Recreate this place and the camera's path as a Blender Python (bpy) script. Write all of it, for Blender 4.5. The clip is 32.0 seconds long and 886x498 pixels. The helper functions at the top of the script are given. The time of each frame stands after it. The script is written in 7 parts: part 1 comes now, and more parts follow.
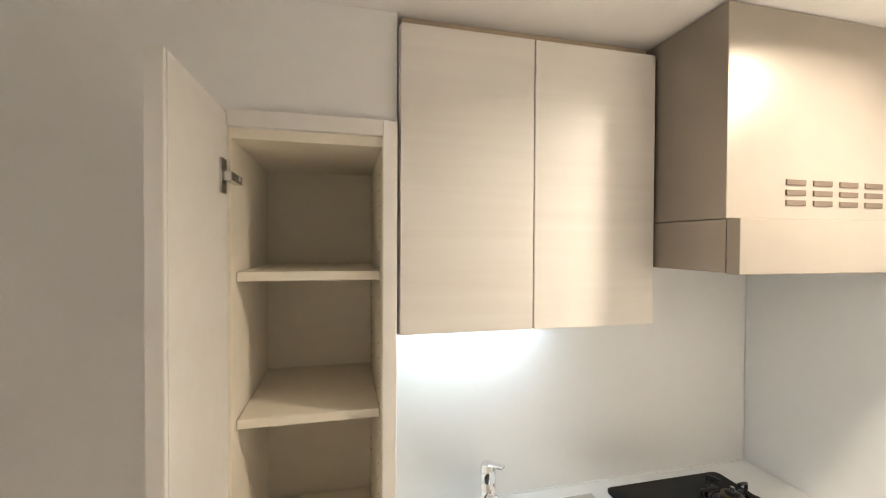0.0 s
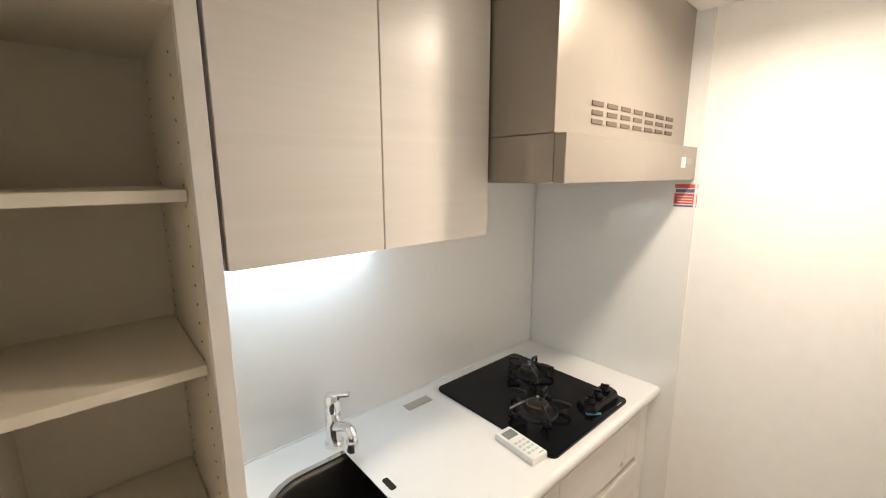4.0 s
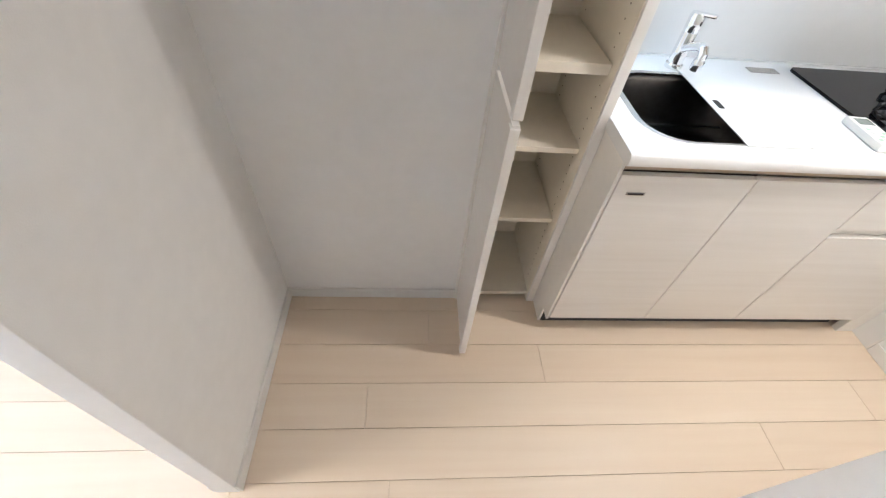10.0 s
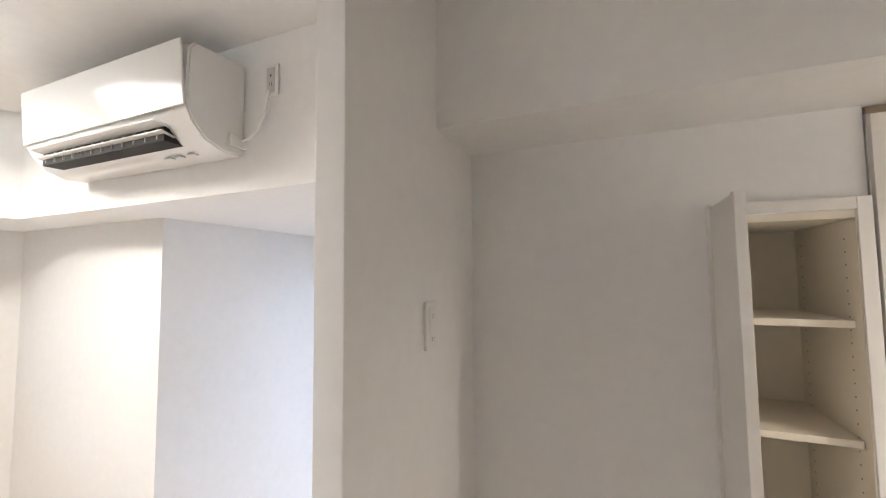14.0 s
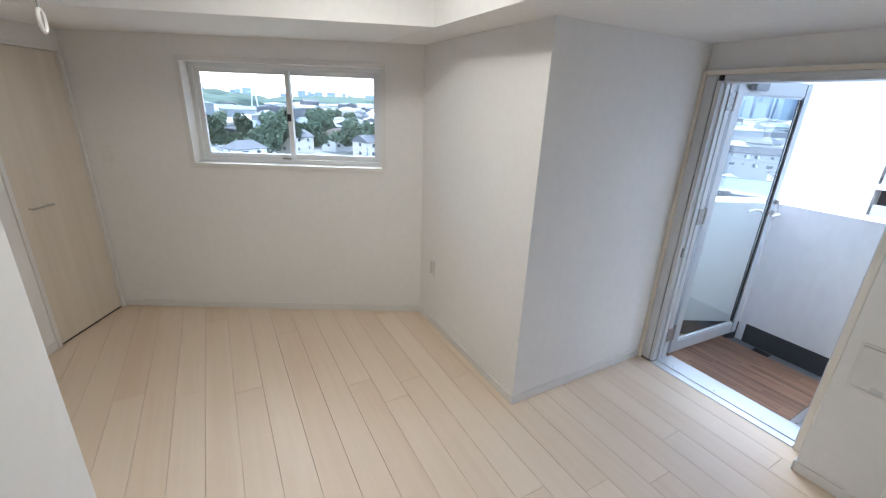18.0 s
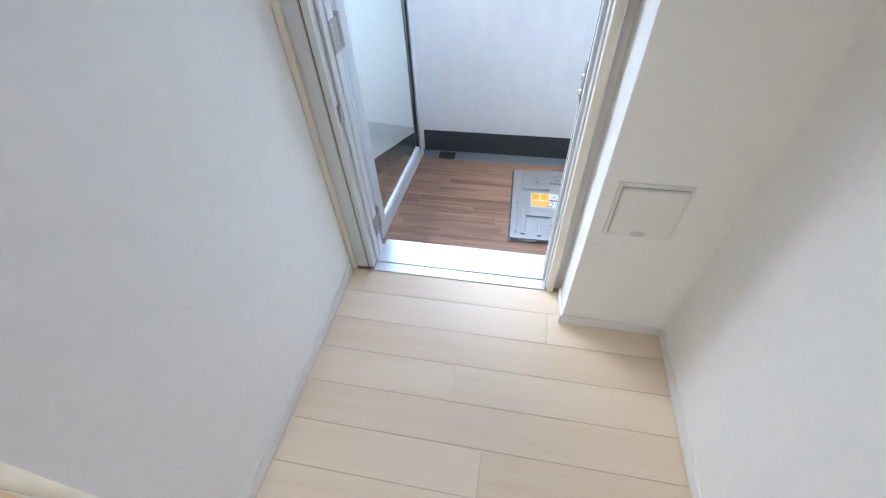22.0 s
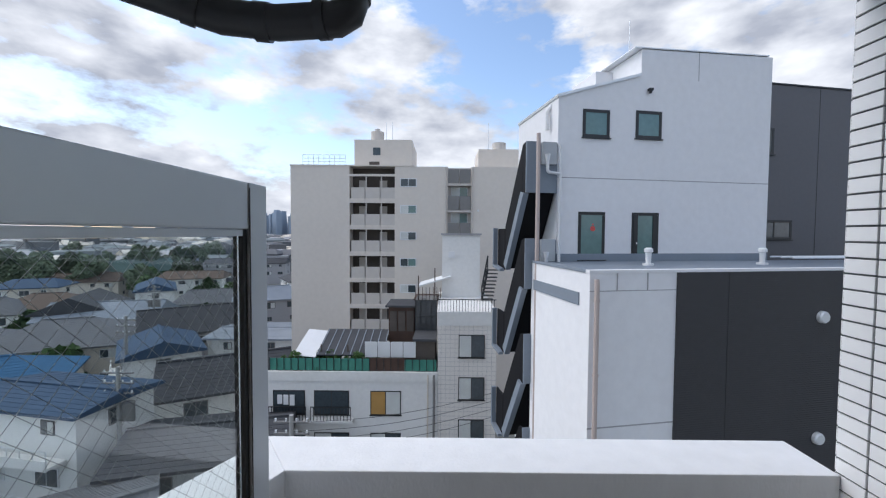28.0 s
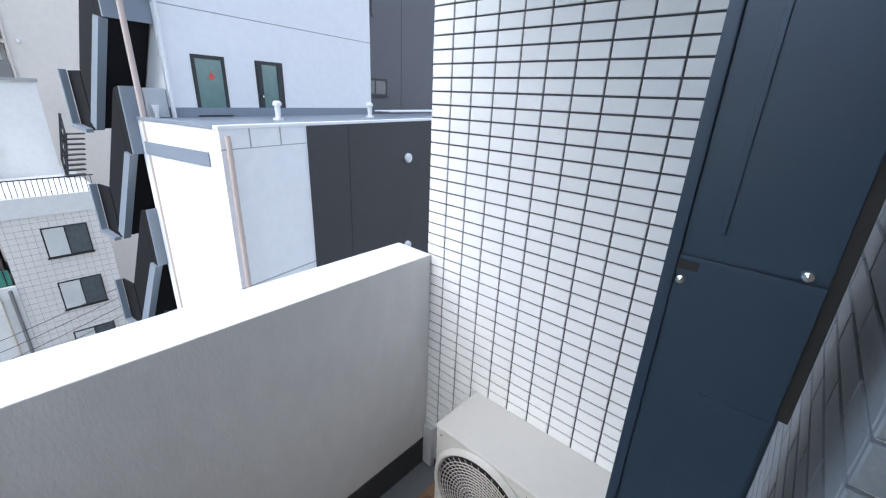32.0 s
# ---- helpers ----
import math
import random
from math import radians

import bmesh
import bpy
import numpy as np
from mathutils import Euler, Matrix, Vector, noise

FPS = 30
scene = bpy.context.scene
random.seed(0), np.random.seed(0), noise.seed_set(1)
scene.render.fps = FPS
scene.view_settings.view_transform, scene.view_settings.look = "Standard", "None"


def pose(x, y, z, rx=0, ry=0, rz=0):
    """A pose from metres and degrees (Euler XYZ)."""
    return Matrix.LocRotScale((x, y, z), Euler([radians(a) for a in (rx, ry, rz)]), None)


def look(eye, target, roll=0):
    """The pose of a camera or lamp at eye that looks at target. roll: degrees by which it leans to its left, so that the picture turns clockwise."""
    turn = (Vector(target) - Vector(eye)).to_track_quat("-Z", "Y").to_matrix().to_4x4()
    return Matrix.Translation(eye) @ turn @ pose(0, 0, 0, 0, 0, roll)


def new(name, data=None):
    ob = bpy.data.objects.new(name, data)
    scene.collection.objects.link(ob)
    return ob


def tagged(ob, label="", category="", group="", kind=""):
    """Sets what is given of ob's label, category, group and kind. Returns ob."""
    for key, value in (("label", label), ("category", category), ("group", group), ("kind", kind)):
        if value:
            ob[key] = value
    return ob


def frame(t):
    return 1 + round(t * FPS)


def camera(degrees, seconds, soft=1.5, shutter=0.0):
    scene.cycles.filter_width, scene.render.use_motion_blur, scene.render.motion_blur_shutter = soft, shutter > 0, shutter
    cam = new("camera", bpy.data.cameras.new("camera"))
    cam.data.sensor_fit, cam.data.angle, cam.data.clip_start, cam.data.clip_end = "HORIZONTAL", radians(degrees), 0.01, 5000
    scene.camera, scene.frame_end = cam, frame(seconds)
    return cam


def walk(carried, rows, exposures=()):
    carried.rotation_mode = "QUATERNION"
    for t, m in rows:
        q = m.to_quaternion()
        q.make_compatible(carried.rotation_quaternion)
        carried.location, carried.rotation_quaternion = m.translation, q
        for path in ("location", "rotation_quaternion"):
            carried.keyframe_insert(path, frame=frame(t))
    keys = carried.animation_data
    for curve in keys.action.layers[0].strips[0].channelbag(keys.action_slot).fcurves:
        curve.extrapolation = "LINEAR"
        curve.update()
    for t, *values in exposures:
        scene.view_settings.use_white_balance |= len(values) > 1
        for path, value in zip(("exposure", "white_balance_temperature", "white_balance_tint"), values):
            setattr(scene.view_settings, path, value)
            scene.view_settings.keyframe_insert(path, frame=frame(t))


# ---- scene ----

cam = camera(95.3, 32.0, soft=1.2)
EXPOSURES = [(0.0, 4.55, 6200, 11), (1.0, 4.3, 6500, 12), (2.0, 4.15, 6500, 14), (5.0, 4.3, 6000, 12), (7.0, 4.65, 5700, 12), (8.0, 4.85, 5600, 12), (9.0, 4.95, 5450, 12), (11.0, 4.85, 5300, 12), (13.0, 5.0, 5700, 13), (14.0, 4.6, 5700, 13), (15.0, 4.2, 5600, 12), (17.5, 3.55, 5500, 10), (20.0, 3.65, 5400, 8), (21.0, 3.75, 5400, 8), (22.0, 3.9, 5500, 8), (23.0, 3.7, 6200, 10), (24.0, 3.45, 6700, 13), (25.0, 3.4, 7000, 14), (26.0, 2.6, 6700, 11), (26.5, 2.2, 6500, 10), (28.5, 1.3, 6300, 11), (30.0, 1.65, 6300, 11), (32.0, 2.25, 6200, 10)]
DOME_W, DOWN_W, STRIP_W = 1.02, 0.52, 0.045

PATH = [
    (0, (0.088, -0.121, 1.654), (0.551, 1.824, 1.627), 0.3),
    (0.5, (0.085, -0.025, 1.647), (1.0, 1.753, 1.602), 1.0),
    (1, (0.051, 0.014, 1.646), (1.237, 1.624, 1.585), 0.7),
    (1.5, (0.012, 0.011, 1.649), (1.352, 1.494, 1.589), 1.3),
    (2, (-0.017, 0.006, 1.649), (1.399, 1.417, 1.601), 2.0),
    (2.5, (-0.009, -0.004, 1.655), (1.416, 1.4, 1.623), 2.1),
    (4.5, (0.049, -0.002, 1.584), (1.288, 1.456, 1.003), -0.5),
    (5, (0.056, 0.015, 1.533), (1.248, 1.4, 0.719), 0.1),
    (5.5, (0.073, 0.02, 1.477), (1.182, 1.342, 0.467), 0.3),
    (6, (0.075, 0.03, 1.444), (1.081, 1.274, 0.244), 1.3),
    (6.5, (0.069, 0.04, 1.401), (0.943, 1.215, 0.039), 2.8),
    (7, (0.059, 0.042, 1.377), (0.804, 1.185, -0.085), 4.1),
    (7.5, (0.039, 0.053, 1.351), (0.613, 1.197, -0.186), 5.2),
    (8, (-0.011, 0.05, 1.344), (0.32, 1.268, -0.207), 4.5),
    (8.5, (-0.079, 0.004, 1.36), (0.05, 1.306, -0.152), 2.5),
    (9, (-0.164, -0.077, 1.379), (-0.021, 1.262, -0.1), 2.5),
    (9.5, (-0.294, -0.185, 1.366), (-0.053, 1.099, -0.149), 6.2),
    (10, (-0.331, -0.264, 1.374), (-0.167, 1.055, -0.12), 6.5),
    (10.5, (-0.311, -0.33, 1.386), (-0.247, 1.071, -0.04), 3.4),
    (11, (-0.303, -0.37, 1.438), (-0.302, 1.216, 0.218), 1.6),
    (11.5, (-0.316, -0.405, 1.512), (-0.325, 1.388, 0.626), 1.3),
    (12, (-0.321, -0.437, 1.591), (-0.343, 1.489, 1.053), 0.4),
    (12.5, (-0.334, -0.468, 1.658), (-0.395, 1.518, 1.432), -0.7),
    (13, (-0.338, -0.505, 1.703), (-0.531, 1.485, 1.667), -1.1),
    (13.5, (-0.348, -0.534, 1.718), (-0.795, 1.413, 1.806), -1.1),
    (14, (-0.376, -0.574, 1.716), (-1.151, 1.265, 1.847), -0.6),
    (14.2, (-0.381, -0.598, 1.723), (-1.315, 1.169, 1.812), -0.5),
    (14.5, (-0.416, -0.596, 1.72), (-1.55, 1.051, 1.751), 0.7),
    (14.8, (-0.447, -0.595, 1.688), (-1.78, 0.896, 1.724), 1.4),
    (15, (-0.464, -0.584, 1.691), (-1.95, 0.753, 1.677), 1.4),
    (15.5, (-0.539, -0.67, 1.683), (-2.179, 0.468, 1.56), 0.6),
    (17.5, (-0.789, -0.662, 1.664), (-2.47, 0.331, 1.229), 1.6),
    (18, (-0.813, -0.703, 1.629), (-2.45, 0.227, 0.953), 2.2),
    (18.5, (-0.839, -0.713, 1.6), (-2.41, 0.133, 0.696), 1.4),
    (19, (-0.87, -0.696, 1.565), (-2.372, 0.064, 0.486), -0.7),
    (19.5, (-0.907, -0.678, 1.542), (-2.324, 0.049, 0.332), -2.7),
    (20, (-1.033, -0.574, 1.504), (-2.349, 0.204, 0.215), -4.2),
    (20.5, (-1.161, -0.387, 1.503), (-2.347, 0.527, 0.177), -5.6),
    (21, (-1.337, -0.162, 1.483), (-2.32, 0.965, 0.155), -5.9),
    (21.5, (-1.5, 0.169, 1.472), (-2.127, 1.486, 0.103), -5.3),
    (22, (-1.538, 0.565, 1.499), (-1.839, 1.898, 0.039), -3.3),
    (22.5, (-1.61, 0.901, 1.347), (-1.769, 2.186, -0.178), -2.6),
    (23, (-1.733, 1.207, 1.356), (-1.884, 2.472, -0.186), -4.1),
    (23.5, (-1.721, 1.469, 1.359), (-1.897, 2.756, -0.162), -4.3),
    (24, (-1.744, 1.658, 1.326), (-1.886, 2.939, -0.203), -4.5),
    (24.5, (-1.791, 1.824, 1.33), (-1.878, 3.085, -0.22), -3.8),
    (25, (-1.808, 1.861, 1.364), (-1.928, 3.215, -0.103), -3.6),
    (25.5, (-1.809, 1.878, 1.445), (-1.977, 3.431, 0.195), -2.9),
    (26, (-1.807, 1.889, 1.526), (-1.985, 3.65, 0.594), -1.9),
    (26.5, (-1.806, 1.874, 1.605), (-1.984, 3.763, 0.974), -0.6),
    (28.5, (-1.756, 1.957, 1.76), (-1.55, 3.946, 1.736), 0.7),
    (29, (-1.823, 1.968, 1.764), (-1.28, 3.893, 1.745), 1.4),
    (29.5, (-1.858, 1.992, 1.764), (-0.947, 3.772, 1.759), 1.4),
    (30, (-1.878, 1.998, 1.781), (-0.638, 3.567, 1.79), 1.4),
    (30.5, (-1.839, 2.004, 1.773), (-0.372, 3.364, 1.765), 1.8),
    (31, (-1.81, 2.022, 1.769), (-0.189, 3.191, 1.681), 2.3),
    (31.5, (-1.798, 2.038, 1.74), (-0.185, 3.173, 1.409), 2.8),
    (32, (-1.758, 2.031, 1.653), (-0.348, 3.264, 0.951), 2.4),
]
walk(cam, [(t, look(eye, target, roll)) for t, eye, target, roll in PATH], EXPOSURES)

# ---- world and sun ----
world = bpy.data.worlds.new("world")
scene.world = world
world.use_nodes = True
wn, wl = world.node_tree.nodes, world.node_tree.links
wn.clear()
w_out, w_bg = wn.new("ShaderNodeOutputWorld"), wn.new("ShaderNodeBackground")
w_sky = wn.new("ShaderNodeTexSky")
w_sky.sky_type, w_sky.sun_disc = "NISHITA", False
SUN_EL, SUN_AZ = radians(46), radians(-78)
w_sky.sun_elevation, w_sky.sun_rotation = SUN_EL, SUN_AZ
w_bg.inputs["Strength"].default_value = 0.09
w_co, w_map = wn.new("ShaderNodeTexCoord"), wn.new("ShaderNodeMapping")
w_map.inputs["Scale"].default_value = (1.0, 1.0, 2.2)
w_n1, w_n2 = wn.new("ShaderNodeTexNoise"), wn.new("ShaderNodeTexNoise")
w_n1.inputs["Scale"].default_value, w_n1.inputs["Detail"].default_value, w_n1.inputs["Roughness"].default_value = 3.2, 12, 0.58
w_n2.inputs["Scale"].default_value, w_n2.inputs["Detail"].default_value = 6.0, 8
w_r1, w_r2 = wn.new("ShaderNodeValToRGB"), wn.new("ShaderNodeValToRGB")
w_r1.color_ramp.elements[0].position, w_r1.color_ramp.elements[1].position = 0.445, 0.535
w_r2.color_ramp.elements[0].position, w_r2.color_ramp.elements[1].position = 0.36, 0.66
w_r2.color_ramp.elements[0].color, w_r2.color_ramp.elements[1].color = (2.0, 2.15, 2.5, 1), (4.6, 4.7, 4.9, 1)
w_mix = wn.new("ShaderNodeMix")
w_mix.data_type = "RGBA"
wl.new(w_co.outputs["Generated"], w_map.inputs["Vector"])
wl.new(w_map.outputs["Vector"], w_n1.inputs["Vector"])
wl.new(w_map.outputs["Vector"], w_n2.inputs["Vector"])
wl.new(w_n1.outputs["Fac"], w_r1.inputs["Fac"])
wl.new(w_n2.outputs["Fac"], w_r2.inputs["Fac"])
wl.new(w_r1.outputs["Color"], w_mix.inputs["Factor"])
wl.new(w_sky.outputs["Color"], w_mix.inputs["A"])
wl.new(w_r2.outputs["Color"], w_mix.inputs["B"])
wl.new(w_mix.outputs["Result"], w_bg.inputs["Color"])
wl.new(w_bg.outputs["Background"], w_out.inputs["Surface"])

sun_data = bpy.data.lights.new("sun", "SUN")
sun_data.energy, sun_data.angle, sun_data.color = 0.72, radians(60.0), (1.0, 0.97, 0.93)
sun = new("sun", sun_data)
sun.matrix_world = look((0, 0, 30), Vector((0, 0, 30)) - Vector((math.sin(SUN_AZ) * math.cos(SUN_EL), math.cos(SUN_AZ) * math.cos(SUN_EL), math.sin(SUN_EL))))


def lamp(name, kind, energy, color, m, size=0.1, size_y=None, shape="DISK", spread=180):
    data = bpy.data.lights.new(name, kind)
    data.energy, data.color = energy, color
    if kind == "AREA":
        data.spread = radians(spread)
        data.shape, data.size = shape, size
        if size_y:
            data.size_y = size_y
    else:
        data.shadow_soft_size = size
    ob = new(name, data)
    ob.matrix_world = m
    return ob


DOME_AT, DOWN_AT = (-2.30, -0.40), (1.03, 0.20)
lamp("dome_light", "AREA", DOME_W, (1.0, 0.86, 0.66), pose(*DOME_AT, 2.388), 0.44, spread=166)
lamp("down_light", "AREA", DOWN_W, (1.0, 0.845, 0.65), pose(*DOWN_AT, 2.093), 0.10, spread=162)
lamp("shelf_light", "AREA", STRIP_W, (0.80, 0.93, 1.0), pose(0.448, 0.96, 1.43, 15, 0, 0), 0.40, 0.05, "RECTANGLE")

# ---- materials ----


def mat(name, color, rough=0.5, metal=0.0, vary=0.06, scale=8.0, bump=0.0, bump_scale=200.0, spec=0.5, stretch=(1, 1, 1), coat=0.0, per_object=0.0, dirt=0.0):
    m = bpy.data.materials.new(name)
    m.use_nodes = True
    n, l = m.node_tree.nodes, m.node_tree.links
    b = n["Principled BSDF"]
    b.inputs["Roughness"].default_value, b.inputs["Metallic"].default_value = rough, metal
    b.inputs["Specular IOR Level"].default_value, b.inputs["Coat Weight"].default_value = spec, coat
    co, mp = n.new("ShaderNodeTexCoord"), n.new("ShaderNodeMapping")
    mp.inputs["Scale"].default_value = stretch
    l.new(co.outputs["Object"], mp.inputs["Vector"])
    big, fine = n.new("ShaderNodeTexNoise"), n.new("ShaderNodeTexNoise")
    big.inputs["Scale"].default_value, big.inputs["Detail"].default_value = scale * 0.2, 3
    fine.inputs["Scale"].default_value, fine.inputs["Detail"].default_value = scale * 4, 6
    l.new(mp.outputs["Vector"], big.inputs["Vector"])
    l.new(mp.outputs["Vector"], fine.inputs["Vector"])
    add = n.new("ShaderNodeMath")
    add.operation = "ADD"
    l.new(big.outputs["Fac"], add.inputs[0])
    l.new(fine.outputs["Fac"], add.inputs[1])
    hold = add
    if per_object:
        info, mul = n.new("ShaderNodeObjectInfo"), n.new("ShaderNodeMath")
        mul.operation = "MULTIPLY_ADD"
        mul.inputs[1].default_value = per_object
        l.new(info.outputs["Random"], mul.inputs[0])
        l.new(add.outputs[0], mul.inputs[2])
        hold = mul
    ramp = n.new("ShaderNodeMapRange")
    ramp.inputs["From Min"].default_value, ramp.inputs["From Max"].default_value = 0.6, 1.4 + per_object
    ramp.inputs["To Min"].default_value, ramp.inputs["To Max"].default_value = 1 - vary, 1 + vary
    l.new(hold.outputs[0], ramp.inputs["Value"])
    hsv = n.new("ShaderNodeHueSaturation")
    hsv.inputs["Color"].default_value = (*color, 1)
    l.new(ramp.outputs["Result"], hsv.inputs["Value"])
    l.new(hsv.outputs["Color"], b.inputs["Base Color"])
    if bump:
        bn, bt = n.new("ShaderNodeBump"), n.new("ShaderNodeTexNoise")
        bt.inputs["Scale"].default_value, bt.inputs["Detail"].default_value = bump_scale, 4
        bn.inputs["Strength"].default_value, bn.inputs["Distance"].default_value = bump, 0.002
        l.new(mp.outputs["Vector"], bt.inputs["Vector"])
        l.new(bt.outputs["Fac"], bn.inputs["Height"])
        l.new(bn.outputs["Normal"], b.inputs["Normal"])
    return m


def wood(name, c1, c2, rough=0.4, along="X", grain=1.0, per_object=0.5, bump=0.05, gap=1.0):
    """Board with streaky grain along one axis."""
    m = bpy.data.materials.new(name)
    m.use_nodes = True
    n, l = m.node_tree.nodes, m.node_tree.links
    b = n["Principled BSDF"]
    b.inputs["Roughness"].default_value = rough
    co, mp = n.new("ShaderNodeTexCoord"), n.new("ShaderNodeMapping")
    k = {"X": (1.2, 26, 26), "Y": (26, 1.2, 26), "Z": (26, 26, 1.2)}[along]
    mp.inputs["Scale"].default_value = [v * grain for v in k]
    info, shift = n.new("ShaderNodeObjectInfo"), n.new("ShaderNodeVectorMath")
    sc = n.new("ShaderNodeMath")
    sc.operation = "MULTIPLY"
    sc.inputs[1].default_value = 37.0
    l.new(info.outputs["Random"], sc.inputs[0])
    l.new(co.outputs["Object"], shift.inputs[0])
    l.new(sc.outputs[0], shift.inputs[1])
    l.new(shift.outputs["Vector"], mp.inputs["Vector"])
    t1, t2 = n.new("ShaderNodeTexNoise"), n.new("ShaderNodeTexNoise")
    t1.inputs["Scale"].default_value, t1.inputs["Detail"].default_value, t1.inputs["Distortion"].default_value = 1.0, 8, 0.6
    t2.inputs["Scale"].default_value, t2.inputs["Detail"].default_value = 0.12, 2
    l.new(mp.outputs["Vector"], t1.inputs["Vector"])
    l.new(mp.outputs["Vector"], t2.inputs["Vector"])
    a1, a2 = n.new("ShaderNodeMath"), n.new("ShaderNodeMath")
    a1.operation, a2.operation = "ADD", "MULTIPLY_ADD"
    l.new(t1.outputs["Fac"], a1.inputs[0])
    l.new(t2.outputs["Fac"], a1.inputs[1])
    l.new(info.outputs["Random"], a2.inputs[0])
    a2.inputs[1].default_value = per_object
    l.new(a1.outputs[0], a2.inputs[2])
    r = n.new("ShaderNodeMapRange")
    r.inputs["From Min"].default_value, r.inputs["From Max"].default_value = 0.7, 1.3 + per_object
    l.new(a2.outputs[0], r.inputs["Value"])
    mix = n.new("ShaderNodeMix")
    mix.data_type = "RGBA"
    mix.inputs["A"].default_value, mix.inputs["B"].default_value = (*c1, 1), (*c2, 1)
    l.new(r.outputs["Result"], mix.inputs["Factor"])
    l.new(mix.outputs["Result"], b.inputs["Base Color"])
    bn = n.new("ShaderNodeBump")
    bn.inputs["Strength"].default_value, bn.inputs["Distance"].default_value = bump, 0.001
    l.new(t1.outputs["Fac"], bn.inputs["Height"])
    l.new(bn.outputs["Normal"], b.inputs["Normal"])
    return m


def glow(name, color, strength):
    m = bpy.data.materials.new(name)
    m.use_nodes = True
    b = m.node_tree.nodes["Principled BSDF"]
    b.inputs["Base Color"].default_value = (0.8, 0.8, 0.8, 1)
    b.inputs["Emission Color"].default_value, b.inputs["Emission Strength"].default_value = (*color, 1), strength
    return m


def glass_mat(name, tint=(0.93, 0.97, 0.96), rough=0.0):
    m = bpy.data.materials.new(name)
    m.use_nodes = True
    b = m.node_tree.nodes["Principled BSDF"]
    b.inputs["Base Color"].default_value, b.inputs["Roughness"].default_value = (*tint, 1), rough
    b.inputs["Transmission Weight"].default_value, b.inputs["IOR"].default_value = 1.0, 1.45
    return m


WALLPAPER = mat("wallpaper", (0.87, 0.86, 0.84), 0.75, vary=0.03, scale=6, bump=0.22, bump_scale=420, spec=0.25)
CEILPAPER = mat("ceiling_paper", (0.87, 0.86, 0.84), 0.8, vary=0.03, scale=6, bump=0.2, bump_scale=380, spec=0.2)
TRIM = mat("white_trim", (0.80, 0.785, 0.76), 0.45, vary=0.03)
FLOOR_WOOD = wood("pale_floor", (0.71, 0.565, 0.415), (0.81, 0.69, 0.545), 0.42, "X", 1.0, 0.5, 0.05)
UNDERFLOOR = mat("floor_joint", (0.48, 0.37, 0.26), 0.8)
CAB_FACE = wood("cabinet_face", (0.75, 0.71, 0.66), (0.82, 0.79, 0.745), 0.33, "X", 1.6, 0.1, 0.02)
CAB_WHITE = mat("cabinet_white", (0.84, 0.815, 0.77), 0.35, vary=0.03)
CAB_INSIDE = mat("cabinet_inside", (0.85, 0.785, 0.66), 0.5, vary=0.03)
COUNTER = mat("white_counter", (0.86, 0.86, 0.85), 0.22, vary=0.015, coat=0.2)
PANEL = mat("gloss_panel", (0.82, 0.825, 0.82), 0.16, vary=0.015, coat=0.25)
HOOD = mat("hood_metal", (0.34, 0.305, 0.265), 0.36, metal=0.5, vary=0.04, scale=4)
# near-black that paints the shade inside holes, slots and openings
DARK_HOLE = mat("hole_shade", (0.02, 0.018, 0.016), 0.8)
STEEL = mat("stainless", (0.62, 0.61, 0.60), 0.24, metal=1.0, vary=0.05, scale=30)
CHROME = mat("chrome", (0.85, 0.86, 0.87), 0.06, metal=1.0, vary=0.02)
BLACK_GLASS = mat("black_glass", (0.004, 0.004, 0.005), 0.045, vary=0.2, spec=0.16)
CAST_IRON = mat("cast_iron", (0.010, 0.010, 0.010), 0.32, vary=0.2, bump=0.15, bump_scale=300, spec=0.35)
BRASS = mat("burner_brass", (0.16, 0.12, 0.075), 0.35, metal=0.9, vary=0.1)
BLACK_PLASTIC = mat("black_plastic", (0.02, 0.02, 0.021), 0.4, vary=0.1)
WHITE_PLASTIC = mat("white_plastic", (0.83, 0.825, 0.80), 0.35, vary=0.02)
GREY_PLASTIC = mat("grey_plastic", (0.35, 0.35, 0.35), 0.45, vary=0.05)
ALU = mat("aluminium", (0.72, 0.74, 0.76), 0.38, metal=0.35, vary=0.03, scale=20)
ALU_SILL = mat("aluminium_sill", (0.74, 0.75, 0.76), 0.3, metal=0.75, vary=0.05, scale=20)
RUBBER = mat("black_rubber", (0.018, 0.018, 0.018), 0.6)
GLASS = glass_mat("glass")
PARAPET = mat("parapet_paint", (0.85, 0.85, 0.845), 0.75, vary=0.06, scale=3.5, stretch=(1, 1, 0.5), bump=0.9, bump_scale=90, spec=0.25)
BRONZE_FOOT = mat("bronze_foot", (0.20, 0.16, 0.12), 0.5)
DARK_BASE = mat("dark_base", (0.055, 0.058, 0.062), 0.6, vary=0.1)
GUTTER = mat("gutter_grey", (0.16, 0.175, 0.19), 0.45, vary=0.1, scale=12)
VINYL = wood("brown_vinyl", (0.085, 0.040, 0.022), (0.40, 0.235, 0.145), 0.36, "X", 2.2, 0.25, 0.10)
WHITE_TILE = mat("white_tile", (0.85, 0.855, 0.86), 0.3, vary=0.03, per_object=0.25)
JOINT_DARK = mat("dark_joint", (0.075, 0.082, 0.09), 0.85)
BLUE_TILE = mat("slate_tile", (0.27, 0.305, 0.345), 0.38, vary=0.25, scale=30, stretch=(1, 1, 9), bump=0.25, bump_scale=60, per_object=0.5)
JOINT_GREY = mat("grey_joint", (0.58, 0.60, 0.62), 0.85)
NAVY = mat("navy_steel", (0.036, 0.062, 0.100), 0.36, vary=0.05, metal=0.2)
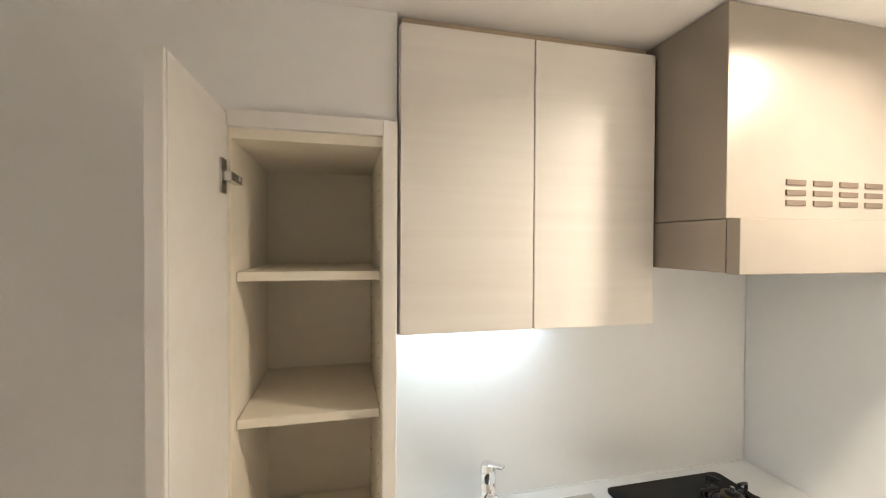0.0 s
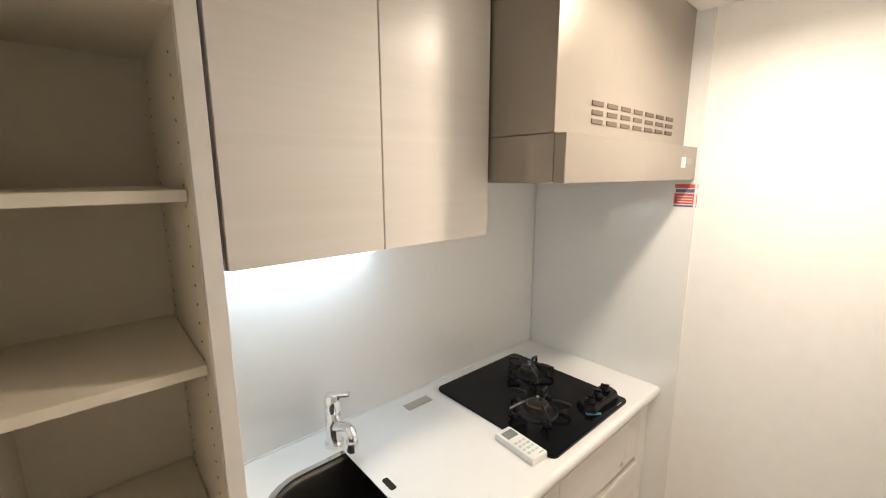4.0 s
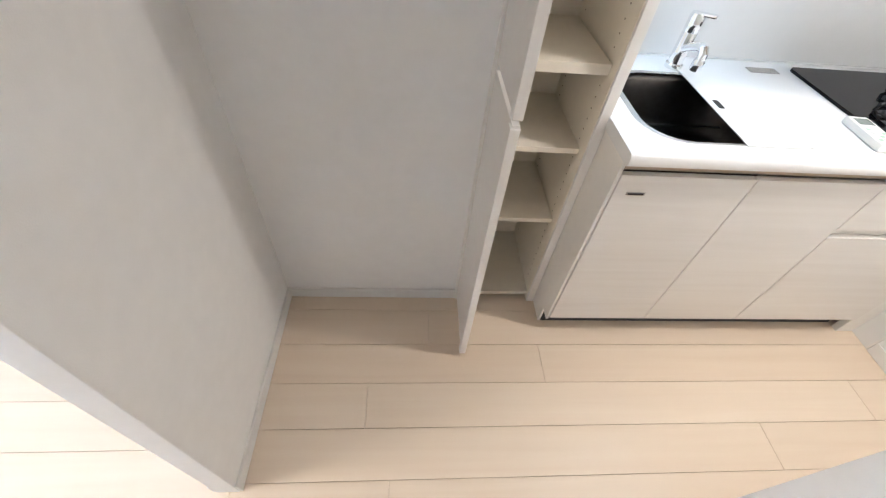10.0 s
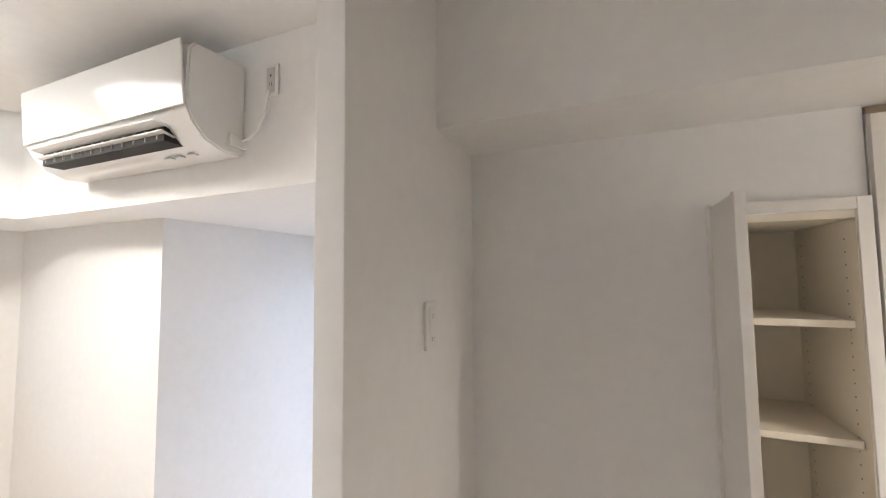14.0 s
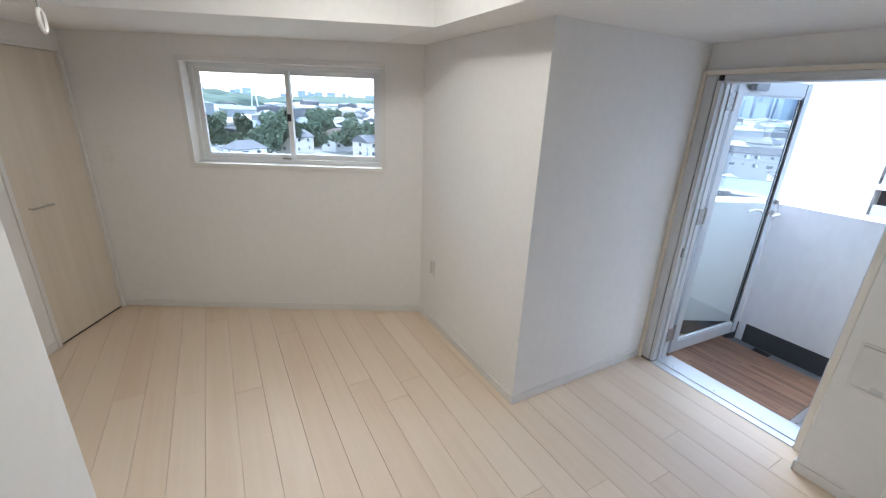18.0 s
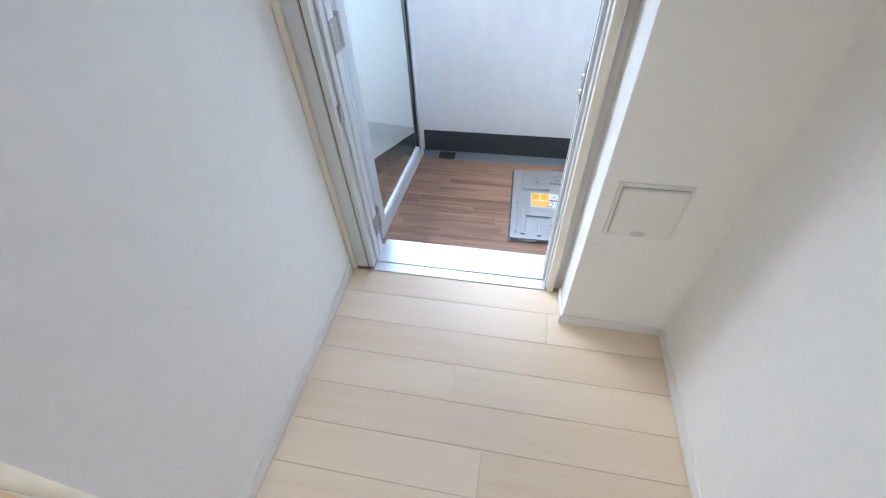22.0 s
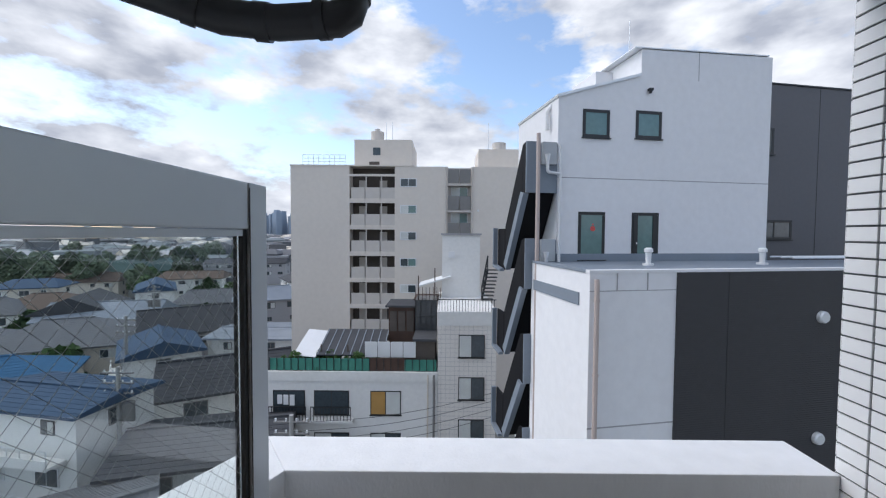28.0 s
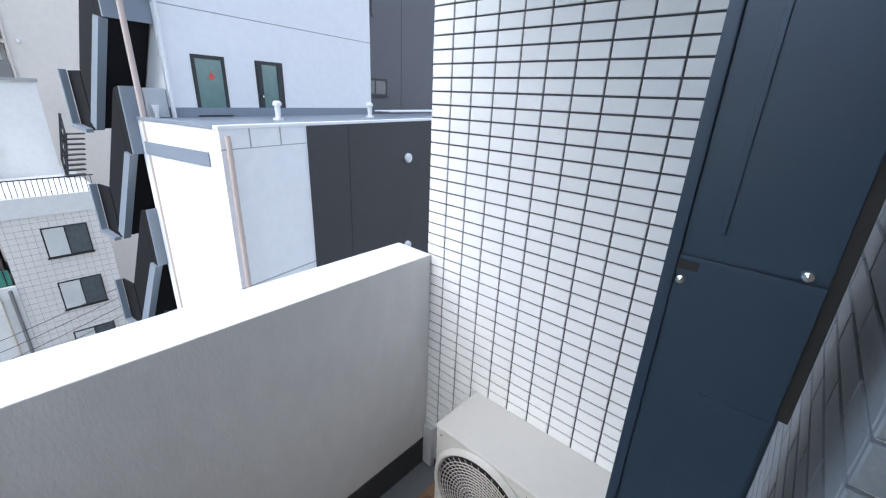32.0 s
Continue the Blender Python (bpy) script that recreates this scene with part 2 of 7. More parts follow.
SOFFIT = mat("soffit_paint", (0.76, 0.77, 0.78), 0.8, vary=0.05, scale=4, bump=0.25, bump_scale=150)

# ---- building helpers ----


def part(name, bm, material, parent=None, label=""):
    me = bpy.data.meshes.new(name)
    bmesh.ops.recalc_face_normals(bm, faces=bm.faces)
    bm.to_mesh(me)
    bm.free()
    me.materials.append(material)
    ob = new(name, me)
    if parent is not None:
        ob.parent = parent
    if label:
        ob["label"] = label
    return ob


def smooth(ob, angle=35):
    me = ob.data
    me.polygons.foreach_set("use_smooth", [True] * len(me.polygons))
    me.set_sharp_from_angle(angle=radians(angle))
    return ob


def thing(name, at=(0, 0, 0), label="", category="", group="", kind="", rz=0.0):
    ob = new(name)
    ob.matrix_world = pose(*at, 0, 0, rz)
    return tagged(ob, label, category, group, kind)


def add_box(bm, lo, hi, bevel=0.0, m=None):
    c = [(a + b) / 2 for a, b in zip(lo, hi)]
    s = [max(abs(b - a), 1e-4) for a, b in zip(lo, hi)]
    r = bmesh.ops.create_cube(bm, size=1.0, matrix=Matrix.LocRotScale(c, None, s))
    vs = r["verts"]
    if bevel:
        es = list({e for v in vs for e in v.link_edges})
        o = bmesh.ops.bevel(bm, geom=es, offset=bevel, segments=2, affect="EDGES", profile=0.6)
        vs = list({v for f in o["faces"] for v in f.verts} | {v for v in vs if v.is_valid})
    if m is not None:
        bmesh.ops.transform(bm, matrix=m, verts=[v for v in vs if v.is_valid])
    return bm


def box(lo, hi, bevel=0.0, m=None):
    return add_box(bmesh.new(), lo, hi, bevel, m)


def add_cyl(bm, r, h, m=None, seg=24, r2=None):
    """A capped cylinder along z, from 0 to h."""
    o = bmesh.ops.create_cone(bm, cap_ends=True, segments=seg, radius1=r, radius2=r if r2 is None else r2, depth=h, matrix=Matrix.Translation((0, 0, h / 2)))
    if m is not None:
        bmesh.ops.transform(bm, matrix=m, verts=o["verts"])
    return bm


def cyl(r, h, m=None, seg=24, r2=None):
    return add_cyl(bmesh.new(), r, h, m, seg, r2)


def prism(pts, z0, z1, bevel=0.0):
    bm = bmesh.new()
    lo = [bm.verts.new((x, y, z0)) for x, y in pts]
    hi = [bm.verts.new((x, y, z1)) for x, y in pts]
    n = len(pts)
    bm.faces.new(lo[::-1])
    bm.faces.new(hi)
    for i in range(n):
        bm.faces.new((lo[i], lo[(i + 1) % n], hi[(i + 1) % n], hi[i]))
    bmesh.ops.recalc_face_normals(bm, faces=bm.faces)
    if bevel:
        bmesh.ops.bevel(bm, geom=list(bm.edges), offset=bevel, segments=2, affect="EDGES", profile=0.6)
    return bm


def lathe(profile, m=None, seg=32):
    """A turned solid from (radius, z) pairs."""
    bm = bmesh.new()
    rings = []
    for r, z in profile:
        rings.append([bm.verts.new((r * math.cos(2 * math.pi * i / seg), r * math.sin(2 * math.pi * i / seg), z)) for i in range(seg)] if r > 1e-6 else [bm.verts.new((0, 0, z))])
    for a, b in zip(rings, rings[1:]):
        for i in range(seg):
            j = (i + 1) % seg
            if len(a) == 1 and len(b) > 1:
                bm.faces.new((a[0], b[j], b[i]))
            elif len(b) == 1 and len(a) > 1:
                bm.faces.new((a[i], a[j], b[0]))
            elif len(a) > 1:
                bm.faces.new((a[i], a[j], b[j], b[i]))
    if m is not None:
        bmesh.ops.transform(bm, matrix=m, verts=bm.verts)
    return bm


def tube(points, r, seg=12):
    """A round bar along a polyline, with mitred bends."""
    bm = bmesh.new()
    pts = [Vector(p) for p in points]
    rings = []
    side = None
    for i, p in enumerate(pts):
        d = ((pts[min(i + 1, len(pts) - 1)] - p).normalized() + (p - pts[max(i - 1, 0)]).normalized()).normalized()
        side = (side - d * side.dot(d)).normalized() if side is not None else d.orthogonal().normalized()
        up = d.cross(side)
        rings.append([bm.verts.new(p + r * (math.cos(2 * math.pi * k / seg) * side + math.sin(2 * math.pi * k / seg) * up)) for k in range(seg)])
    for a, b in zip(rings, rings[1:]):
        for k in range(seg):
            bm.faces.new((a[k], a[(k + 1) % seg], b[(k + 1) % seg], b[k]))
    bm.faces.new(rings[0][::-1])
    bm.faces.new(rings[-1])
    return bm


def along(p, q):
    """A frame at p: local x runs to q on the plan, local y to the left of it, z up."""
    return pose(p[0], p[1], 0, 0, 0, math.degrees(math.atan2(q[1] - p[1], q[0] - p[0])))


def wall(name, p, q, z0, z1, thick, openings=(), material=None, label="", a0=0.0, a1=0.0):
    """A wall whose face runs from p to q, with its body to the left of that line; openings are (s0, s1, low, high)."""
    n = math.dist(p, q)
    bm = bmesh.new()
    s = -a0
    for s0, s1, lo, hi in sorted(openings):
        add_box(bm, (s, 0, z0), (s0, thick, z1))
        if lo > z0:
            add_box(bm, (s0, 0, z0), (s1, thick, lo))
        if hi < z1:
            add_box(bm, (s0, 0, hi), (s1, thick, z1))
        s = s1
    add_box(bm, (s, 0, z0), (n + a1, thick, z1))
    bmesh.ops.transform(bm, matrix=along(p, q), verts=bm.verts)
    ob = part(name, bm, material or WALLPAPER)
    return tagged(ob, label or "off-white textured wallpaper wall", "wall", kind="structure")


def baseboard(p, q, h=0.055, d=0.009):
    """A skirting strip standing on the left-hand body's face, so on the right of p to q."""
    n = math.dist(p, q)
    bm = box((0, -d, 0.001), (n, -0.0005, h), 0.002, along(p, q))
    add_box(bm, (0, -d - 0.002, h - 0.016), (n, -0.0005, h - 0.010), 0.0, along(p, q))
    return tagged(part("baseboard", bm, TRIM), "cream baseboard strip along the foot of the wall", "baseboard", kind="structure")

# ---- plan ----
HIGH, LOW, BEAM = 2.485, 2.113, 1.993
KX0, KX1 = -0.803, 1.542          # kitchen nook, west and right faces
KY, NOOK_Y, STUB_Y = 1.085, 0.688, -0.094
PW = -0.868                        # living-room face of the partition
WA, WB = (-3.495, 0.614), (-4.605, -1.495)   # window wall, ends on plan
WDIR = Vector((WB[0] - WA[0], WB[1] - WA[1])).normalized()
CDIR = Vector((-WDIR.y, WDIR.x))   # along the closet wall, away from the window wall
FY0, FY1 = 1.757, 1.93             # facade, inner and outer faces
DX0, DX1, DTOP = -2.262, -1.318, 1.842
BF = -0.232                         # balcony floor
TILE_X = -0.486
PAR_Y, PAR_TOP = 3.212, 0.975
SOFF = 2.476


def on_window_wall(s, d=0.0):
    v = Vector(WA) + WDIR * s + CDIR * d
    return (v.x, v.y)


# kitchen walls
wall("wall_kitchen_back", (KX1 + 0.1, KY), (0.19, KY), 0, HIGH, -0.1)
wall("wall_kitchen_right", (KX1, STUB_Y), (KX1, KY), 0, HIGH, -0.1, a0=0.1)
wall("wall_stub", (0.496, STUB_Y - 0.1), (KX1, STUB_Y - 0.1), 0, HIGH, 0.1)
wall("wall_nook", (KX0 - 0.06, NOOK_Y), (0.185, NOOK_Y), 0, HIGH, 0.12, openings=[(0.72, 1.04, 0.0, 1.895)])
wall("wall_return", (0.187, NOOK_Y + 0.122), (0.187, KY), 1.90, HIGH, 0.05)
part_bm = box((PW, 0.0, 0), (KX0, 1.62, HIGH), 0.003)
tagged(part("wall_partition", part_bm, WALLPAPER), "off-white wallpapered partition wall beside the kitchen nook", "wall", kind="structure")
# unseen wall added to close the south side and bounce light back
wall("wall_south_unseen", (-1.71, -1.02), (KX1 + 0.1, -1.02), 0, HIGH, -0.1)
wall("wall_entry", (KX1 + 0.02, -1.1), (KX1 + 0.02, STUB_Y - 0.09), 0, HIGH, -0.08)
wall("wall_closet_side", (-1.71, -3.2), (-1.71, -1.022), 0, HIGH, -0.1)
# living room walls
pillar = prism([(WA[0] - 0.1, 0.62), (-2.265, 0.62), (-2.265, FY0 + 0.02), (-2.365, FY0 + 0.02), (-2.365, 0.72), (WA[0] - 0.1, 0.72)], 0, HIGH)
tagged(part("wall_pillar", pillar, WALLPAPER), "off-white textured wallpaper wall with an outer corner", "wall", kind="structure")
wall("wall_window", WB, WA, 0, HIGH, 0.16, openings=[(math.dist(WA, WB) - 1.640, math.dist(WA, WB) - 0.277, 1.153, 1.853)], a0=0.2, a1=0.1)
cw = Vector(WB) + CDIR * 4.2
wall("wall_closet", (cw.x, cw.y), WB, 0, HIGH, 0.1, openings=[(3.60, 4.165, 0.0, 1.86)])
wall("wall_balcony", (-2.363, FY0 + 0.0205), (-0.85, FY0 + 0.0205), -0.25, HIGH, FY1 - FY0 - 0.026, openings=[(DX0 + 2.363, DX1 + 2.363, 0.0, DTOP)])
pipe_bm = box((-1.272, 1.585, 0), (PW + 0.06, FY0 + 0.02, HIGH), 0.003)
tagged(part("wall_pipe_box", pipe_bm, WALLPAPER), "boxed-in pipe shaft papered like the walls", "wall", kind="structure")

# ceilings
tagged(part("ceiling", box((-5.3, -3.4, HIGH), (1.75, FY1 - 0.01, HIGH + 0.2)), CEILPAPER), "white textured ceiling paper", "ceiling", kind="structure")
low_bm = prism([(KX0, 0.405), (0.476, 0.405), (0.476, -1.019), (KX1 + 0.05, -1.019), (KX1 + 0.05, 1.2), (KX0, 1.2)], LOW, HIGH + 0.01)
tagged(part("ceiling_low", low_bm, CEILPAPER), "lowered kitchen ceiling in white paper", "ceiling", kind="structure")
tagged(part("ceiling_beam", box((-3.7, 0.362, BEAM), (PW, FY0 + 0.019, HIGH + 0.01)), WALLPAPER), "papered ceiling beam over the balcony side", "ceiling", kind="structure")
b0, b1 = (-2.87, 0.3615), (-3.735, -1.69)
tagged(part("ceiling_window_beam", prism([b0, b1, (-3.85, -2.0), (-4.75, -1.6), on_window_wall(0.1, -0.05)], BEAM + 0.002, HIGH + 0.012), WALLPAPER), "papered ceiling beam above the window", "ceiling", kind="structure")

# sub-floors; the boards are laid at the end
tagged(part("floor", box((-5.3, -3.4, -0.2), (1.75, FY0 + 0.02, -0.014)), UNDERFLOOR), "pale wood-look floor boards", "floor", kind="structure")

# balcony shell
tagged(part("floor_balcony", prism([(-3.1, FY1), (TILE_X, FY1), (TILE_X, 3.35), (-2.35, 3.35)], BF - 0.2, BF - 0.035), GUTTER), "balcony floor slab with a grey gutter", "floor", kind="structure")
par_bm = prism([(-2.277, PAR_Y), (TILE_X - 0.003, PAR_Y), (TILE_X - 0.003, PAR_Y + 0.22), (-2.43, PAR_Y + 0.22)], BF - 0.2, PAR_TOP, 0.004)
tagged(part("parapet_wall", par_bm, PARAPET), "white textured balcony parapet wall with flat top", "parapet", kind="structure")
lp = Vector((-2.277, PAR_Y))
lq = lp + WDIR * 1.75
ln = Vector((WDIR.y, -WDIR.x)) * -0.2
ln = ln if ln.x < 0 else -ln
par_bm = prism([(lp.x, lp.y), (-2.43, PAR_Y + 0.22), (lp.x + ln.x, lp.y + ln.y + 0.05), (lq.x + ln.x, lq.y + ln.y), (lq.x, lq.y)], BF - 0.2, PAR_TOP, 0.004)
tagged(part("parapet_wall", par_bm, PARAPET), "white textured balcony parapet running askew", "parapet", kind="structure")
tagged(part("ceiling_balcony", prism([(-3.15, FY1), (TILE_X + 0.3, FY1), (TILE_X + 0.3, PAR_Y), (-2.36, PAR_Y)], SOFF, SOFF + 0.3), SOFFIT), "grey painted balcony ceiling slab", "ceiling", kind="structure")
tagged(part("wall_tile", box((TILE_X + 0.006, FY1, -3.0), (TILE_X + 0.35, 3.238, SOFF + 0.6)), JOINT_DARK), "white tile wall with dark joints on the balcony", "wall", kind="structure")
fac_bm = bmesh.new()
for lo, hi in (((-4.7, FY1 - 0.09, -14), (-2.3705, FY1 - 0.006, 9)), ((-2.37, FY1 - 0.0045, -14), (DX0, FY1 - 0.0005, 9)), ((DX1, FY1 - 0.0045, -14), (TILE_X + 0.3, FY1 - 0.0005, 9)), ((DX0, FY1 - 0.0045, DTOP), (DX1, FY1 - 0.0005, 9)), ((DX0, FY1 - 0.0045, -14), (DX1, FY1 - 0.0005, -0.06))):
    add_box(fac_bm, lo, hi)
tagged(part("wall_facade", fac_bm, JOINT_GREY), "dark slate-blue tile facade with pale joints", "wall", kind="structure")
tagged(part("trim", box((-2.3, PAR_Y - 0.075, SOFF - 0.006), (TILE_X - 0.002, PAR_Y - 0.055, SOFF - 0.0005)), GUTTER), "dark drip groove under the balcony ceiling edge", "trim", kind="structure")
# unseen storeys above and below, added to shade the balcony
tagged(part("wall_upper_storeys", box((-4.4, -9.0, HIGH + 0.21), (6.0, FY1 - 0.1, 9.0)), WALLPAPER), "unseen upper storeys, added to shade the balcony", "building", kind="structure")

# ---- kitchen ----


def rounded_rect(x0, y0, x1, y1, r, seg=6, corners=(1, 1, 1, 1)):
    """Outline, anticlockwise from the lower left; corners tells which are round: ll, lr, ur, ul."""
    pts = []
    for (cx, cy, a), on in zip(((x0, y0, 180), (x1, y0, 270), (x1, y1, 0), (x0, y1, 90)), corners):
        if not on:
            pts.append((cx, cy))
            continue
        ox, oy = cx + (r if cx == x0 else -r), cy + (r if cy == y0 else -r)
        for i in range(seg + 1):
            t = radians(a + 90 * i / seg)
            pts.append((ox + r * math.cos(t), oy + r * math.sin(t)))
    return pts


def ring_prism(outer, inner, z0, z1):
    """A plate with a hole, both outlines given with the same number of points."""
    bm = bmesh.new()
    o0, o1 = [bm.verts.new((*p, z0)) for p in outer], [bm.verts.new((*p, z1)) for p in outer]
    i0, i1 = [bm.verts.new((*p, z0)) for p in inner], [bm.verts.new((*p, z1)) for p in inner]
    n = len(outer)
    for k in range(n):
        j = (k + 1) % n
        bm.faces.new((o0[k], o0[j], o1[j], o1[k]))
        bm.faces.new((i0[j], i0[k], i1[k], i1[j]))
        bm.faces.new((o1[k], o1[j], i1[j], i1[k]))
        bm.faces.new((o0[j], o0[k], i0[k], i0[j]))
    return bm


def hinge(parent, x, y, z):
    """A cup hinge between a cabinet side and its door."""
    h = part("hinge", box((x, y - 0.028, z - 0.03), (x + 0.004, y + 0.0, z + 0.03), 0.001), STEEL, parent, "steel cup hinge")
    part("hinge_arm", box((x + 0.003, y - 0.02, z - 0.008), (x + 0.018, y + 0.05, z + 0.008), 0.002), STEEL, h)
    part("screw", cyl(0.004, 0.003, pose(x + 0.018, y + 0.02, z, 0, 90, 0), 10), CHROME, h)
    return h


PEG_SHADE = mat("peg_shade", (0.36, 0.31, 0.23), 0.7)


def tall_cabinet():
    c = thing("storage_cabinet", (0, 0, 0), "tall narrow white cabinet built into the wall, doors open, shelves empty", "cabinet")
    x0, x1, y0, y1, top = -0.136, 0.184, 0.676, 1.045, 1.893
    part("side_panel", box((x0, y0 + 0.004, 0.0), (x0 + 0.02, y1, top - 0.03), 0.001), CAB_INSIDE, c)
    part("side_panel", box((x1 - 0.029, y0 + 0.004, 0.0), (x1 - 0.0005, y1, top - 0.03), 0.001), CAB_INSIDE, c)
    part("back_panel", box((x0 + 0.02, y1 - 0.012, 0.03), (x1 - 0.029, y1, top - 0.03)), CAB_INSIDE, c)
    part("top_panel", box((x0 + 0.02, y0 + 0.006, top - 0.05), (x1 - 0.029, y1, top - 0.03)), CAB_INSIDE, c)
    part("bottom_panel", box((x0 + 0.02, y0 + 0.012, 0.022), (x1 - 0.029, y1 - 0.012, 0.04), 0.001), CAB_INSIDE, c)
    part("frame_stile", box((x1 - 0.028, y0 - 0.006, 0.0), (x1, y0 + 0.0035, top), 0.0015), CAB_WHITE, c)
    part("frame_stile", box((x0, y0 - 0.006, 0.0), (x0 + 0.014, y0 + 0.0035, top), 0.0015), CAB_WHITE, c)
    part("side_filler", box((x0 - 0.0095, y0 + 0.002, 0.0), (x0 - 0.0005, y0 + 0.03, top - 0.001)), CAB_WHITE, c)
    part("frame_rail", box((x0 + 0.0145, y0 - 0.006, top - 0.03), (x1 - 0.0285, y0 + 0.0055, top), 0.0015), CAB_WHITE, c)
    for z, th in ((1.598, 0.018), (1.317, 0.018), (0.966, 0.028), (0.723, 0.018), (0.44, 0.018)):
        part("shelf", box((x0 + 0.022, 0.708, z - th), (x1 - 0.031, y1 - 0.014, z), 0.0015), CAB_INSIDE, c)
    # peg holes as small discs, the holes' shade put into their colour
    holes = bmesh.new()
    for k in range(54):
        for y in (0.735, 0.99):
            add_cyl(holes, 0.0022, 0.0012, pose(x1 - 0.0295, y, 0.10 + 0.032 * k, 0, -90, 0), 8)
    pegs = part("peg_hole_discs", holes, PEG_SHADE, c)
    pegs["kind"] = "stuff"
    for z0, z1, hz in ((0.972, 1.885, (1.768, 1.075)), (0.028, 0.955, (0.885, 0.16))):
        d = part("door", box((-0.138, 0.428, z0), (-0.121, 0.668, z1), 0.0018), CAB_WHITE, c, "open white cabinet door")
        part("edge_pull", box((-0.1435, 0.425, z0), (-0.1385, 0.442, z1), 0.001), CAB_WHITE, d)
        part("edge_pull", box((-0.1435, 0.418, z0 + 0.0), (-0.1215, 0.4275, z1), 0.002), CAB_WHITE, d)
        for z in hz:
            hinge(c, -0.1205, 0.655, z)
    part("latch", box((0.06, 0.71, 1.855), (0.11, 0.735, 1.862), 0.001), GREY_PLASTIC, c)
    return c


def base_unit(name, x0, x1, fronts, label):
    """A base cabinet: carcass, toe recess and its fronts, each (x0, x1, z0, z1, kind)."""
    c = thing(name, (0, 0, 0), label, "cabinet", "kitchen base units")
    body = part("body", box((x0 + 0.002, 0.547, 0.10), (x1 - 0.002, 1.075, 0.66)), CAB_WHITE, c)
    # toe board coloured dark to carry the shade of the recess
    part("toe_board", box((x0 + 0.002, 0.578, 0.0), (x1 - 0.002, 0.593, 0.0995)), DARK_BASE, c, "recessed toe board, dark colour standing for its shade")
    part("grip_channel", box((x0, 0.545, 0.7775), (x1, 0.56, 0.8145)), GRIP, c, "beige grip channel under the worktop")
    for fx0, fx1, z0, z1, kind in fronts:
        f = part("drawer_front" if kind == "drawer" else "door", box((fx0 + 0.0015, 0.527, z0), (fx1 - 0.0015, 0.5465, z1), 0.0015), CAB_FACE, c)
        if kind == "slot":
            part("slot_handle", box((fx0 + 0.036, 0.5255, 0.708), (fx0 + 0.088, 0.5285, 0.719), 0.002), STEEL, f, "steel slot")
            part("slot_gap", box((fx0 + 0.041, 0.5245, 0.711), (fx0 + 0.083, 0.5275, 0.716)), DARK_HOLE, f)
    return c


# channel beige, darkened to paint the shadow line below the worktop edge
GRIP = mat("grip_beige_shaded", (0.48, 0.38, 0.27), 0.5)
tall_cabinet()
u1 = base_unit("base_cabinet", 0.196, 0.565, [(0.196, 0.565, 0.10, 0.772, "slot")], "white wood-grain sink cabinet with a slot in its door")
part("end_panel", prism([(0.53, 0.09), (0.578, 0.09), (0.578, 0.0), (1.075, 0.0), (1.075, 0.81), (0.53, 0.81)], 0.186, 0.1955), CAB_WHITE, u1, "white cabinet end panel").data.transform(Matrix(((0, 0, 1, 0), (1, 0, 0, 0), (0, 1, 0, 0), (0, 0, 0, 1))))
base_unit("base_cabinet", 0.565, 0.935, [(0.565, 0.935, 0.10, 0.772, "door")], "white wood-grain base cabinet with one plain door")
u3 = base_unit("base_cabinet", 0.935, 1.46, [(0.935, 1.355, 0.60, 0.772, "drawer"), (1.355, 1.46, 0.60, 0.772, "drawer"), (0.935, 1.46, 0.10, 0.565, "drawer")], "white drawer cabinet under the gas hob")
part("grip_channel", box((0.937, 0.5475, 0.566), (1.458, 0.553, 0.599)), GRIP, u3, "beige grip channel between the drawers")
part("lock", cyl(0.009, 0.003, pose(1.325, 0.5275, 0.625, 90, 0, 0), 16), STEEL, u3, "small round steel lock")
part("side_filler", box((1.4605, 0.535, 0.0), (1.5375, 0.56, 0.81), 0.001), CAB_WHITE, u3)

# worktop with the sink opening
SX0, SX1, SY0, SY1 = 0.248, 0.70, 0.564, 0.952
wt = thing("worktop", (0, 0, 0), "white solid-surface kitchen worktop with a rounded front edge", "worktop")
hole = rounded_rect(SX0, SY0, SX1, SY1, 0.12, 7)
zt, zb = 0.85, 0.815
top = ring_prism([(0.18 if hx < SX0 + 0.125 else 1.537, 0.5125 if hy < SY0 + 0.125 else 1.079) for hx, hy in hole], hole, zb, zt)
bmesh.ops.remove_doubles(top, verts=top.verts, dist=1e-5)
part("top", top, COUNTER, wt)
edge = bmesh.new()
prof = [(0.5125, 0.85), (0.507, 0.8485), (0.502, 0.844), (0.4995, 0.836), (0.4995, 0.824), (0.502, 0.818), (0.5125, 0.8155)]
rows_e = [[edge.verts.new((x, y, z)) for y, z in prof] for x in (0.18, 1.537)]
for k in range(len(prof) - 1):
    edge.faces.new((rows_e[0][k], rows_e[0][k + 1], rows_e[1][k + 1], rows_e[1][k]))
for r_ in rows_e:
    edge.faces.new(r_)
edge.faces.new((rows_e[0][0], rows_e[1][0], rows_e[1][-1], rows_e[0][-1]))
smooth(part("front_edge", edge, COUNTER, wt), 50)
part("upstand_seal", box((0.19, 1.0755, 0.8505), (1.533, 1.0815, 0.854)), COUNTER, wt)

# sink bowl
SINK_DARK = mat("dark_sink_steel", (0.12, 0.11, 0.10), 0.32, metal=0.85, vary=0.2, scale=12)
sink = thing("kitchen_sink", (0, 0, 0), "deep dark steel sink bowl set into the white worktop", "sink")
bm = bmesh.new()
levels = [(0.0, 0.846, 0.12), (0.012, 0.8425, 0.112), (0.020, 0.832, 0.106), (0.024, 0.72, 0.10), (0.034, 0.685, 0.09), (0.06, 0.672, 0.07)]
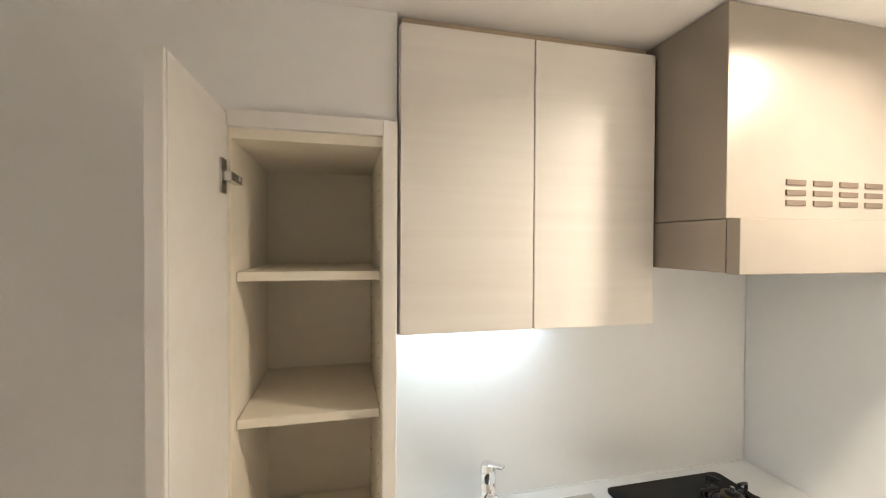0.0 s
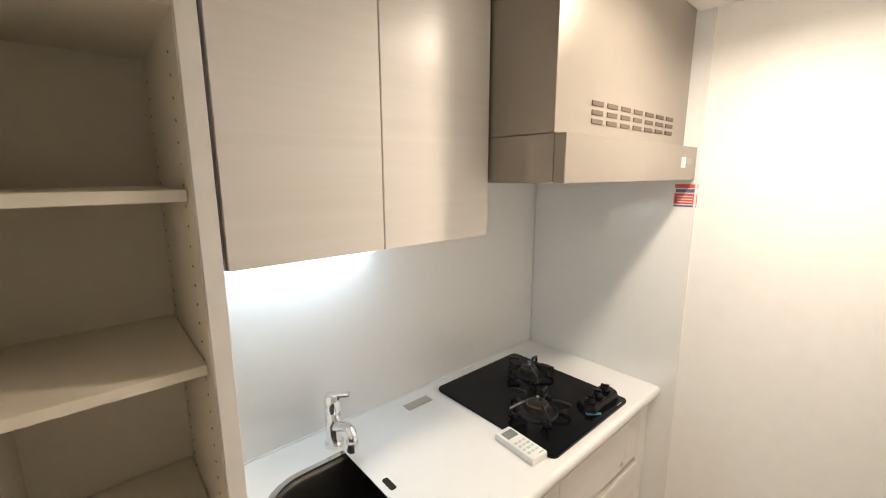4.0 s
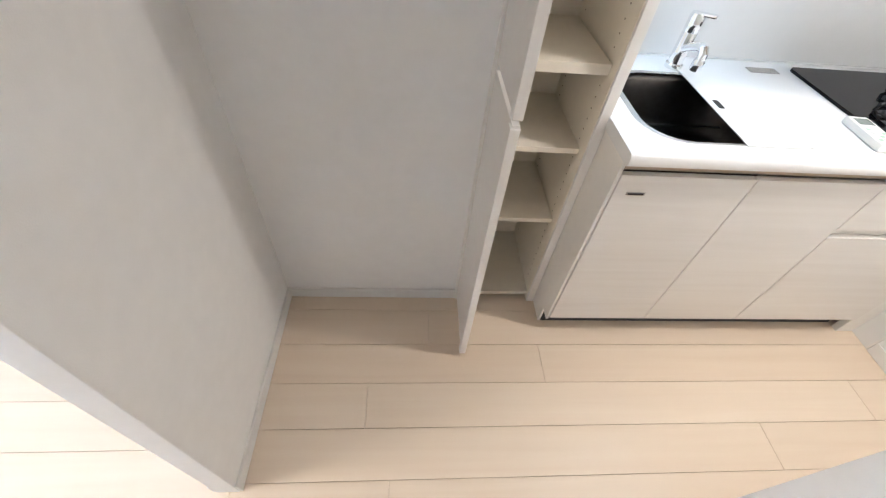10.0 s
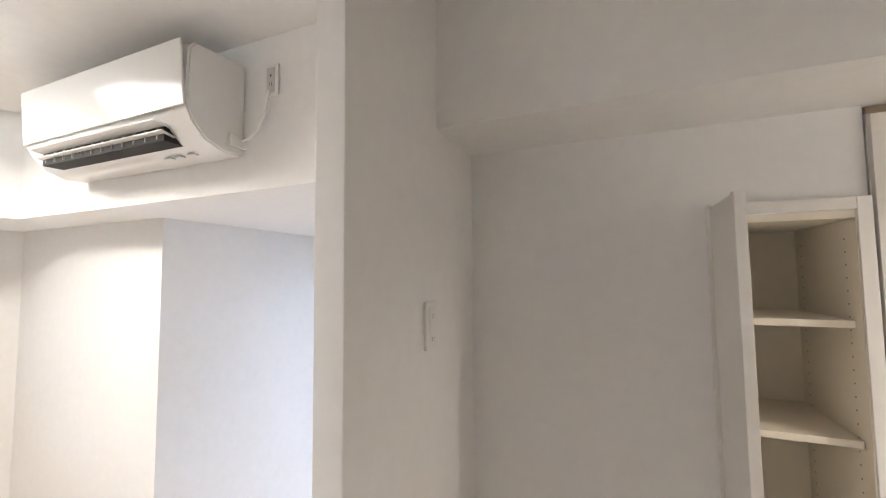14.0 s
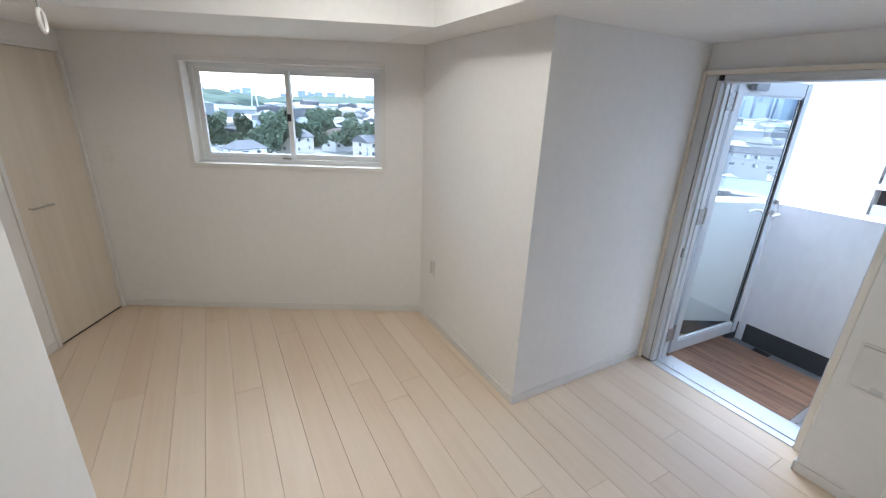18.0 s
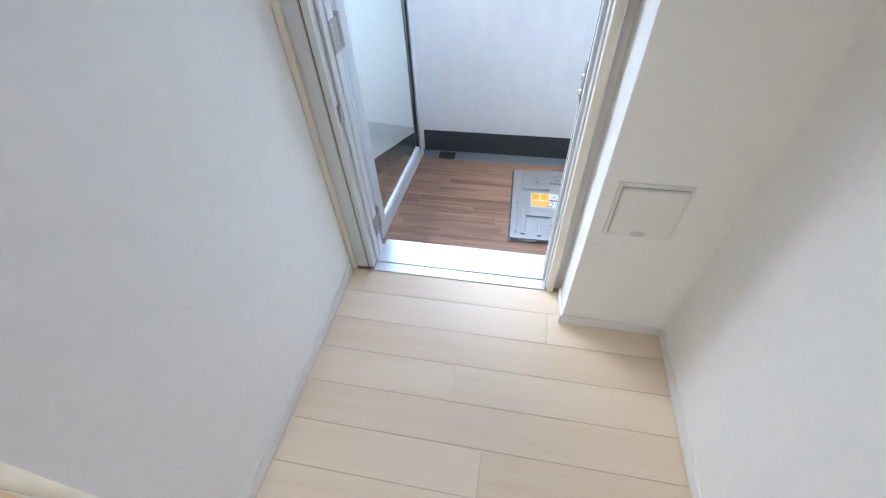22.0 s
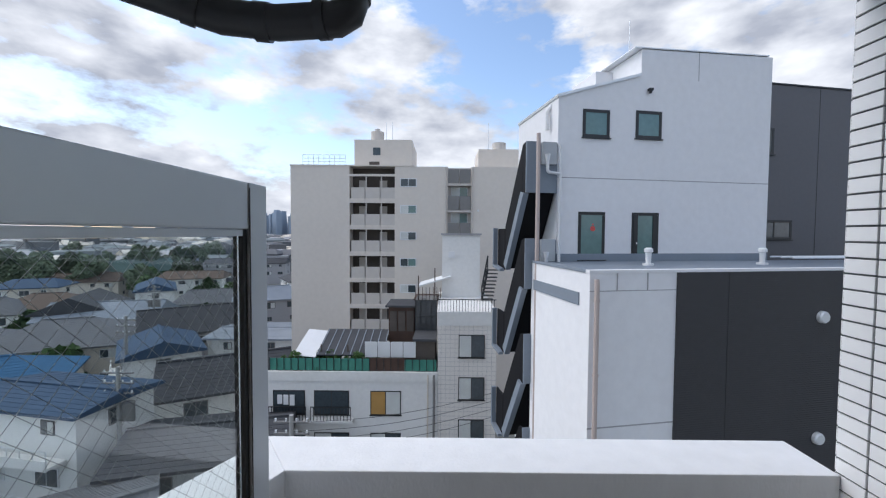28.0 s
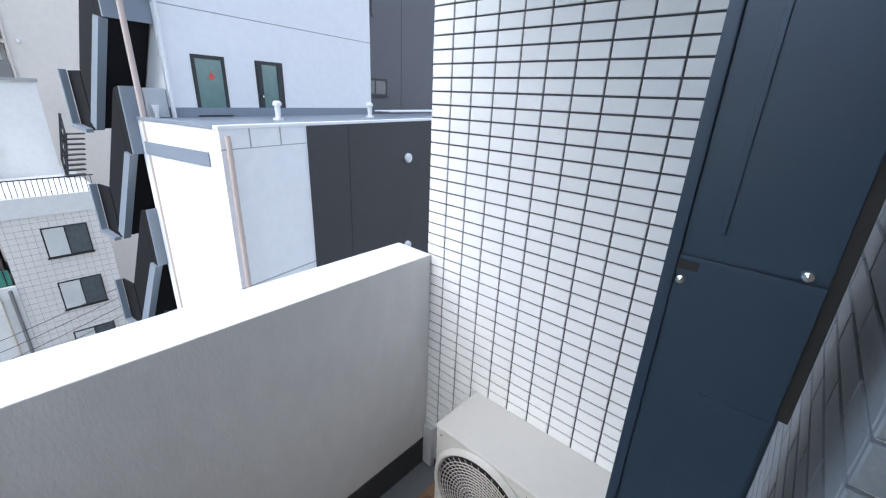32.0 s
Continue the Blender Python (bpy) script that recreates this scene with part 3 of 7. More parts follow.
rings = [[bm.verts.new((x, y, z)) for x, y in rounded_rect(SX0 + d - 0.002, SY0 + d - 0.002, SX1 - d + 0.002, SY1 - d + 0.002, r, 7)] for d, z, r in levels]
for a, b in zip(rings, rings[1:]):
    for k in range(len(a)):
        j = (k + 1) % len(a)
        bm.faces.new((a[k], a[j], b[j], b[k]))
bm.faces.new(rings[-1])
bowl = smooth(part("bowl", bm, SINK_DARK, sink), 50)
bm = ring_prism(rounded_rect(SX0 - 0.003, SY0 - 0.003, SX1 + 0.003, SY1 + 0.003, 0.123, 7), rounded_rect(SX0 + 0.014, SY0 + 0.005, SX1 - 0.014, SY1 - 0.012, 0.110, 7), 0.8465, 0.8504)
part("rim", bm, STEEL, sink, "thin bright steel rim")
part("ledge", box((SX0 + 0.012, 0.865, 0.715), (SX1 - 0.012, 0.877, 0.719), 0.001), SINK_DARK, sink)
part("drain_ring", lathe([(0.0, 0.674), (0.072, 0.674), (0.072, 0.680), (0.062, 0.681), (0.058, 0.676), (0.0, 0.6755)], pose(0.487, 0.80, 0), 40), STEEL, sink, "round steel drain ring")
drain = part("drain_cover", lathe([(0.0, 0.687), (0.044, 0.686), (0.052, 0.682), (0.053, 0.678), (0.0, 0.677)], pose(0.487, 0.80, 0), 40), BLACK_PLASTIC, sink, "black rubber drain cover")
part("drain_slot", box((0.462, 0.765, 0.684), (0.512, 0.773, 0.6885), 0.001), STEEL, drain)
# plate that covers the right half of the bowl
plate = thing("sink_cover_plate", (0, 0, 0), "flat white cover plate lying over half of the sink", "cover plate")
part("plate", prism(rounded_rect(0.498, SY0 - 0.008, SX1 + 0.012, SY1 + 0.018, 0.06, 6, (0, 1, 1, 0)), 0.8506, 0.8535, 0.0008), COUNTER, plate)
part("finger_slot", prism(rounded_rect(0.515, 0.735, 0.533, 0.782, 0.006, 3), 0.8532, 0.8540), DARK_HOLE, plate, "dark finger slot")

# tap
tap = thing("kitchen_faucet", (0.493, 0.995, 0.85), "chrome single-lever kitchen faucet behind the sink", "faucet")
smooth(part("base", lathe([(0.0, 0.0), (0.027, 0.0), (0.027, 0.012), (0.0235, 0.016), (0.0, 0.016)]), CHROME, tap))
smooth(part("column", lathe([(0.0, 0.015), (0.0225, 0.016), (0.0225, 0.105), (0.0215, 0.107), (0.0225, 0.109), (0.0225, 0.15), (0.019, 0.158), (0.0, 0.16)]), CHROME, tap))
sp = part("spout", tube([(0, -0.012, 0.062), (0.002, -0.045, 0.080), (0.004, -0.075, 0.092), (0.005, -0.094, 0.092), (0.005, -0.102, 0.082), (0.005, -0.102, 0.062)], 0.0135, 16), CHROME, tap)
smooth(sp)
smooth(part("spray_head", lathe([(0.0, 0.0), (0.0155, 0.0), (0.0165, 0.003), (0.0165, 0.026), (0.014, 0.032), (0.0, 0.032)], pose(0.005, -0.102, 0.036)), CHROME, sp))
part("lever", box((0.0, -0.010, 0.150), (0.062, 0.010, 0.160), 0.004, pose(0, 0, 0, 0, -4, -42)), CHROME, tap)

# small steel plate at the back of the worktop
part_bm = box((0.755, 0.985, 0.8505), (0.855, 1.022, 0.853), 0.0008)
tagged(part("vent_plate", part_bm, STEEL), "small brushed steel plate set in the white worktop", "plate")


BLACK_GLOSS = mat("black_gloss", (0.007, 0.007, 0.008), 0.12, vary=0.1, spec=0.3)
TEAL_FILM = mat("teal_film", (0.05, 0.19, 0.26), 0.3)
BURN_X, BURN_Y = 1.062, 0.700


def hob():
    h = thing("gas_hob", (0, 0, 0), "black glass two-burner gas hob built into the white worktop", "gas hob")
    g = part("glass_top", prism(rounded_rect(0.908, 0.532, 1.352, 1.028, 0.022, 5), 0.8505, 0.8595, 0.0018), BLACK_GLASS, h, "glossy black glass top")
    for bx, by, r, reach in ((1.245, 0.872, 0.030, 0.092), (BURN_X, BURN_Y, 0.036, 0.104)):
        b = part("burner", lathe([(0.0, 0.8596), (r + 0.022, 0.8596), (r + 0.020, 0.8625), (r + 0.006, 0.865), (r + 0.002, 0.878), (0.0, 0.878)], pose(bx, by, 0), 32), CAST_IRON, h, "round black burner base")
        smooth(b)
        smooth(part("burner_head", lathe([(r - 0.004, 0.8785), (r + 0.001, 0.8785), (r + 0.001, 0.886), (r - 0.006, 0.889), (r - 0.012, 0.8785)], pose(bx, by, 0), 32), BRASS, b, "brass flame ring"))
        smooth(part("burner_cap", lathe([(0.0, 0.8935), (r - 0.013, 0.8925), (r - 0.008, 0.8895), (0.0, 0.8885)], pose(bx, by, 0), 28), CAST_IRON, b))
        part("thermostat", cyl(0.0075, 0.016, pose(bx, by, 0.8932), 14, 0.006), STEEL, b)
        gr = part("pan_support", lathe([(r + 0.024, 0.8597), (r + 0.033, 0.8597), (r + 0.029, 0.8635), (r + 0.024, 0.8635), (r + 0.024, 0.8597)], pose(bx, by, 0), 40), CAST_IRON, h, "glossy black enamelled pan support")
        for k in range(5):
            bmx = tube([(r + 0.028, 0, 0.862), (reach - 0.012, 0, 0.866), (reach, 0, 0.876), (reach - 0.003, 0, 0.893), (reach - 0.030, 0, 0.900), (r + 0.012, 0, 0.902)], 0.0055, 8)
            bmesh.ops.transform(bmx, matrix=pose(bx, by, 0, 0, 0, 72 * k + 18), verts=bmx.verts)
            part("prong", bmx, CAST_IRON, gr)
            part("prong_foot", box((reach - 0.020, -0.017, 0.8597), (reach - 0.008, 0.017, 0.868), 0.003, pose(bx, by, 0, 0, 0, 72 * k + 18)), CAST_IRON, gr)
    wedge = bmesh.new()
    outline = [(1.165, 0.590), (1.180, 0.560), (1.335, 0.556), (1.346, 0.590), (1.335, 0.628), (1.185, 0.634)]
    low = [wedge.verts.new((x, y, 0.8597)) for x, y in outline]
    top = [wedge.verts.new((1.255 + (x - 1.255) * 0.92, 0.594 + (y - 0.594) * 0.8, 0.884 + (x - 1.255) * 0.05)) for x, y in outline]
    wedge.faces.new(low[::-1])
    wedge.faces.new(top)
    for k in range(6):
        wedge.faces.new((low[k], low[(k + 1) % 6], top[(k + 1) % 6], top[k]))
    bmesh.ops.bevel(wedge, geom=list(wedge.edges), offset=0.003, segments=2, affect="EDGES")
    panel = part("control_panel", wedge, BLACK_GLOSS, h, "raised glossy black control block")
    for k in range(3):
        at = (1.205 + 0.048 * k, 0.594, 0.882 + 0.0024 * k)
        kn = part("knob", lathe([(0.0, 0.0), (0.0185, 0.0), (0.0185, 0.004), (0.0150, 0.006), (0.0140, 0.014), (0.0120, 0.017), (0.0, 0.017)], pose(*at), 28), BLACK_GLOSS, panel, "round black gas knob")
        part("knob_grip", box((-0.0035, -0.0135, 0.014), (0.0035, 0.0135, 0.022), 0.0015, pose(*at, 0, 0, 25)), BLACK_GLOSS, kn)
    part("film_tag", prism([(1.158, 0.578), (1.196, 0.548), (1.205, 0.556), (1.170, 0.592)], 0.8598, 0.8606), TEAL_FILM, panel, "small teal protective film tag")
    part("mark", box((1.285, 0.538, 0.8594), (1.315, 0.541, 0.8600)), GREY_PLASTIC, g)
    return h


hob()


def remote_control():
    r = thing("remote_control", (0.882, 0.627, 0.8505), "white air-conditioner remote control lying on the worktop", "remote control", rz=-4)
    smooth(part("case", box((-0.030, -0.072, 0.0), (0.030, 0.072, 0.021), 0.005), WHITE_PLASTIC, r), 30)
    part("screen", box((-0.021, 0.026, 0.0205), (0.021, 0.058, 0.0218), 0.0005), SCREEN_GREY, r, "grey display")
    for k in range(4):
        for j in range(3):
            part("button", box((-0.022 + 0.016 * j, -0.002 - 0.016 * k, 0.0207), (-0.011 + 0.016 * j, 0.006 - 0.016 * k, 0.0225), 0.001), SCREEN_LIGHT if (k + j) % 3 else SCREEN_GREEN, r)
    part("mark", box((0.006, -0.064, 0.0208), (0.024, -0.061, 0.0216)), GREY_PLASTIC, r)
    return r


SCREEN_GREY = mat("display_grey", (0.23, 0.26, 0.24), 0.25)
SCREEN_LIGHT = mat("button_grey", (0.62, 0.63, 0.62), 0.45)
SCREEN_GREEN = mat("button_green", (0.45, 0.60, 0.48), 0.45)
remote_control()

# splashback panels
tagged(part("splashback_panel", box((0.192, 1.0815, 0.8545), (1.535, 1.0845, LOW)), PANEL), "glossy white splashback panel behind the worktop", "panel", kind="structure")
tagged(part("splashback_panel", box((1.5385, 0.458, 0.0), (1.5415, 1.081, LOW)), PANEL), "glossy white splashback panel beside the hob", "panel", kind="structure")
tagged(part("trim", box((1.5365, 0.449, 0.0), (1.5418, 0.4575, LOW), 0.001), TRIM), "white edge trim of the splashback", "trim", kind="structure")


def wall_cabinet():
    c = thing("wall_cabinet", (0, 0, 0), "pale wood-grain wall cabinet with two plain doors", "cabinet")
    part("body", box((0.196, 0.69, 1.48), (0.772, 1.079, 2.090)), CAB_WHITE, c)
    part("filler", box((0.1885, 0.685, 1.47), (0.1955, 1.079, 2.090)), CAB_WHITE, c)
    part("top_strip", box((0.196, 0.70, 2.0905), (0.772, 0.71, LOW - 0.001)), GRIP, c, "dark gap strip under the ceiling")
    part("door", box((0.190, 0.668, 1.472), (0.4725, 0.6895, 2.085), 0.0015), CAB_FACE, c)
    part("door", box((0.4755, 0.668, 1.472), (0.772, 0.6895, 2.085), 0.0015), CAB_FACE, c)
    lp_ = part("lamp_housing", box((0.235, 1.03, 1.43), (0.69, 1.0785, 1.4795), 0.003), WHITE_PLASTIC, c, "slim lamp housing under the cabinet")
    part("lamp_tube", box((0.24, 1.045, 1.382), (0.685, 1.078, 1.4295), 0.012), STRIP_GLOW, lp_, "glowing cool-white lamp cover")
    return c


STRIP_GLOW = glow("strip_glow", (0.72, 0.92, 1.0), 0.20)
wall_cabinet()


def range_hood():
    h = thing("range_hood", (0, 0, 0.014), "greige metal range hood with slotted front above the hob", "range hood")
    x0, x1 = 0.776, 1.5365
    part("shroud", box((x0 + 0.002, 0.492, 1.69), (x1 - 0.035, 0.70, LOW - 0.017), 0.002), HOOD, h)
    part("shroud_back", box((x0 + 0.002, 0.7015, 1.69), (x1 - 0.035, 1.079, LOW - 0.017), 0.001), HOOD, h)
    part("filler", box((x1 - 0.0345, 0.51, 1.69), (x1, 1.079, LOW - 0.017)), CAB_WHITE, h)
    part("lip_side", box((x0, 0.49, 1.588), (x1, 1.079, 1.6885), 0.001), HOOD, h)
    part("lip", box((x0, 0.462, 1.586), (x1 + 0.001, 0.4895, 1.6885), 0.002), HOOD, h)
    for r in range(3):
        for k in range(7):
            cx = 0.945 + 0.070 * k
            # solid dark bar paints the shade inside each slot
            part("slot", box((cx - 0.025, 0.4895, 1.718 + 0.02 * r), (cx + 0.025, 0.4925, 1.729 + 0.02 * r), 0.001), SLOT_BROWN, h)
    part("switch", box((1.452, 0.4605, 1.634), (1.497, 0.4635, 1.652), 0.001), GREY_PLASTIC, h, "small slide switch")
    part("switch_label", box((1.41, 0.4612, 1.624), (1.443, 0.4625, 1.655)), TRIM, h)
    part("mark", box((1.487, 0.4612, 1.668), (1.508, 0.4625, 1.671)), GREY_PLASTIC, h)
    part("filter", box((0.85, 0.56, 1.583), (1.47, 1.0, 1.587)), STEEL, h)
    return h


SLOT_BROWN = mat("slot_shade", (0.10, 0.075, 0.055), 0.7)
range_hood()

# warning label on the side panel
lab = thing("warning_label", (1.538, 0.482, 1.545), "small red and white warning label stuck on the wall", "label")
lab.scale = (1.0, 0.72, 0.8)
RED = mat("label_red", (0.62, 0.09, 0.08), 0.5)
DARKBLUE = mat("label_blue", (0.10, 0.13, 0.24), 0.5)
PAPER = mat("label_white", (0.78, 0.77, 0.74), 0.5)
part("sheet", box((-0.0008, -0.05, -0.045), (0.0, 0.05, 0.052)), PAPER, lab)
part("red_field", box((-0.0014, -0.048, -0.032), (-0.0007, 0.048, 0.012)), RED, lab)
part("red_field", box((-0.0014, -0.048, 0.034), (-0.0007, 0.048, 0.050)), RED, lab)
part("blue_bar", box((-0.0014, -0.044, 0.016), (-0.0007, 0.044, 0.030)), DARKBLUE, lab)
part("blue_bar", box((-0.0014, -0.048, -0.044), (-0.0007, 0.048, -0.036)), DARKBLUE, lab)
for k in range(3):
    part("text_bar", box((-0.0018, -0.03, -0.024 + 0.011 * k), (-0.0013, 0.034, -0.021 + 0.011 * k)), PAPER, lab)


def recessed_light():
    d = thing("recessed_downlight", (*DOWN_AT, LOW), "round recessed ceiling downlight, lit warm white", "ceiling light")
    smooth(part("trim_ring", lathe([(0.048, 0.0), (0.062, -0.001), (0.066, -0.005), (0.060, -0.008), (0.050, -0.006), (0.048, 0.0)], None, 40), WHITE_PLASTIC, d), 40)
    part("lamp_disc", cyl(0.049, 0.004, pose(0, 0, -0.004), 40), DOWN_GLOW, d, "glowing warm lamp disc")


DOWN_GLOW = glow("down_glow", (1.0, 0.92, 0.76), 0.8)
recessed_light()
det = thing("smoke_detector", (1.36, 0.205, LOW), "small round white smoke detector on the ceiling", "detector")
smooth(part("base", lathe([(0.0, 0.0), (0.042, 0.0), (0.042, -0.008), (0.037, -0.012), (0.0, -0.012)]), WHITE_PLASTIC, det))
smooth(part("sensor", lathe([(0.0, -0.012), (0.020, -0.012), (0.020, -0.026), (0.014, -0.030), (0.0, -0.030)]), WHITE_PLASTIC, det))
for k in range(4):
    part("guard", box((-0.003, 0.022, -0.030), (0.003, 0.027, -0.012), 0.001, pose(0, 0, 0, 0, 0, 90 * k)), WHITE_PLASTIC, det)


def plate_on_wall(name, at, rz, w, h, parts, label, category="socket"):
    """A small white plate whose face looks along its local -y."""
    p = thing(name, at, label, category, rz=rz)
    part("cover", box((-w / 2, -0.008, -h / 2), (w / 2, 0.0, h / 2), 0.003), WHITE_PLASTIC, p)
    for x0, z0, x1, z1, m_ in parts:
        part("insert", box((x0, -0.0098, z0), (x1, -0.0075, z1), 0.0006), m_, p)
    return p


plate_on_wall("wall_outlet", (KX0 + 0.0005, 0.347, 1.594), 90, 0.068, 0.118, [(-0.018, -0.05, 0.018, -0.002, WHITE_PLASTIC), (-0.018, 0.002, 0.018, 0.045, WHITE_PLASTIC), (-0.006, -0.040, -0.003, -0.028, DARK_HOLE), (0.003, -0.040, 0.006, -0.028, DARK_HOLE), (-0.006, 0.016, -0.003, 0.028, SCREEN_GREY), (0.003, 0.016, 0.006, 0.028, SCREEN_GREY)], "white double wall outlet on the partition wall", "outlet")

# ---- living room ----


def window_unit():
    """Sliding window in the window wall; local x runs along the wall from the right-hand end, local y goes outwards."""
    n = math.dist(WA, WB)
    w = thing("window_1", (0, 0, 0), "white aluminium sliding window with two clear panes", "window", kind="structure")
    w.matrix_world = along(WB, WA)
    x0, x1, z0, z1 = n - 1.640, n - 0.277, 1.153, 1.853
    for lo, hi in (((x0 - 0.022, -0.008, z1 - 0.012), (x1 + 0.022, 0.10, z1 + 0.020)), ((x0 - 0.022, -0.008, z0 - 0.020), (x1 + 0.022, 0.10, z0 + 0.014)), ((x0 - 0.022, -0.0075, z0 + 0.0142), (x0 + 0.014, 0.10, z1 - 0.0122)), ((x1 - 0.014, -0.0055, z0 + 0.0142), (x1 + 0.022, 0.10, z1 - 0.0122))):
        part("window_sill" if lo[2] < z0 and hi[2] < z1 - 0.1 else "lining", box(lo, hi, 0.0015), TRIM, w, "white reveal lining")
    a0, a1, c0, c1 = x0 + 0.0142, x1 - 0.0142, z0 + 0.0142, z1 - 0.0122
    for lo, hi in (((a0, 0.085, c1 - 0.03), (a1, 0.158, c1)), ((a0, 0.085, c0), (a1, 0.158, c0 + 0.03)), ((a0, 0.085, c0 + 0.0302), (a0 + 0.03, 0.158, c1 - 0.0302)), ((a1 - 0.03, 0.085, c0 + 0.0302), (a1, 0.158, c1 - 0.0302))):
        part("window_frame", box(lo, hi, 0.002), WINDOW_WHITE, w)
    mid = (a0 + a1) / 2
    for s0, s1, y in ((a0 + 0.0305, mid + 0.018, 0.098), (mid - 0.018, a1 - 0.0305, 0.128)):
        sash = part("sash", box((s0, y, c0 + 0.0305), (s0 + 0.034, y + 0.022, c1 - 0.0305), 0.002), WINDOW_WHITE, w, "sliding sash")
        part("sash_stile", box((s1 - 0.034, y, c0 + 0.0305), (s1, y + 0.022, c1 - 0.0305), 0.002), WINDOW_WHITE, sash)
        part("sash_rail", box((s0 + 0.0345, y, c0 + 0.0305), (s1 - 0.0345, y + 0.022, c0 + 0.066), 0.002), WINDOW_WHITE, sash)
        part("sash_rail", box((s0 + 0.0345, y, c1 - 0.062), (s1 - 0.0345, y + 0.022, c1 - 0.0305), 0.002), WINDOW_WHITE, sash)
        g = part("pane", box((s0 + 0.0345, y + 0.009, c0 + 0.0665), (s1 - 0.0345, y + 0.013, c1 - 0.0625)), GLASS, sash)
        g.visible_shadow = False
    part("crescent_lock", box((mid - 0.012, 0.078, 1.47), (mid + 0.012, 0.097, 1.52), 0.004), BLACK_PLASTIC, w, "dark crescent lock")
    part("lock_handle", box((mid - 0.026, 0.070, 1.50), (mid - 0.016, 0.082, 1.545), 0.003), BLACK_PLASTIC, w)
    part("stopper", box((mid - 0.075, 0.082, c0 + 0.031), (mid - 0.01, 0.097, c0 + 0.045), 0.002), GREY_PLASTIC, w)
    return w


WINDOW_WHITE = mat("window_white", (0.80, 0.81, 0.82), 0.35, vary=0.02)
window_unit()


def closet_door():
    d = thing("closet_door", (0, 0, 0), "pale wood-grain closet door with a slim metal handle", "door", kind="structure")
    d.matrix_world = along((cw.x, cw.y), WB)
    part("frame", box((4.1652, -0.012, 0.0), (4.19, 0.1, 1.885), 0.002), TRIM, d)
    part("frame", box((3.575, -0.012, 0.0), (3.5998, 0.1, 1.885), 0.002), TRIM, d)
    part("frame", box((3.60, -0.012, 1.8605), (4.165, 0.1, 1.885), 0.002), TRIM, d)
    leaf = part("door_leaf", box((3.604, 0.004, 0.012), (4.162, 0.038, 1.857), 0.002), CLOSET_WOOD, d)
    h = part("door_handle", tube([(3.66, -0.028, 0.93), (3.815, -0.028, 0.93)], 0.0055, 12), STEEL, leaf, "horizontal steel bar handle")
    for x in (3.675, 3.80):
        part("handle_post", cyl(0.0045, 0.032, pose(x, 0.0045, 0.93, 90, 0, 0), 10), STEEL, h)
    # dark strip stands in for the shadow line below the leaf
    part("threshold_shade", box((3.603, 0.006, 0.0005), (4.163, 0.036, 0.0112)), DARK_HOLE, d, "dark strip painting the shadow line under the door")
    # unseen dark board added behind the closed leaf
    part("closet_dark_backing", box((3.5, 0.3, 0.0), (4.2, 0.32, 1.9)), DARK_HOLE, d)
    return d


CLOSET_WOOD = wood("closet_wood", (0.70, 0.62, 0.52), (0.78, 0.71, 0.61), 0.3, "Z", 1.2, 0.1, 0.03)
closet_door()


def air_conditioner():
    a = thing("air_conditioner", (-1.465, 0.3605, 2.105), "white wall-mounted air conditioner with its louvre open", "air conditioner")
    W = 0.87
    prof = [(0.0, 0.0), (-0.075, -0.004), (-0.135, 0.018), (-0.178, 0.062), (-0.19, 0.09), (-0.196, 0.15), (-0.192, 0.27), (-0.175, 0.292), (-0.02, 0.300), (0.0, 0.298)]
    bm = bmesh.new()
    rows_a = [[bm.verts.new((x, y, z)) for y, z in prof] for x in (-W, 0.0)]
    k = len(prof)
    for i in range(k):
        bm.faces.new((rows_a[0][i], rows_a[1][i], rows_a[1][(i + 1) % k], rows_a[0][(i + 1) % k]))
    bm.faces.new(rows_a[0])
    bm.faces.new(rows_a[1][::-1])
    bmesh.ops.recalc_face_normals(bm, faces=bm.faces)
    bmesh.ops.bevel(bm, geom=[e for e in bm.edges if e.calc_face_angle(0) > 1.0], offset=0.006, segments=2, affect="EDGES")
    smooth(part("body", bm, AC_WHITE, a), 40)
    part("front_panel", box((-W + 0.003, -0.0035, 0.0), (-0.003, 0.0035, 0.187), 0.003, pose(0, -0.199, 0.098, 4.5, 0, 0)), AC_WHITE, a, "glossy white front panel")
    # solid black box paints the shade inside the outlet
    part("outlet", box((-W + 0.10, -0.1835, 0.014), (-0.11, -0.11, 0.060), 0.0, pose(0, 0, 0)), DARK_HOLE, a, "black box standing for the shade in the air outlet")
    for i in range(12):
        part("vane", box((-W + 0.125 + 0.055 * i, -0.188, 0.020), (-W + 0.128 + 0.055 * i, -0.155, 0.056), 0.0), GREY_PLASTIC, a)
    part("louvre", box((-W + 0.09, -0.055, -0.002), (-0.10, 0.0, 0.002), 0.0015, pose(0, -0.165, 0.055, -12, 0, 0)), AC_WHITE, a, "open white louvre")
    part("louvre", box((-W + 0.09, -0.045, -0.002), (-0.10, 0.0, 0.002), 0.0015, pose(0, -0.155, 0.03, -14, 0, 0)), AC_WHITE, a, "open white louvre")
    for x in (-0.10, -0.16, -0.21):
        part("caution_mark", box((x - 0.03, -0.10, -0.0045), (x, -0.082, -0.0005)), SCREEN_LIGHT, a)
    part("lamp_mark", box((-W + 0.02, -0.1975, 0.080), (-W + 0.055, -0.194, 0.084)), GREY_PLASTIC, a)
    part("pipe_cover", box((0.001, -0.06, 0.02), (0.012, 0.0, 0.06), 0.003), AC_WHITE, a)
    return a


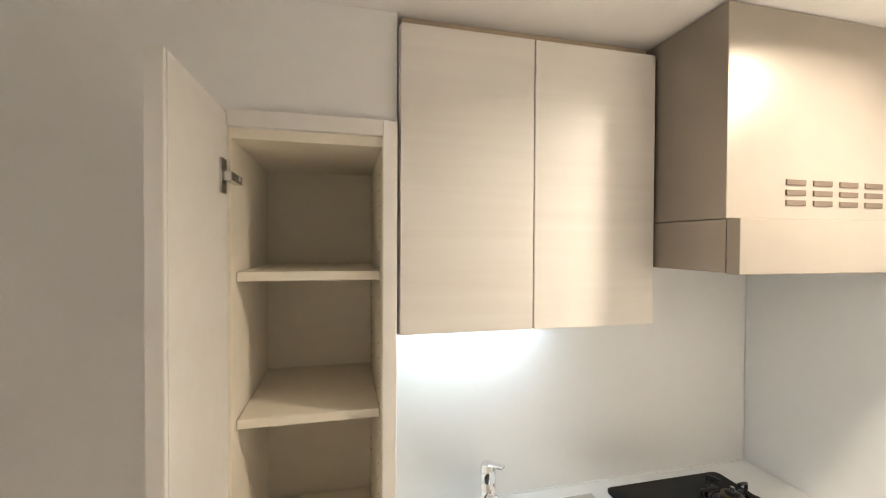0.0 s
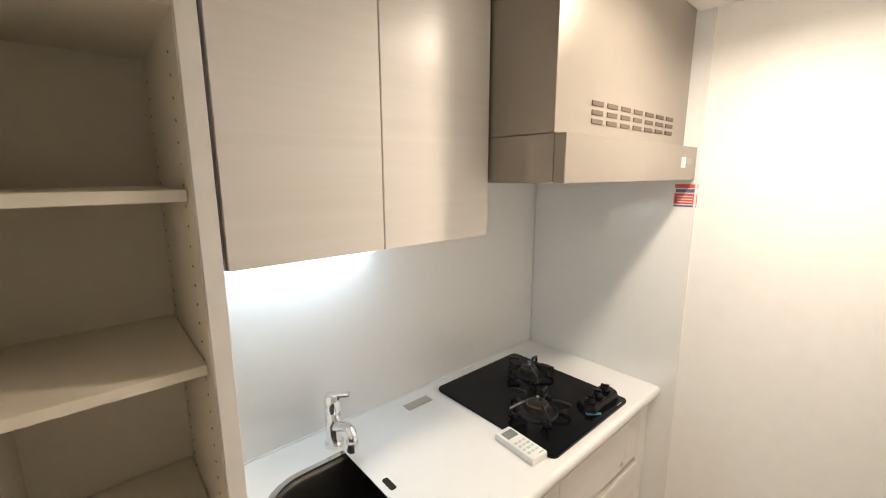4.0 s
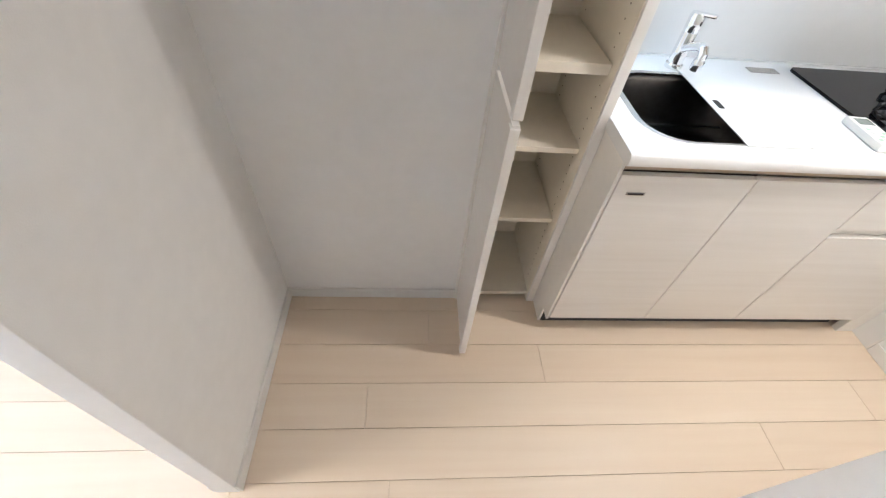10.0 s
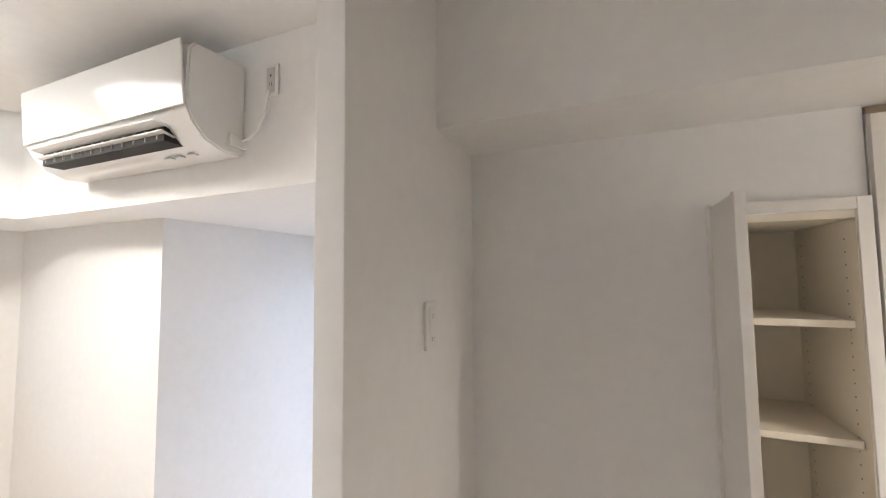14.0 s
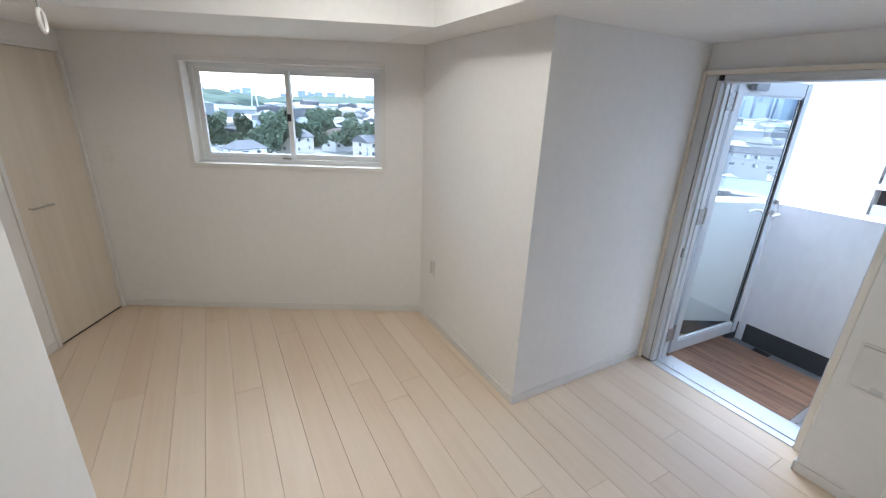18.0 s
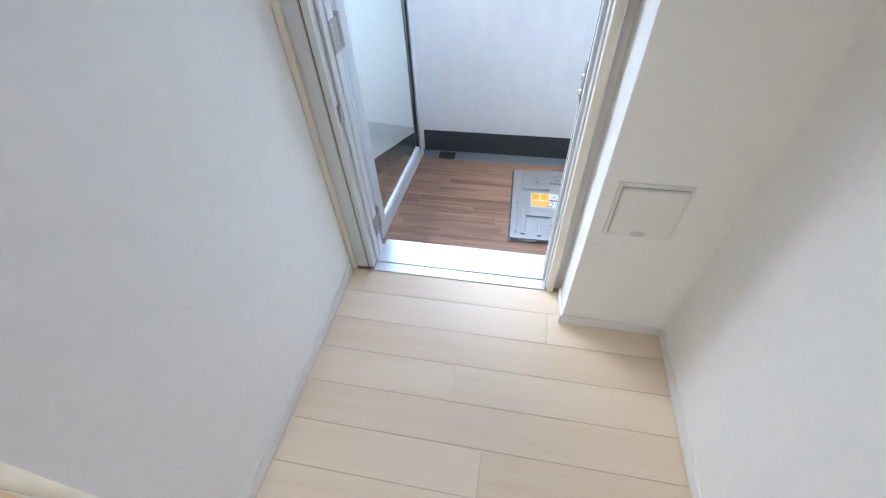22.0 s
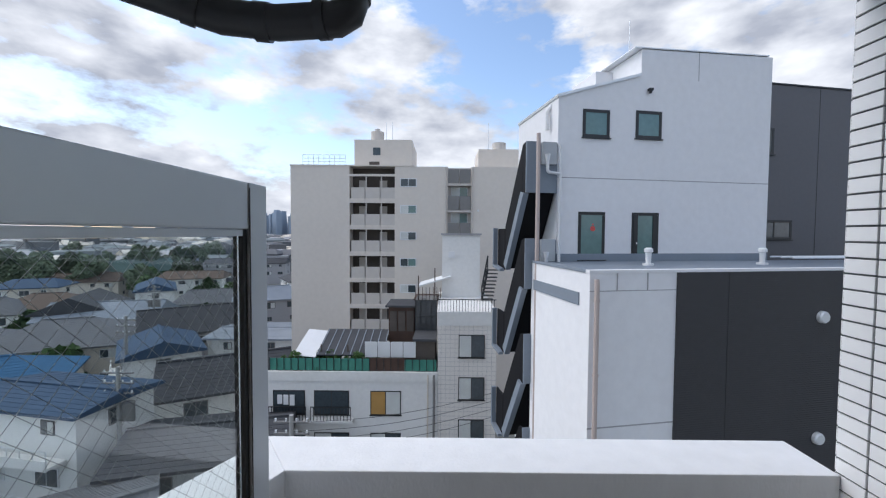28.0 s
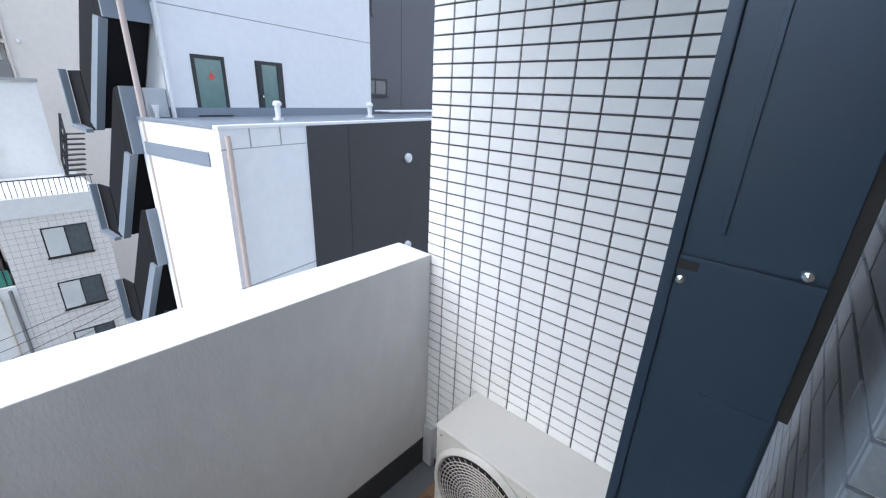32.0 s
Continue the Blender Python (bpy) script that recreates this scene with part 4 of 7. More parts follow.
AC_WHITE = mat("aircon_white", (0.80, 0.79, 0.76), 0.10, vary=0.015)
air_conditioner()
plate_on_wall("wall_outlet", (-1.348, 0.3615, 2.335), 0, 0.055, 0.10, [(-0.016, -0.04, 0.016, 0.04, SCREEN_LIGHT), (-0.005, -0.02, -0.002, -0.005, DARK_HOLE), (0.003, -0.02, 0.006, -0.005, DARK_HOLE), (-0.004, 0.01, 0.005, 0.02, DARK_HOLE)], "white outlet beside the air conditioner", "outlet")
cord = part("power_cable", tube([(-1.352, 0.350, 2.30), (-1.358, 0.344, 2.24), (-1.385, 0.344, 2.18), (-1.43, 0.344, 2.155), (-1.47, 0.344, 2.15)], 0.0045, 8), WHITE_PLASTIC)
tagged(smooth(cord), "white electric cable from the air conditioner to its outlet", "cable")
plate_on_wall("light_switch", (*on_window_wall(2.24, 0.0), 1.215), math.degrees(math.atan2(-WDIR.y, -WDIR.x)), 0.075, 0.118, [(-0.022, -0.045, 0.022, 0.045, WHITE_PLASTIC)], "white light switch plate on the wall", "switch")
plate_on_wall("wall_outlet", (-3.29, 0.6195, 0.47), 0, 0.07, 0.118, [(-0.018, -0.045, 0.018, 0.045, SCREEN_LIGHT)], "white outlet low on the wall", "outlet")


def dome_light():
    d = thing("ceiling_light", (*DOME_AT, HIGH), "large round white dome ceiling light, switched on", "ceiling light")
    smooth(part("base", lathe([(0.0, 0.0), (0.245, 0.0), (0.25, -0.012), (0.24, -0.02), (0.0, -0.02)], None, 48), WHITE_PLASTIC, d), 40)
    smooth(part("diffuser", lathe([(0.262, -0.014), (0.268, -0.022), (0.262, -0.04), (0.235, -0.062), (0.18, -0.079), (0.10, -0.089), (0.0, -0.092)], None, 64), DOME_GLOW, d, "glowing white diffuser"), 60)
    return d


DOME_GLOW = glow("dome_glow", (1.0, 0.93, 0.80), 0.4)
dome_light()

hanger = thing("laundry_hanger", (-2.775, -1.14, HIGH), "slim laundry pole hanger with a ring, hung from the ceiling", "hanger")
part("ceiling_plate", lathe([(0.0, 0.0), (0.025, 0.0), (0.022, -0.012), (0.0, -0.012)]), WHITE_PLASTIC, hanger)
part("rod", cyl(0.0045, 0.60, pose(0, 0, -0.61), 10), GREY_PLASTIC, hanger)
ring_pts = [(0.034 * math.cos(2 * math.pi * k / 20), 0, -0.646 + 0.034 * math.sin(2 * math.pi * k / 20)) for k in range(21)]
part("ring", tube(ring_pts, 0.006, 8), WHITE_PLASTIC, hanger, "white plastic ring")

hatch_box = thing("inspection_hatch", (-1.125, 1.585, 0.65), "small beige square inspection hatch in the wall", "hatch")
part("frame", box((-0.104, -0.008, -0.104), (0.104, 0.0, 0.104), 0.002), TRIM, hatch_box)
# grey plate paints the shade line around the raised lid
part("gap", box((-0.093, -0.0088, -0.093), (0.093, -0.0078, 0.093)), GREY_PLASTIC, hatch_box)
hd = part("door", box((-0.0915, -0.021, -0.0915), (0.0915, -0.0085, 0.0915), 0.005), TRIM, hatch_box)
part("latch", box((-0.026, -0.0235, -0.088), (0.016, -0.0205, -0.070), 0.0014), SCREEN_LIGHT, hd)

# skirting
baseboard((KX0, NOOK_Y), (-0.145, NOOK_Y))
tagged(part("baseboard", box((KX0 + 0.0005, 0.002, 0.001), (KX0 + 0.009, NOOK_Y - 0.012, 0.055), 0.002), TRIM), "cream baseboard strip along the foot of the wall", "baseboard", kind="structure")
for lo, hi in (((KX1 - 0.009, STUB_Y + 0.012, 0.001), (KX1 - 0.0005, 0.446, 0.055)), ((0.50, STUB_Y + 0.0005, 0.001), (KX1 - 0.01, STUB_Y + 0.009, 0.055)), ((PW - 0.009, 0.002, 0.001), (PW - 0.0005, 1.573, 0.055)), ((-1.27, 1.576, 0.001), (PW - 0.01, 1.5845, 0.055)), ((-1.281, 1.578, 0.001), (-1.2725, FY0 - 0.03, 0.055)), ((-2.2645, 0.612, 0.001), (-2.256, FY0 - 0.03, 0.055)), ((WA[0] + 0.03, 0.611, 0.001), (-2.265, 0.6195, 0.055)), ((-1.705, -1.0195, 0.001), (1.54, -1.011, 0.055))):
    tagged(part("baseboard", box(lo, hi, 0.002), TRIM), "cream baseboard strip along the foot of the wall", "baseboard", kind="structure")
baseboard(WB, WA)
baseboard((cw.x, cw.y), tuple(Vector(WB) + CDIR * 0.63))

# ---- balcony door ----
door = thing("door_1", (0, 0, 0), "white balcony door frame with a wired-glass door swung open outwards", "door", kind="structure")
CX0, CX1 = -2.150, -1.352
FO = 1.892
CREAM = mat("cream_casing", (0.78, 0.72, 0.62), 0.45, vary=0.03)
FRAME_WHITE = mat("frame_white", (0.64, 0.65, 0.655), 0.38, vary=0.02, metal=0.15)
for lo, hi, nm in (((DX0 - 0.001, FY0 - 0.018, 0.0), (DX0 + 0.022, FY0 + 0.012, DTOP + 0.012), "casing"), ((DX1 - 0.016, FY0 - 0.018, 0.0), (DX1 + 0.014, FY0 + 0.012, DTOP + 0.012), "casing"), ((DX0 + 0.0225, FY0 - 0.018, DTOP - 0.012), (DX1 - 0.0165, FY0 + 0.012, DTOP + 0.012), "casing")):
    part(nm, box(lo, hi, 0.003), CREAM, door, "cream door casing")
part("screen_cassette", box((DX0 + 0.0225, FY0 - 0.004, 0.012), (-2.186, FY0 + 0.052, DTOP - 0.0125), 0.003), FRAME_WHITE, door, "white insect-screen cassette")
part("screen_gap", box((-2.1855, FY0 + 0.004, 0.012), (-2.1815, FY0 + 0.05, DTOP - 0.0125)), RUBBER, door, "black gap beside the screen cassette")
part("screen_rail", box((-2.181, FY0 - 0.002, 0.012), (-2.156, FY0 + 0.05, DTOP - 0.0125), 0.003), FRAME_WHITE, door)
part("cassette_foot", box((DX0 + 0.0225, FY0 - 0.0065, 0.0005), (-2.156, FY0 + 0.05, 0.0118), 0.001), BRONZE_FOOT, door)
for z0 in (0.06,):
    part("foot_label", box((-2.229, FY0 - 0.0055, z0), (-2.199, FY0 - 0.0035, z0 + 0.035)), SCREEN_LIGHT, door)
for y0, y1, x in ((FY0 + 0.0525, FO - 0.045, CX0 - 0.004), (FO - 0.0445, FO, CX0)):
    part("jamb", box((DX0 + 0.0005 if y1 < FO else -2.219, y0, 0.0), (x, y1, DTOP - 0.0125), 0.002), FRAME_WHITE, door)
part("jamb_lip", box((CX0 - 0.0035, FO - 0.10, 0.02), (CX0 + 0.006, FO - 0.088, DTOP - 0.03), 0.001), FRAME_WHITE, door)
part("jamb", box((CX1 + 0.012, FY0 + 0.0125, 0.0), (DX1 + 0.0135, FO - 0.06, DTOP - 0.0125), 0.002), FRAME_WHITE, door)
part("jamb", box((CX1, FY0 + 0.05, 0.0), (CX1 + 0.0115, FO - 0.03, DTOP - 0.0125), 0.002), FRAME_WHITE, door)
part("jamb", box((CX1 + 0.004, FO - 0.0595, 0.0), (DX1 + 0.0135, FO, DTOP - 0.0125), 0.002), FRAME_WHITE, door)
part("jamb_groove", box((CX1 - 0.001, FY0 + 0.075, 0.02), (CX1 + 0.0005, FY0 + 0.081, DTOP - 0.03)), RUBBER, door)
part("head", box((-2.1808, FY0 + 0.0125, DTOP - 0.05), (CX1 + 0.0115, FO, DTOP - 0.0005), 0.002), FRAME_WHITE, door)
part("head_screen_track", box((-2.1808, FY0 - 0.003, DTOP - 0.035), (CX1 + 0.008, FY0 + 0.012, DTOP - 0.013), 0.002), FRAME_WHITE, door)
for x in (DX0 + 0.09, DX1 - 0.062):
    part("track_end", box((x, FY0 - 0.008, DTOP - 0.04), (x + 0.028, FY0 - 0.003, DTOP - 0.01), 0.002), BLACK_PLASTIC, door)
part("catch", box((CX0 - 0.010, 1.775, 0.775), (CX0 + 0.004, 1.797, 0.835), 0.002), GREY_PLASTIC, door, "small grey catch on the jamb")
for y0, y1, z in ((FY0 - 0.012, FY0 + 0.042, 0.006), (FY0 + 0.0425, FY0 + 0.088, 0.012), (FY0 + 0.0885, FY0 + 0.130, 0.008), (FY0 + 0.1305, FY1 + 0.030, 0.003)):
    part("sill", box((CX0 - 0.02 if y0 < FY0 + 0.06 else CX0, y0, -0.05), (CX1 + 0.012, y1, z), 0.0015), ALU_SILL, door, "aluminium door sill")
for x in (-2.05, -1.78, -1.52):
    part("screw", cyl(0.0035, 0.002, pose(x, FY0 + 0.065, 0.0118), 10), STEEL, door)
part("reveal_block", box((DX0, FO + 0.0005, -0.05), (-2.176, FY1 - 0.001, DTOP)), JOINT_GREY, door, "tiled reveal beside the frame")
part("sill_riser", box((CX0 - 0.06, FY1 - 0.06, BF - 0.1), (CX1 + 0.02, FY1 + 0.006, -0.0505)), GUTTER, door, "grey step under the sill")


def door_hinge(z):
    """Steel butt hinge between the jamb and the leaf's edge."""
    h = part("hinge", box((CX0 - 0.001, FO - 0.046, z - 0.05), (CX0 + 0.0035, FO + 0.012, z + 0.05), 0.001), HINGE_STEEL, door, "steel butt hinge")
    part("knuckle", cyl(0.008, 0.104, pose(CX0 - 0.002, FO + 0.030, z - 0.052), 16), HINGE_STEEL, h)
    part("leaf_plate", box((CX0 - 0.046, FO + 0.052, z - 0.05), (CX0 - 0.004, FO + 0.0565, z + 0.05), 0.001), HINGE_STEEL, h)
    for k in range(5):
        part("screw", cyl(0.0042, 0.0016, pose(CX0 + 0.003, FO - 0.034 + 0.030 * (k % 2), z - 0.036 + 0.018 * k, 0, 90, 0), 10), CHROME, h)


HINGE_STEEL = mat("hinge_steel", (0.40, 0.385, 0.365), 0.34, metal=0.9, vary=0.08, scale=30)
for hz in (1.70, 1.03, 0.19):
    door_hinge(hz)
strike = part("roller_plate", box((CX1 - 0.003, FO - 0.056, 0.86), (CX1 + 0.0035, FO - 0.012, 0.985), 0.001), HINGE_STEEL, door, "brown steel strike plate")
for z in (0.885, 0.935):
    part("roller", lathe([(0.0, 0.008), (0.008, 0.007), (0.011, 0.0), (0.0, 0.0)], pose(CX1 - 0.003, FO - 0.034, z, 0, -90, 0), 18), CHROME, strike, "chrome roller")


def glass_door():
    """Leaf hung on the left jamb; built along local x from the hinge, then turned outwards."""
    g = thing("balcony_door", (CX0 - 0.012, 1.95, 0.0), "grey aluminium balcony door with wired glass, standing wide open", "door", rz=86.8)
    W, H0, H1, T = 0.79, 0.012, 1.835, 0.036
    st, tr, br = 0.062, 0.085, 0.085
    part("hinge_stile", box((0, 0, H0), (st, T, H1), 0.003), DOOR_ALU, g)
    lock = part("lock_stile", box((W - st, 0, H0), (W, T, H1), 0.003), DOOR_ALU, g)
    part("stile_groove", box((W - st - 0.0015, -0.0008, H0 + 0.01), (W - st + 0.0005, 0.0005, H1 - 0.01)), RUBBER, g)
    part("edge_groove", box((W - 0.0003, T * 0.42, H0 + 0.01), (W + 0.0008, T * 0.58, H1 - 0.01)), RUBBER, g)
    part("top_rail", box((st + 0.0005, 0.002, H1 - tr), (W - st - 0.0005, T - 0.002, H1), 0.003), DOOR_ALU, g)
    part("bottom_rail", box((st + 0.0005, 0.002, H0), (W - st - 0.0005, T - 0.002, H0 + br), 0.003), DOOR_ALU, g)
    gx0, gx1, gz0, gz1 = st + 0.001, W - st - 0.001, H0 + br + 0.001, H1 - tr - 0.001
    for lo, hi in (((gx0, 0.006, gz0), (gx0 + 0.012, T - 0.006, gz1)), ((gx1 - 0.012, 0.006, gz0), (gx1, T - 0.006, gz1)), ((gx0 + 0.0125, 0.006, gz0), (gx1 - 0.0125, T - 0.006, gz0 + 0.012)), ((gx0 + 0.0125, 0.006, gz1 - 0.012), (gx1 - 0.0125, T - 0.006, gz1))):
        part("glazing_bead", box(lo, hi, 0.001), RUBBER if lo[0] > W / 2 and hi[2] - lo[2] > 0.1 else DOOR_ALU, g)
    pane = part("pane", box((gx0 + 0.0125, T / 2 - 0.0035, gz0 + 0.0125), (gx1 - 0.0125, T / 2 + 0.0035, gz1 - 0.0125)), DOOR_GLASS, g, "wired safety glass")
    pane.visible_shadow = False
    wires = bmesh.new()
    pitch = 0.032
    n = int((gx1 - gx0) / pitch)
    xa, xb, za, zb = gx0 + 0.013, gx1 - 0.013, gz0 + 0.013, gz1 - 0.013
    for turn in (-1, 1):
        k0 = za - (xb - xa) if turn > 0 else za
        while k0 < (zb if turn > 0 else zb + xb - xa):
            ends_ = []
            for x in (xa, xb):
                z = k0 + turn * (x - xa)
                zc = min(max(z, za), zb)
                ends_.append((x + turn * (zc - z), zc))
            (p0, q0), (p1, q1) = ends_
            ln_ = math.hypot(p1 - p0, q1 - q0)
            if ln_ > 0.02:
                add_box(wires, (0, -0.00027, -0.00027), (ln_, 0.00027, 0.00027), 0, pose(p0, T / 2, q0, 0, -45 * turn, 0))
            k0 += pitch * 0.92
    wm = part("wire_mesh", wires, WIRE, pane)
    wm["kind"] = "stuff"
    for side in (-1, 1):
        y = -0.001 if side < 0 else T + 0.001
        part("handle_rose", cyl(0.022, 0.010, pose(W - 0.033, y, 0.985, 90 if side < 0 else -90, 0, 0), 24), STEEL, lock)
        lever = part("lever_handle", tube([(W - 0.033, y + side * 0.008, 0.985), (W - 0.033, y + side * 0.052, 0.985), (W - 0.045, y + side * 0.058, 0.985), (W - 0.135, y + side * 0.058, 0.981)], 0.0085, 12), STEEL, lock, "brushed steel lever handle")
        part("thumb_turn_rose", cyl(0.018, 0.012, pose(W - 0.033, y, 1.065, 90 if side < 0 else -90, 0, 0), 24), STEEL, lock)
    part("thumb_turn", box((W - 0.038, -0.032, 1.051), (W - 0.028, -0.010, 1.079), 0.002), STEEL, lock)
    part("door_closer", box((0.10, -0.04, H1 - 0.07), (0.235, -0.001, H1 - 0.018), 0.012), CLOSER, g, "grey door closer on the top rail")
    arm = part("closer_arm", box((0.0, -0.030, H1 - 0.013), (0.19, -0.012, H1 - 0.008), 0.001), CLOSER, g)
    return g



DOOR_ALU = mat("door_aluminium", (0.60, 0.63, 0.65), 0.4, metal=0.35, vary=0.02)
DOOR_GLASS = glass_mat("door_glass", (0.90, 0.965, 0.95))
WIRE = mat("glass_wire", (0.27, 0.285, 0.285), 0.6)
CLOSER = mat("closer_grey", (0.28, 0.30, 0.33), 0.4, metal=0.4)
glass_door()

# ---- balcony ----
tagged(part("baseboard", box((-2.23, PAR_Y - 0.006, BF - 0.04), (TILE_X - 0.004, PAR_Y + 0.001, -0.098)), DARK_BASE), "dark waterproof band at the foot of the parapet", "trim", kind="structure")
lw = along((lp.x, lp.y), (lq.x, lq.y))
tagged(part("baseboard", box((0.02, -0.001, BF - 0.04), (1.7, 0.006, -0.098), 0.0, lw), DARK_BASE), "dark waterproof band at the foot of the parapet", "trim", kind="structure")
fd = thing("floor_drain", (-2.045, 3.14, BF - 0.0345), "square black drain grating in the gutter", "drain")
part("frame", box((-0.06, -0.045, 0.0), (0.06, 0.045, 0.003)), DARK_HOLE, fd)
for k in range(5):
    part("bar", box((-0.055, -0.038 + 0.018 * k, 0.0028), (0.055, -0.032 + 0.018 * k, 0.006)), BLACK_PLASTIC, fd)
tagged(part("trim", box((TILE_X - 0.03, PAR_Y - 0.07, BF - 0.03), (TILE_X - 0.001, PAR_Y - 0.0065, 0.0), 0.004), ALU), "grey metal flashing in the balcony corner", "trim", kind="structure")


def text_mesh(body, size, m, material, parent, name="lettering"):
    cu = bpy.data.curves.new(name, "FONT")
    cu.body, cu.size, cu.extrude, cu.align_x, cu.align_y = body, size, 0.0004, "CENTER", "CENTER"
    tmp = bpy.data.objects.new(name, cu)
    scene.collection.objects.link(tmp)
    bpy.context.view_layer.update()
    me = bpy.data.meshes.new_from_object(tmp.evaluated_get(bpy.context.evaluated_depsgraph_get()))
    bpy.data.objects.remove(tmp)
    me.transform(m)
    me.materials.append(material)
    ob = new(name, me)
    ob.parent = parent
    return ob


def escape_hatch():
    """Lid of the escape ladder; local origin at its middle, local y away from the hinges."""
    h = thing("escape_hatch", (-1.228, 2.618, BF), "steel escape-ladder hatch lid with pressed ribs and a yellow label", "hatch", rz=1.0)
    h.scale = (1.09, 1.09, 1.0)
    w, d = 0.272, 0.308
    # rim coloured dark to paint the shaded gap around the lid
    part("rim", box((-w - 0.010, -d - 0.012, -0.012), (w + 0.010, d + 0.006, 0.004), 0.001), RIM_DARK, h, "steel rim, dark to stand for the gap around the lid")
    lid = part("lid", prism(rounded_rect(-w, -d, w, d, 0.018, 5), 0.0045, 0.022, 0.002), LID_STEEL, h)
    part("lid_lip", prism(rounded_rect(-0.06, d - 0.002, 0.06, d + 0.012, 0.006, 3), 0.0045, 0.02, 0.001), LID_STEEL, lid)

    def rib(x0, y0, x1, y1):
        part("rib", prism(rounded_rect(min(x0, x1), min(y0, y1), max(x0, x1), max(y0, y1), 0.0035, 3), 0.0215, 0.0330, 0.0026), LID_STEEL, lid)

    for s in (-1, 1):
        rib(s * 0.247, -0.02, s * 0.238, 0.24)
        rib(s * 0.247, -0.27, s * 0.236, -0.115)
        rib(s * 0.215, 0.115, s * 0.190, 0.285)
        rib(s * 0.188, 0.115, s * 0.055, 0.143)
        rib(s * 0.135, 0.185, s * 0.118, 0.285)
        rib(s * 0.215, -0.28, s * 0.190, -0.065)
        rib(s * 0.188, -0.13, s * 0.055, -0.10)
        rib(s * 0.125, -0.285, s * 0.105, -0.16)
    rib(-0.055, 0.178, 0.05, 0.198)
    rib(-0.055, -0.20, 0.045, -0.175)
    rib(-0.055, -0.285, 0.045, -0.258)
    part("arrow", prism([(-0.012, 0.215), (0.012, 0.215), (0.012, 0.25), (0.028, 0.25), (0.0, 0.285), (-0.028, 0.25), (-0.012, 0.25)], 0.0215, 0.029, 0.002), LID_STEEL, lid)
    lab = part("label", prism(rounded_rect(-0.165, -0.045, 0.165, 0.085, 0.006, 3), 0.0218, 0.0226), LABEL_WHITE, lid, "white and yellow instruction label")
    part("yellow_field", box((-0.158, -0.04, 0.0224), (-0.06, 0.015, 0.0230)), LABEL_ORANGE, lab)
    part("yellow_field", box((-0.158, 0.02, 0.0224), (-0.112, 0.08, 0.0230)), YELLOW, lab)
    part("yellow_field", box((-0.108, 0.02, 0.0224), (-0.06, 0.08, 0.0230)), YELLOW, lab)
    part("dark_bar", box((-0.055, 0.016, 0.0224), (0.158, 0.026, 0.0232)), BLACK_PLASTIC, lab)
    for k in range(4):
        cx = -0.032 + 0.054 * k
        part("pictogram", box((cx - 0.022, 0.03, 0.0224), (cx + 0.022, 0.08, 0.0229)), LABEL_GREY, lab)
        part("pictogram_figure", tube([(cx - 0.01, 0.04, 0.0231), (cx, 0.055, 0.0231), (cx + 0.012, 0.05, 0.0231), (cx + 0.006, 0.07, 0.0231)], 0.0016, 6), BLACK_PLASTIC, lab)
    for k in range(3):
        cx = -0.142 + 0.033 * k
        part("pictogram_figure", tube([(cx - 0.008, -0.03, 0.0231), (cx, -0.012, 0.0231), (cx + 0.008, -0.022, 0.0231), (cx + 0.004, 0.004, 0.0231)], 0.0013, 6), ORANGE_DARK, lab)
    for k in range(2):
        part("text_bar", box((-0.152 + 0.05 * k, 0.055, 0.0228), (-0.12 + 0.05 * k, 0.06, 0.0233)), ORANGE_DARK, lab)
        part("text_bar", box((-0.150 + 0.05 * k, 0.04, 0.0228), (-0.125 + 0.05 * k, 0.044, 0.0233)), ORANGE_DARK, lab)
    text_mesh("避難はしご", 0.052, pose(0.051, -0.014, 0.0226, 0, 0, 180), BLACK_PLASTIC, lab)
    wl_ = part("warning_sticker", prism(rounded_rect(0.178, 0.262, 0.252, 0.304, 0.006, 3), 0.0218, 0.0228), YELLOW, lid, "yellow warning sticker")
    part("black_arrow", prism([(0.19, 0.28), (0.24, 0.28), (0.215, 0.30)], 0.0226, 0.0233), BLACK_PLASTIC, wl_)
    part("text_bar", box((0.19, 0.268, 0.0226), (0.24, 0.273, 0.0233)), BLACK_PLASTIC, wl_)
    for x in (-0.165, 0.175):
        hg = part("hinge", tube([(x - 0.035, -d - 0.006, 0.008), (x + 0.035, -d - 0.006, 0.008)], 0.006, 12), STEEL, h, "steel hinge")
        for dx in (-0.012, 0.012):
            part("rivet", lathe([(0.0, 0.004), (0.003, 0.003), (0.004, 0.0), (0.0, 0.0)], pose(x + dx, -d + 0.03, 0.022), 10), STEEL, hg)
    for s in (-1, 1):
        for dz in (0.0, 0.018):
            part("rivet", lathe([(0.0, 0.003), (0.0025, 0.002), (0.0035, 0.0), (0.0, 0.0)], pose(s * 0.245, -0.07 + dz, 0.022), 10), STEEL, lid)
    return h


# rim steel darkened in place of the gap's shade
RIM_DARK = mat("rim_gap_shade_steel", (0.09, 0.085, 0.08), 0.5, metal=0.4, vary=0.2, scale=30)
LID_STEEL = mat("lid_steel", (0.49, 0.485, 0.475), 0.30, metal=0.85, vary=0.05, scale=8)
LABEL_WHITE = mat("hatch_label_white", (0.60, 0.61, 0.60), 0.4)
LABEL_GREY = mat("hatch_label_grey", (0.48, 0.53, 0.50), 0.4)
YELLOW = mat("label_yellow", (0.70, 0.36, 0.015), 0.45)
LABEL_ORANGE = mat("label_orange", (0.68, 0.36, 0.09), 0.45)
ORANGE_DARK = mat("label_orange_dark", (0.42, 0.20, 0.03), 0.5)
escape_hatch()


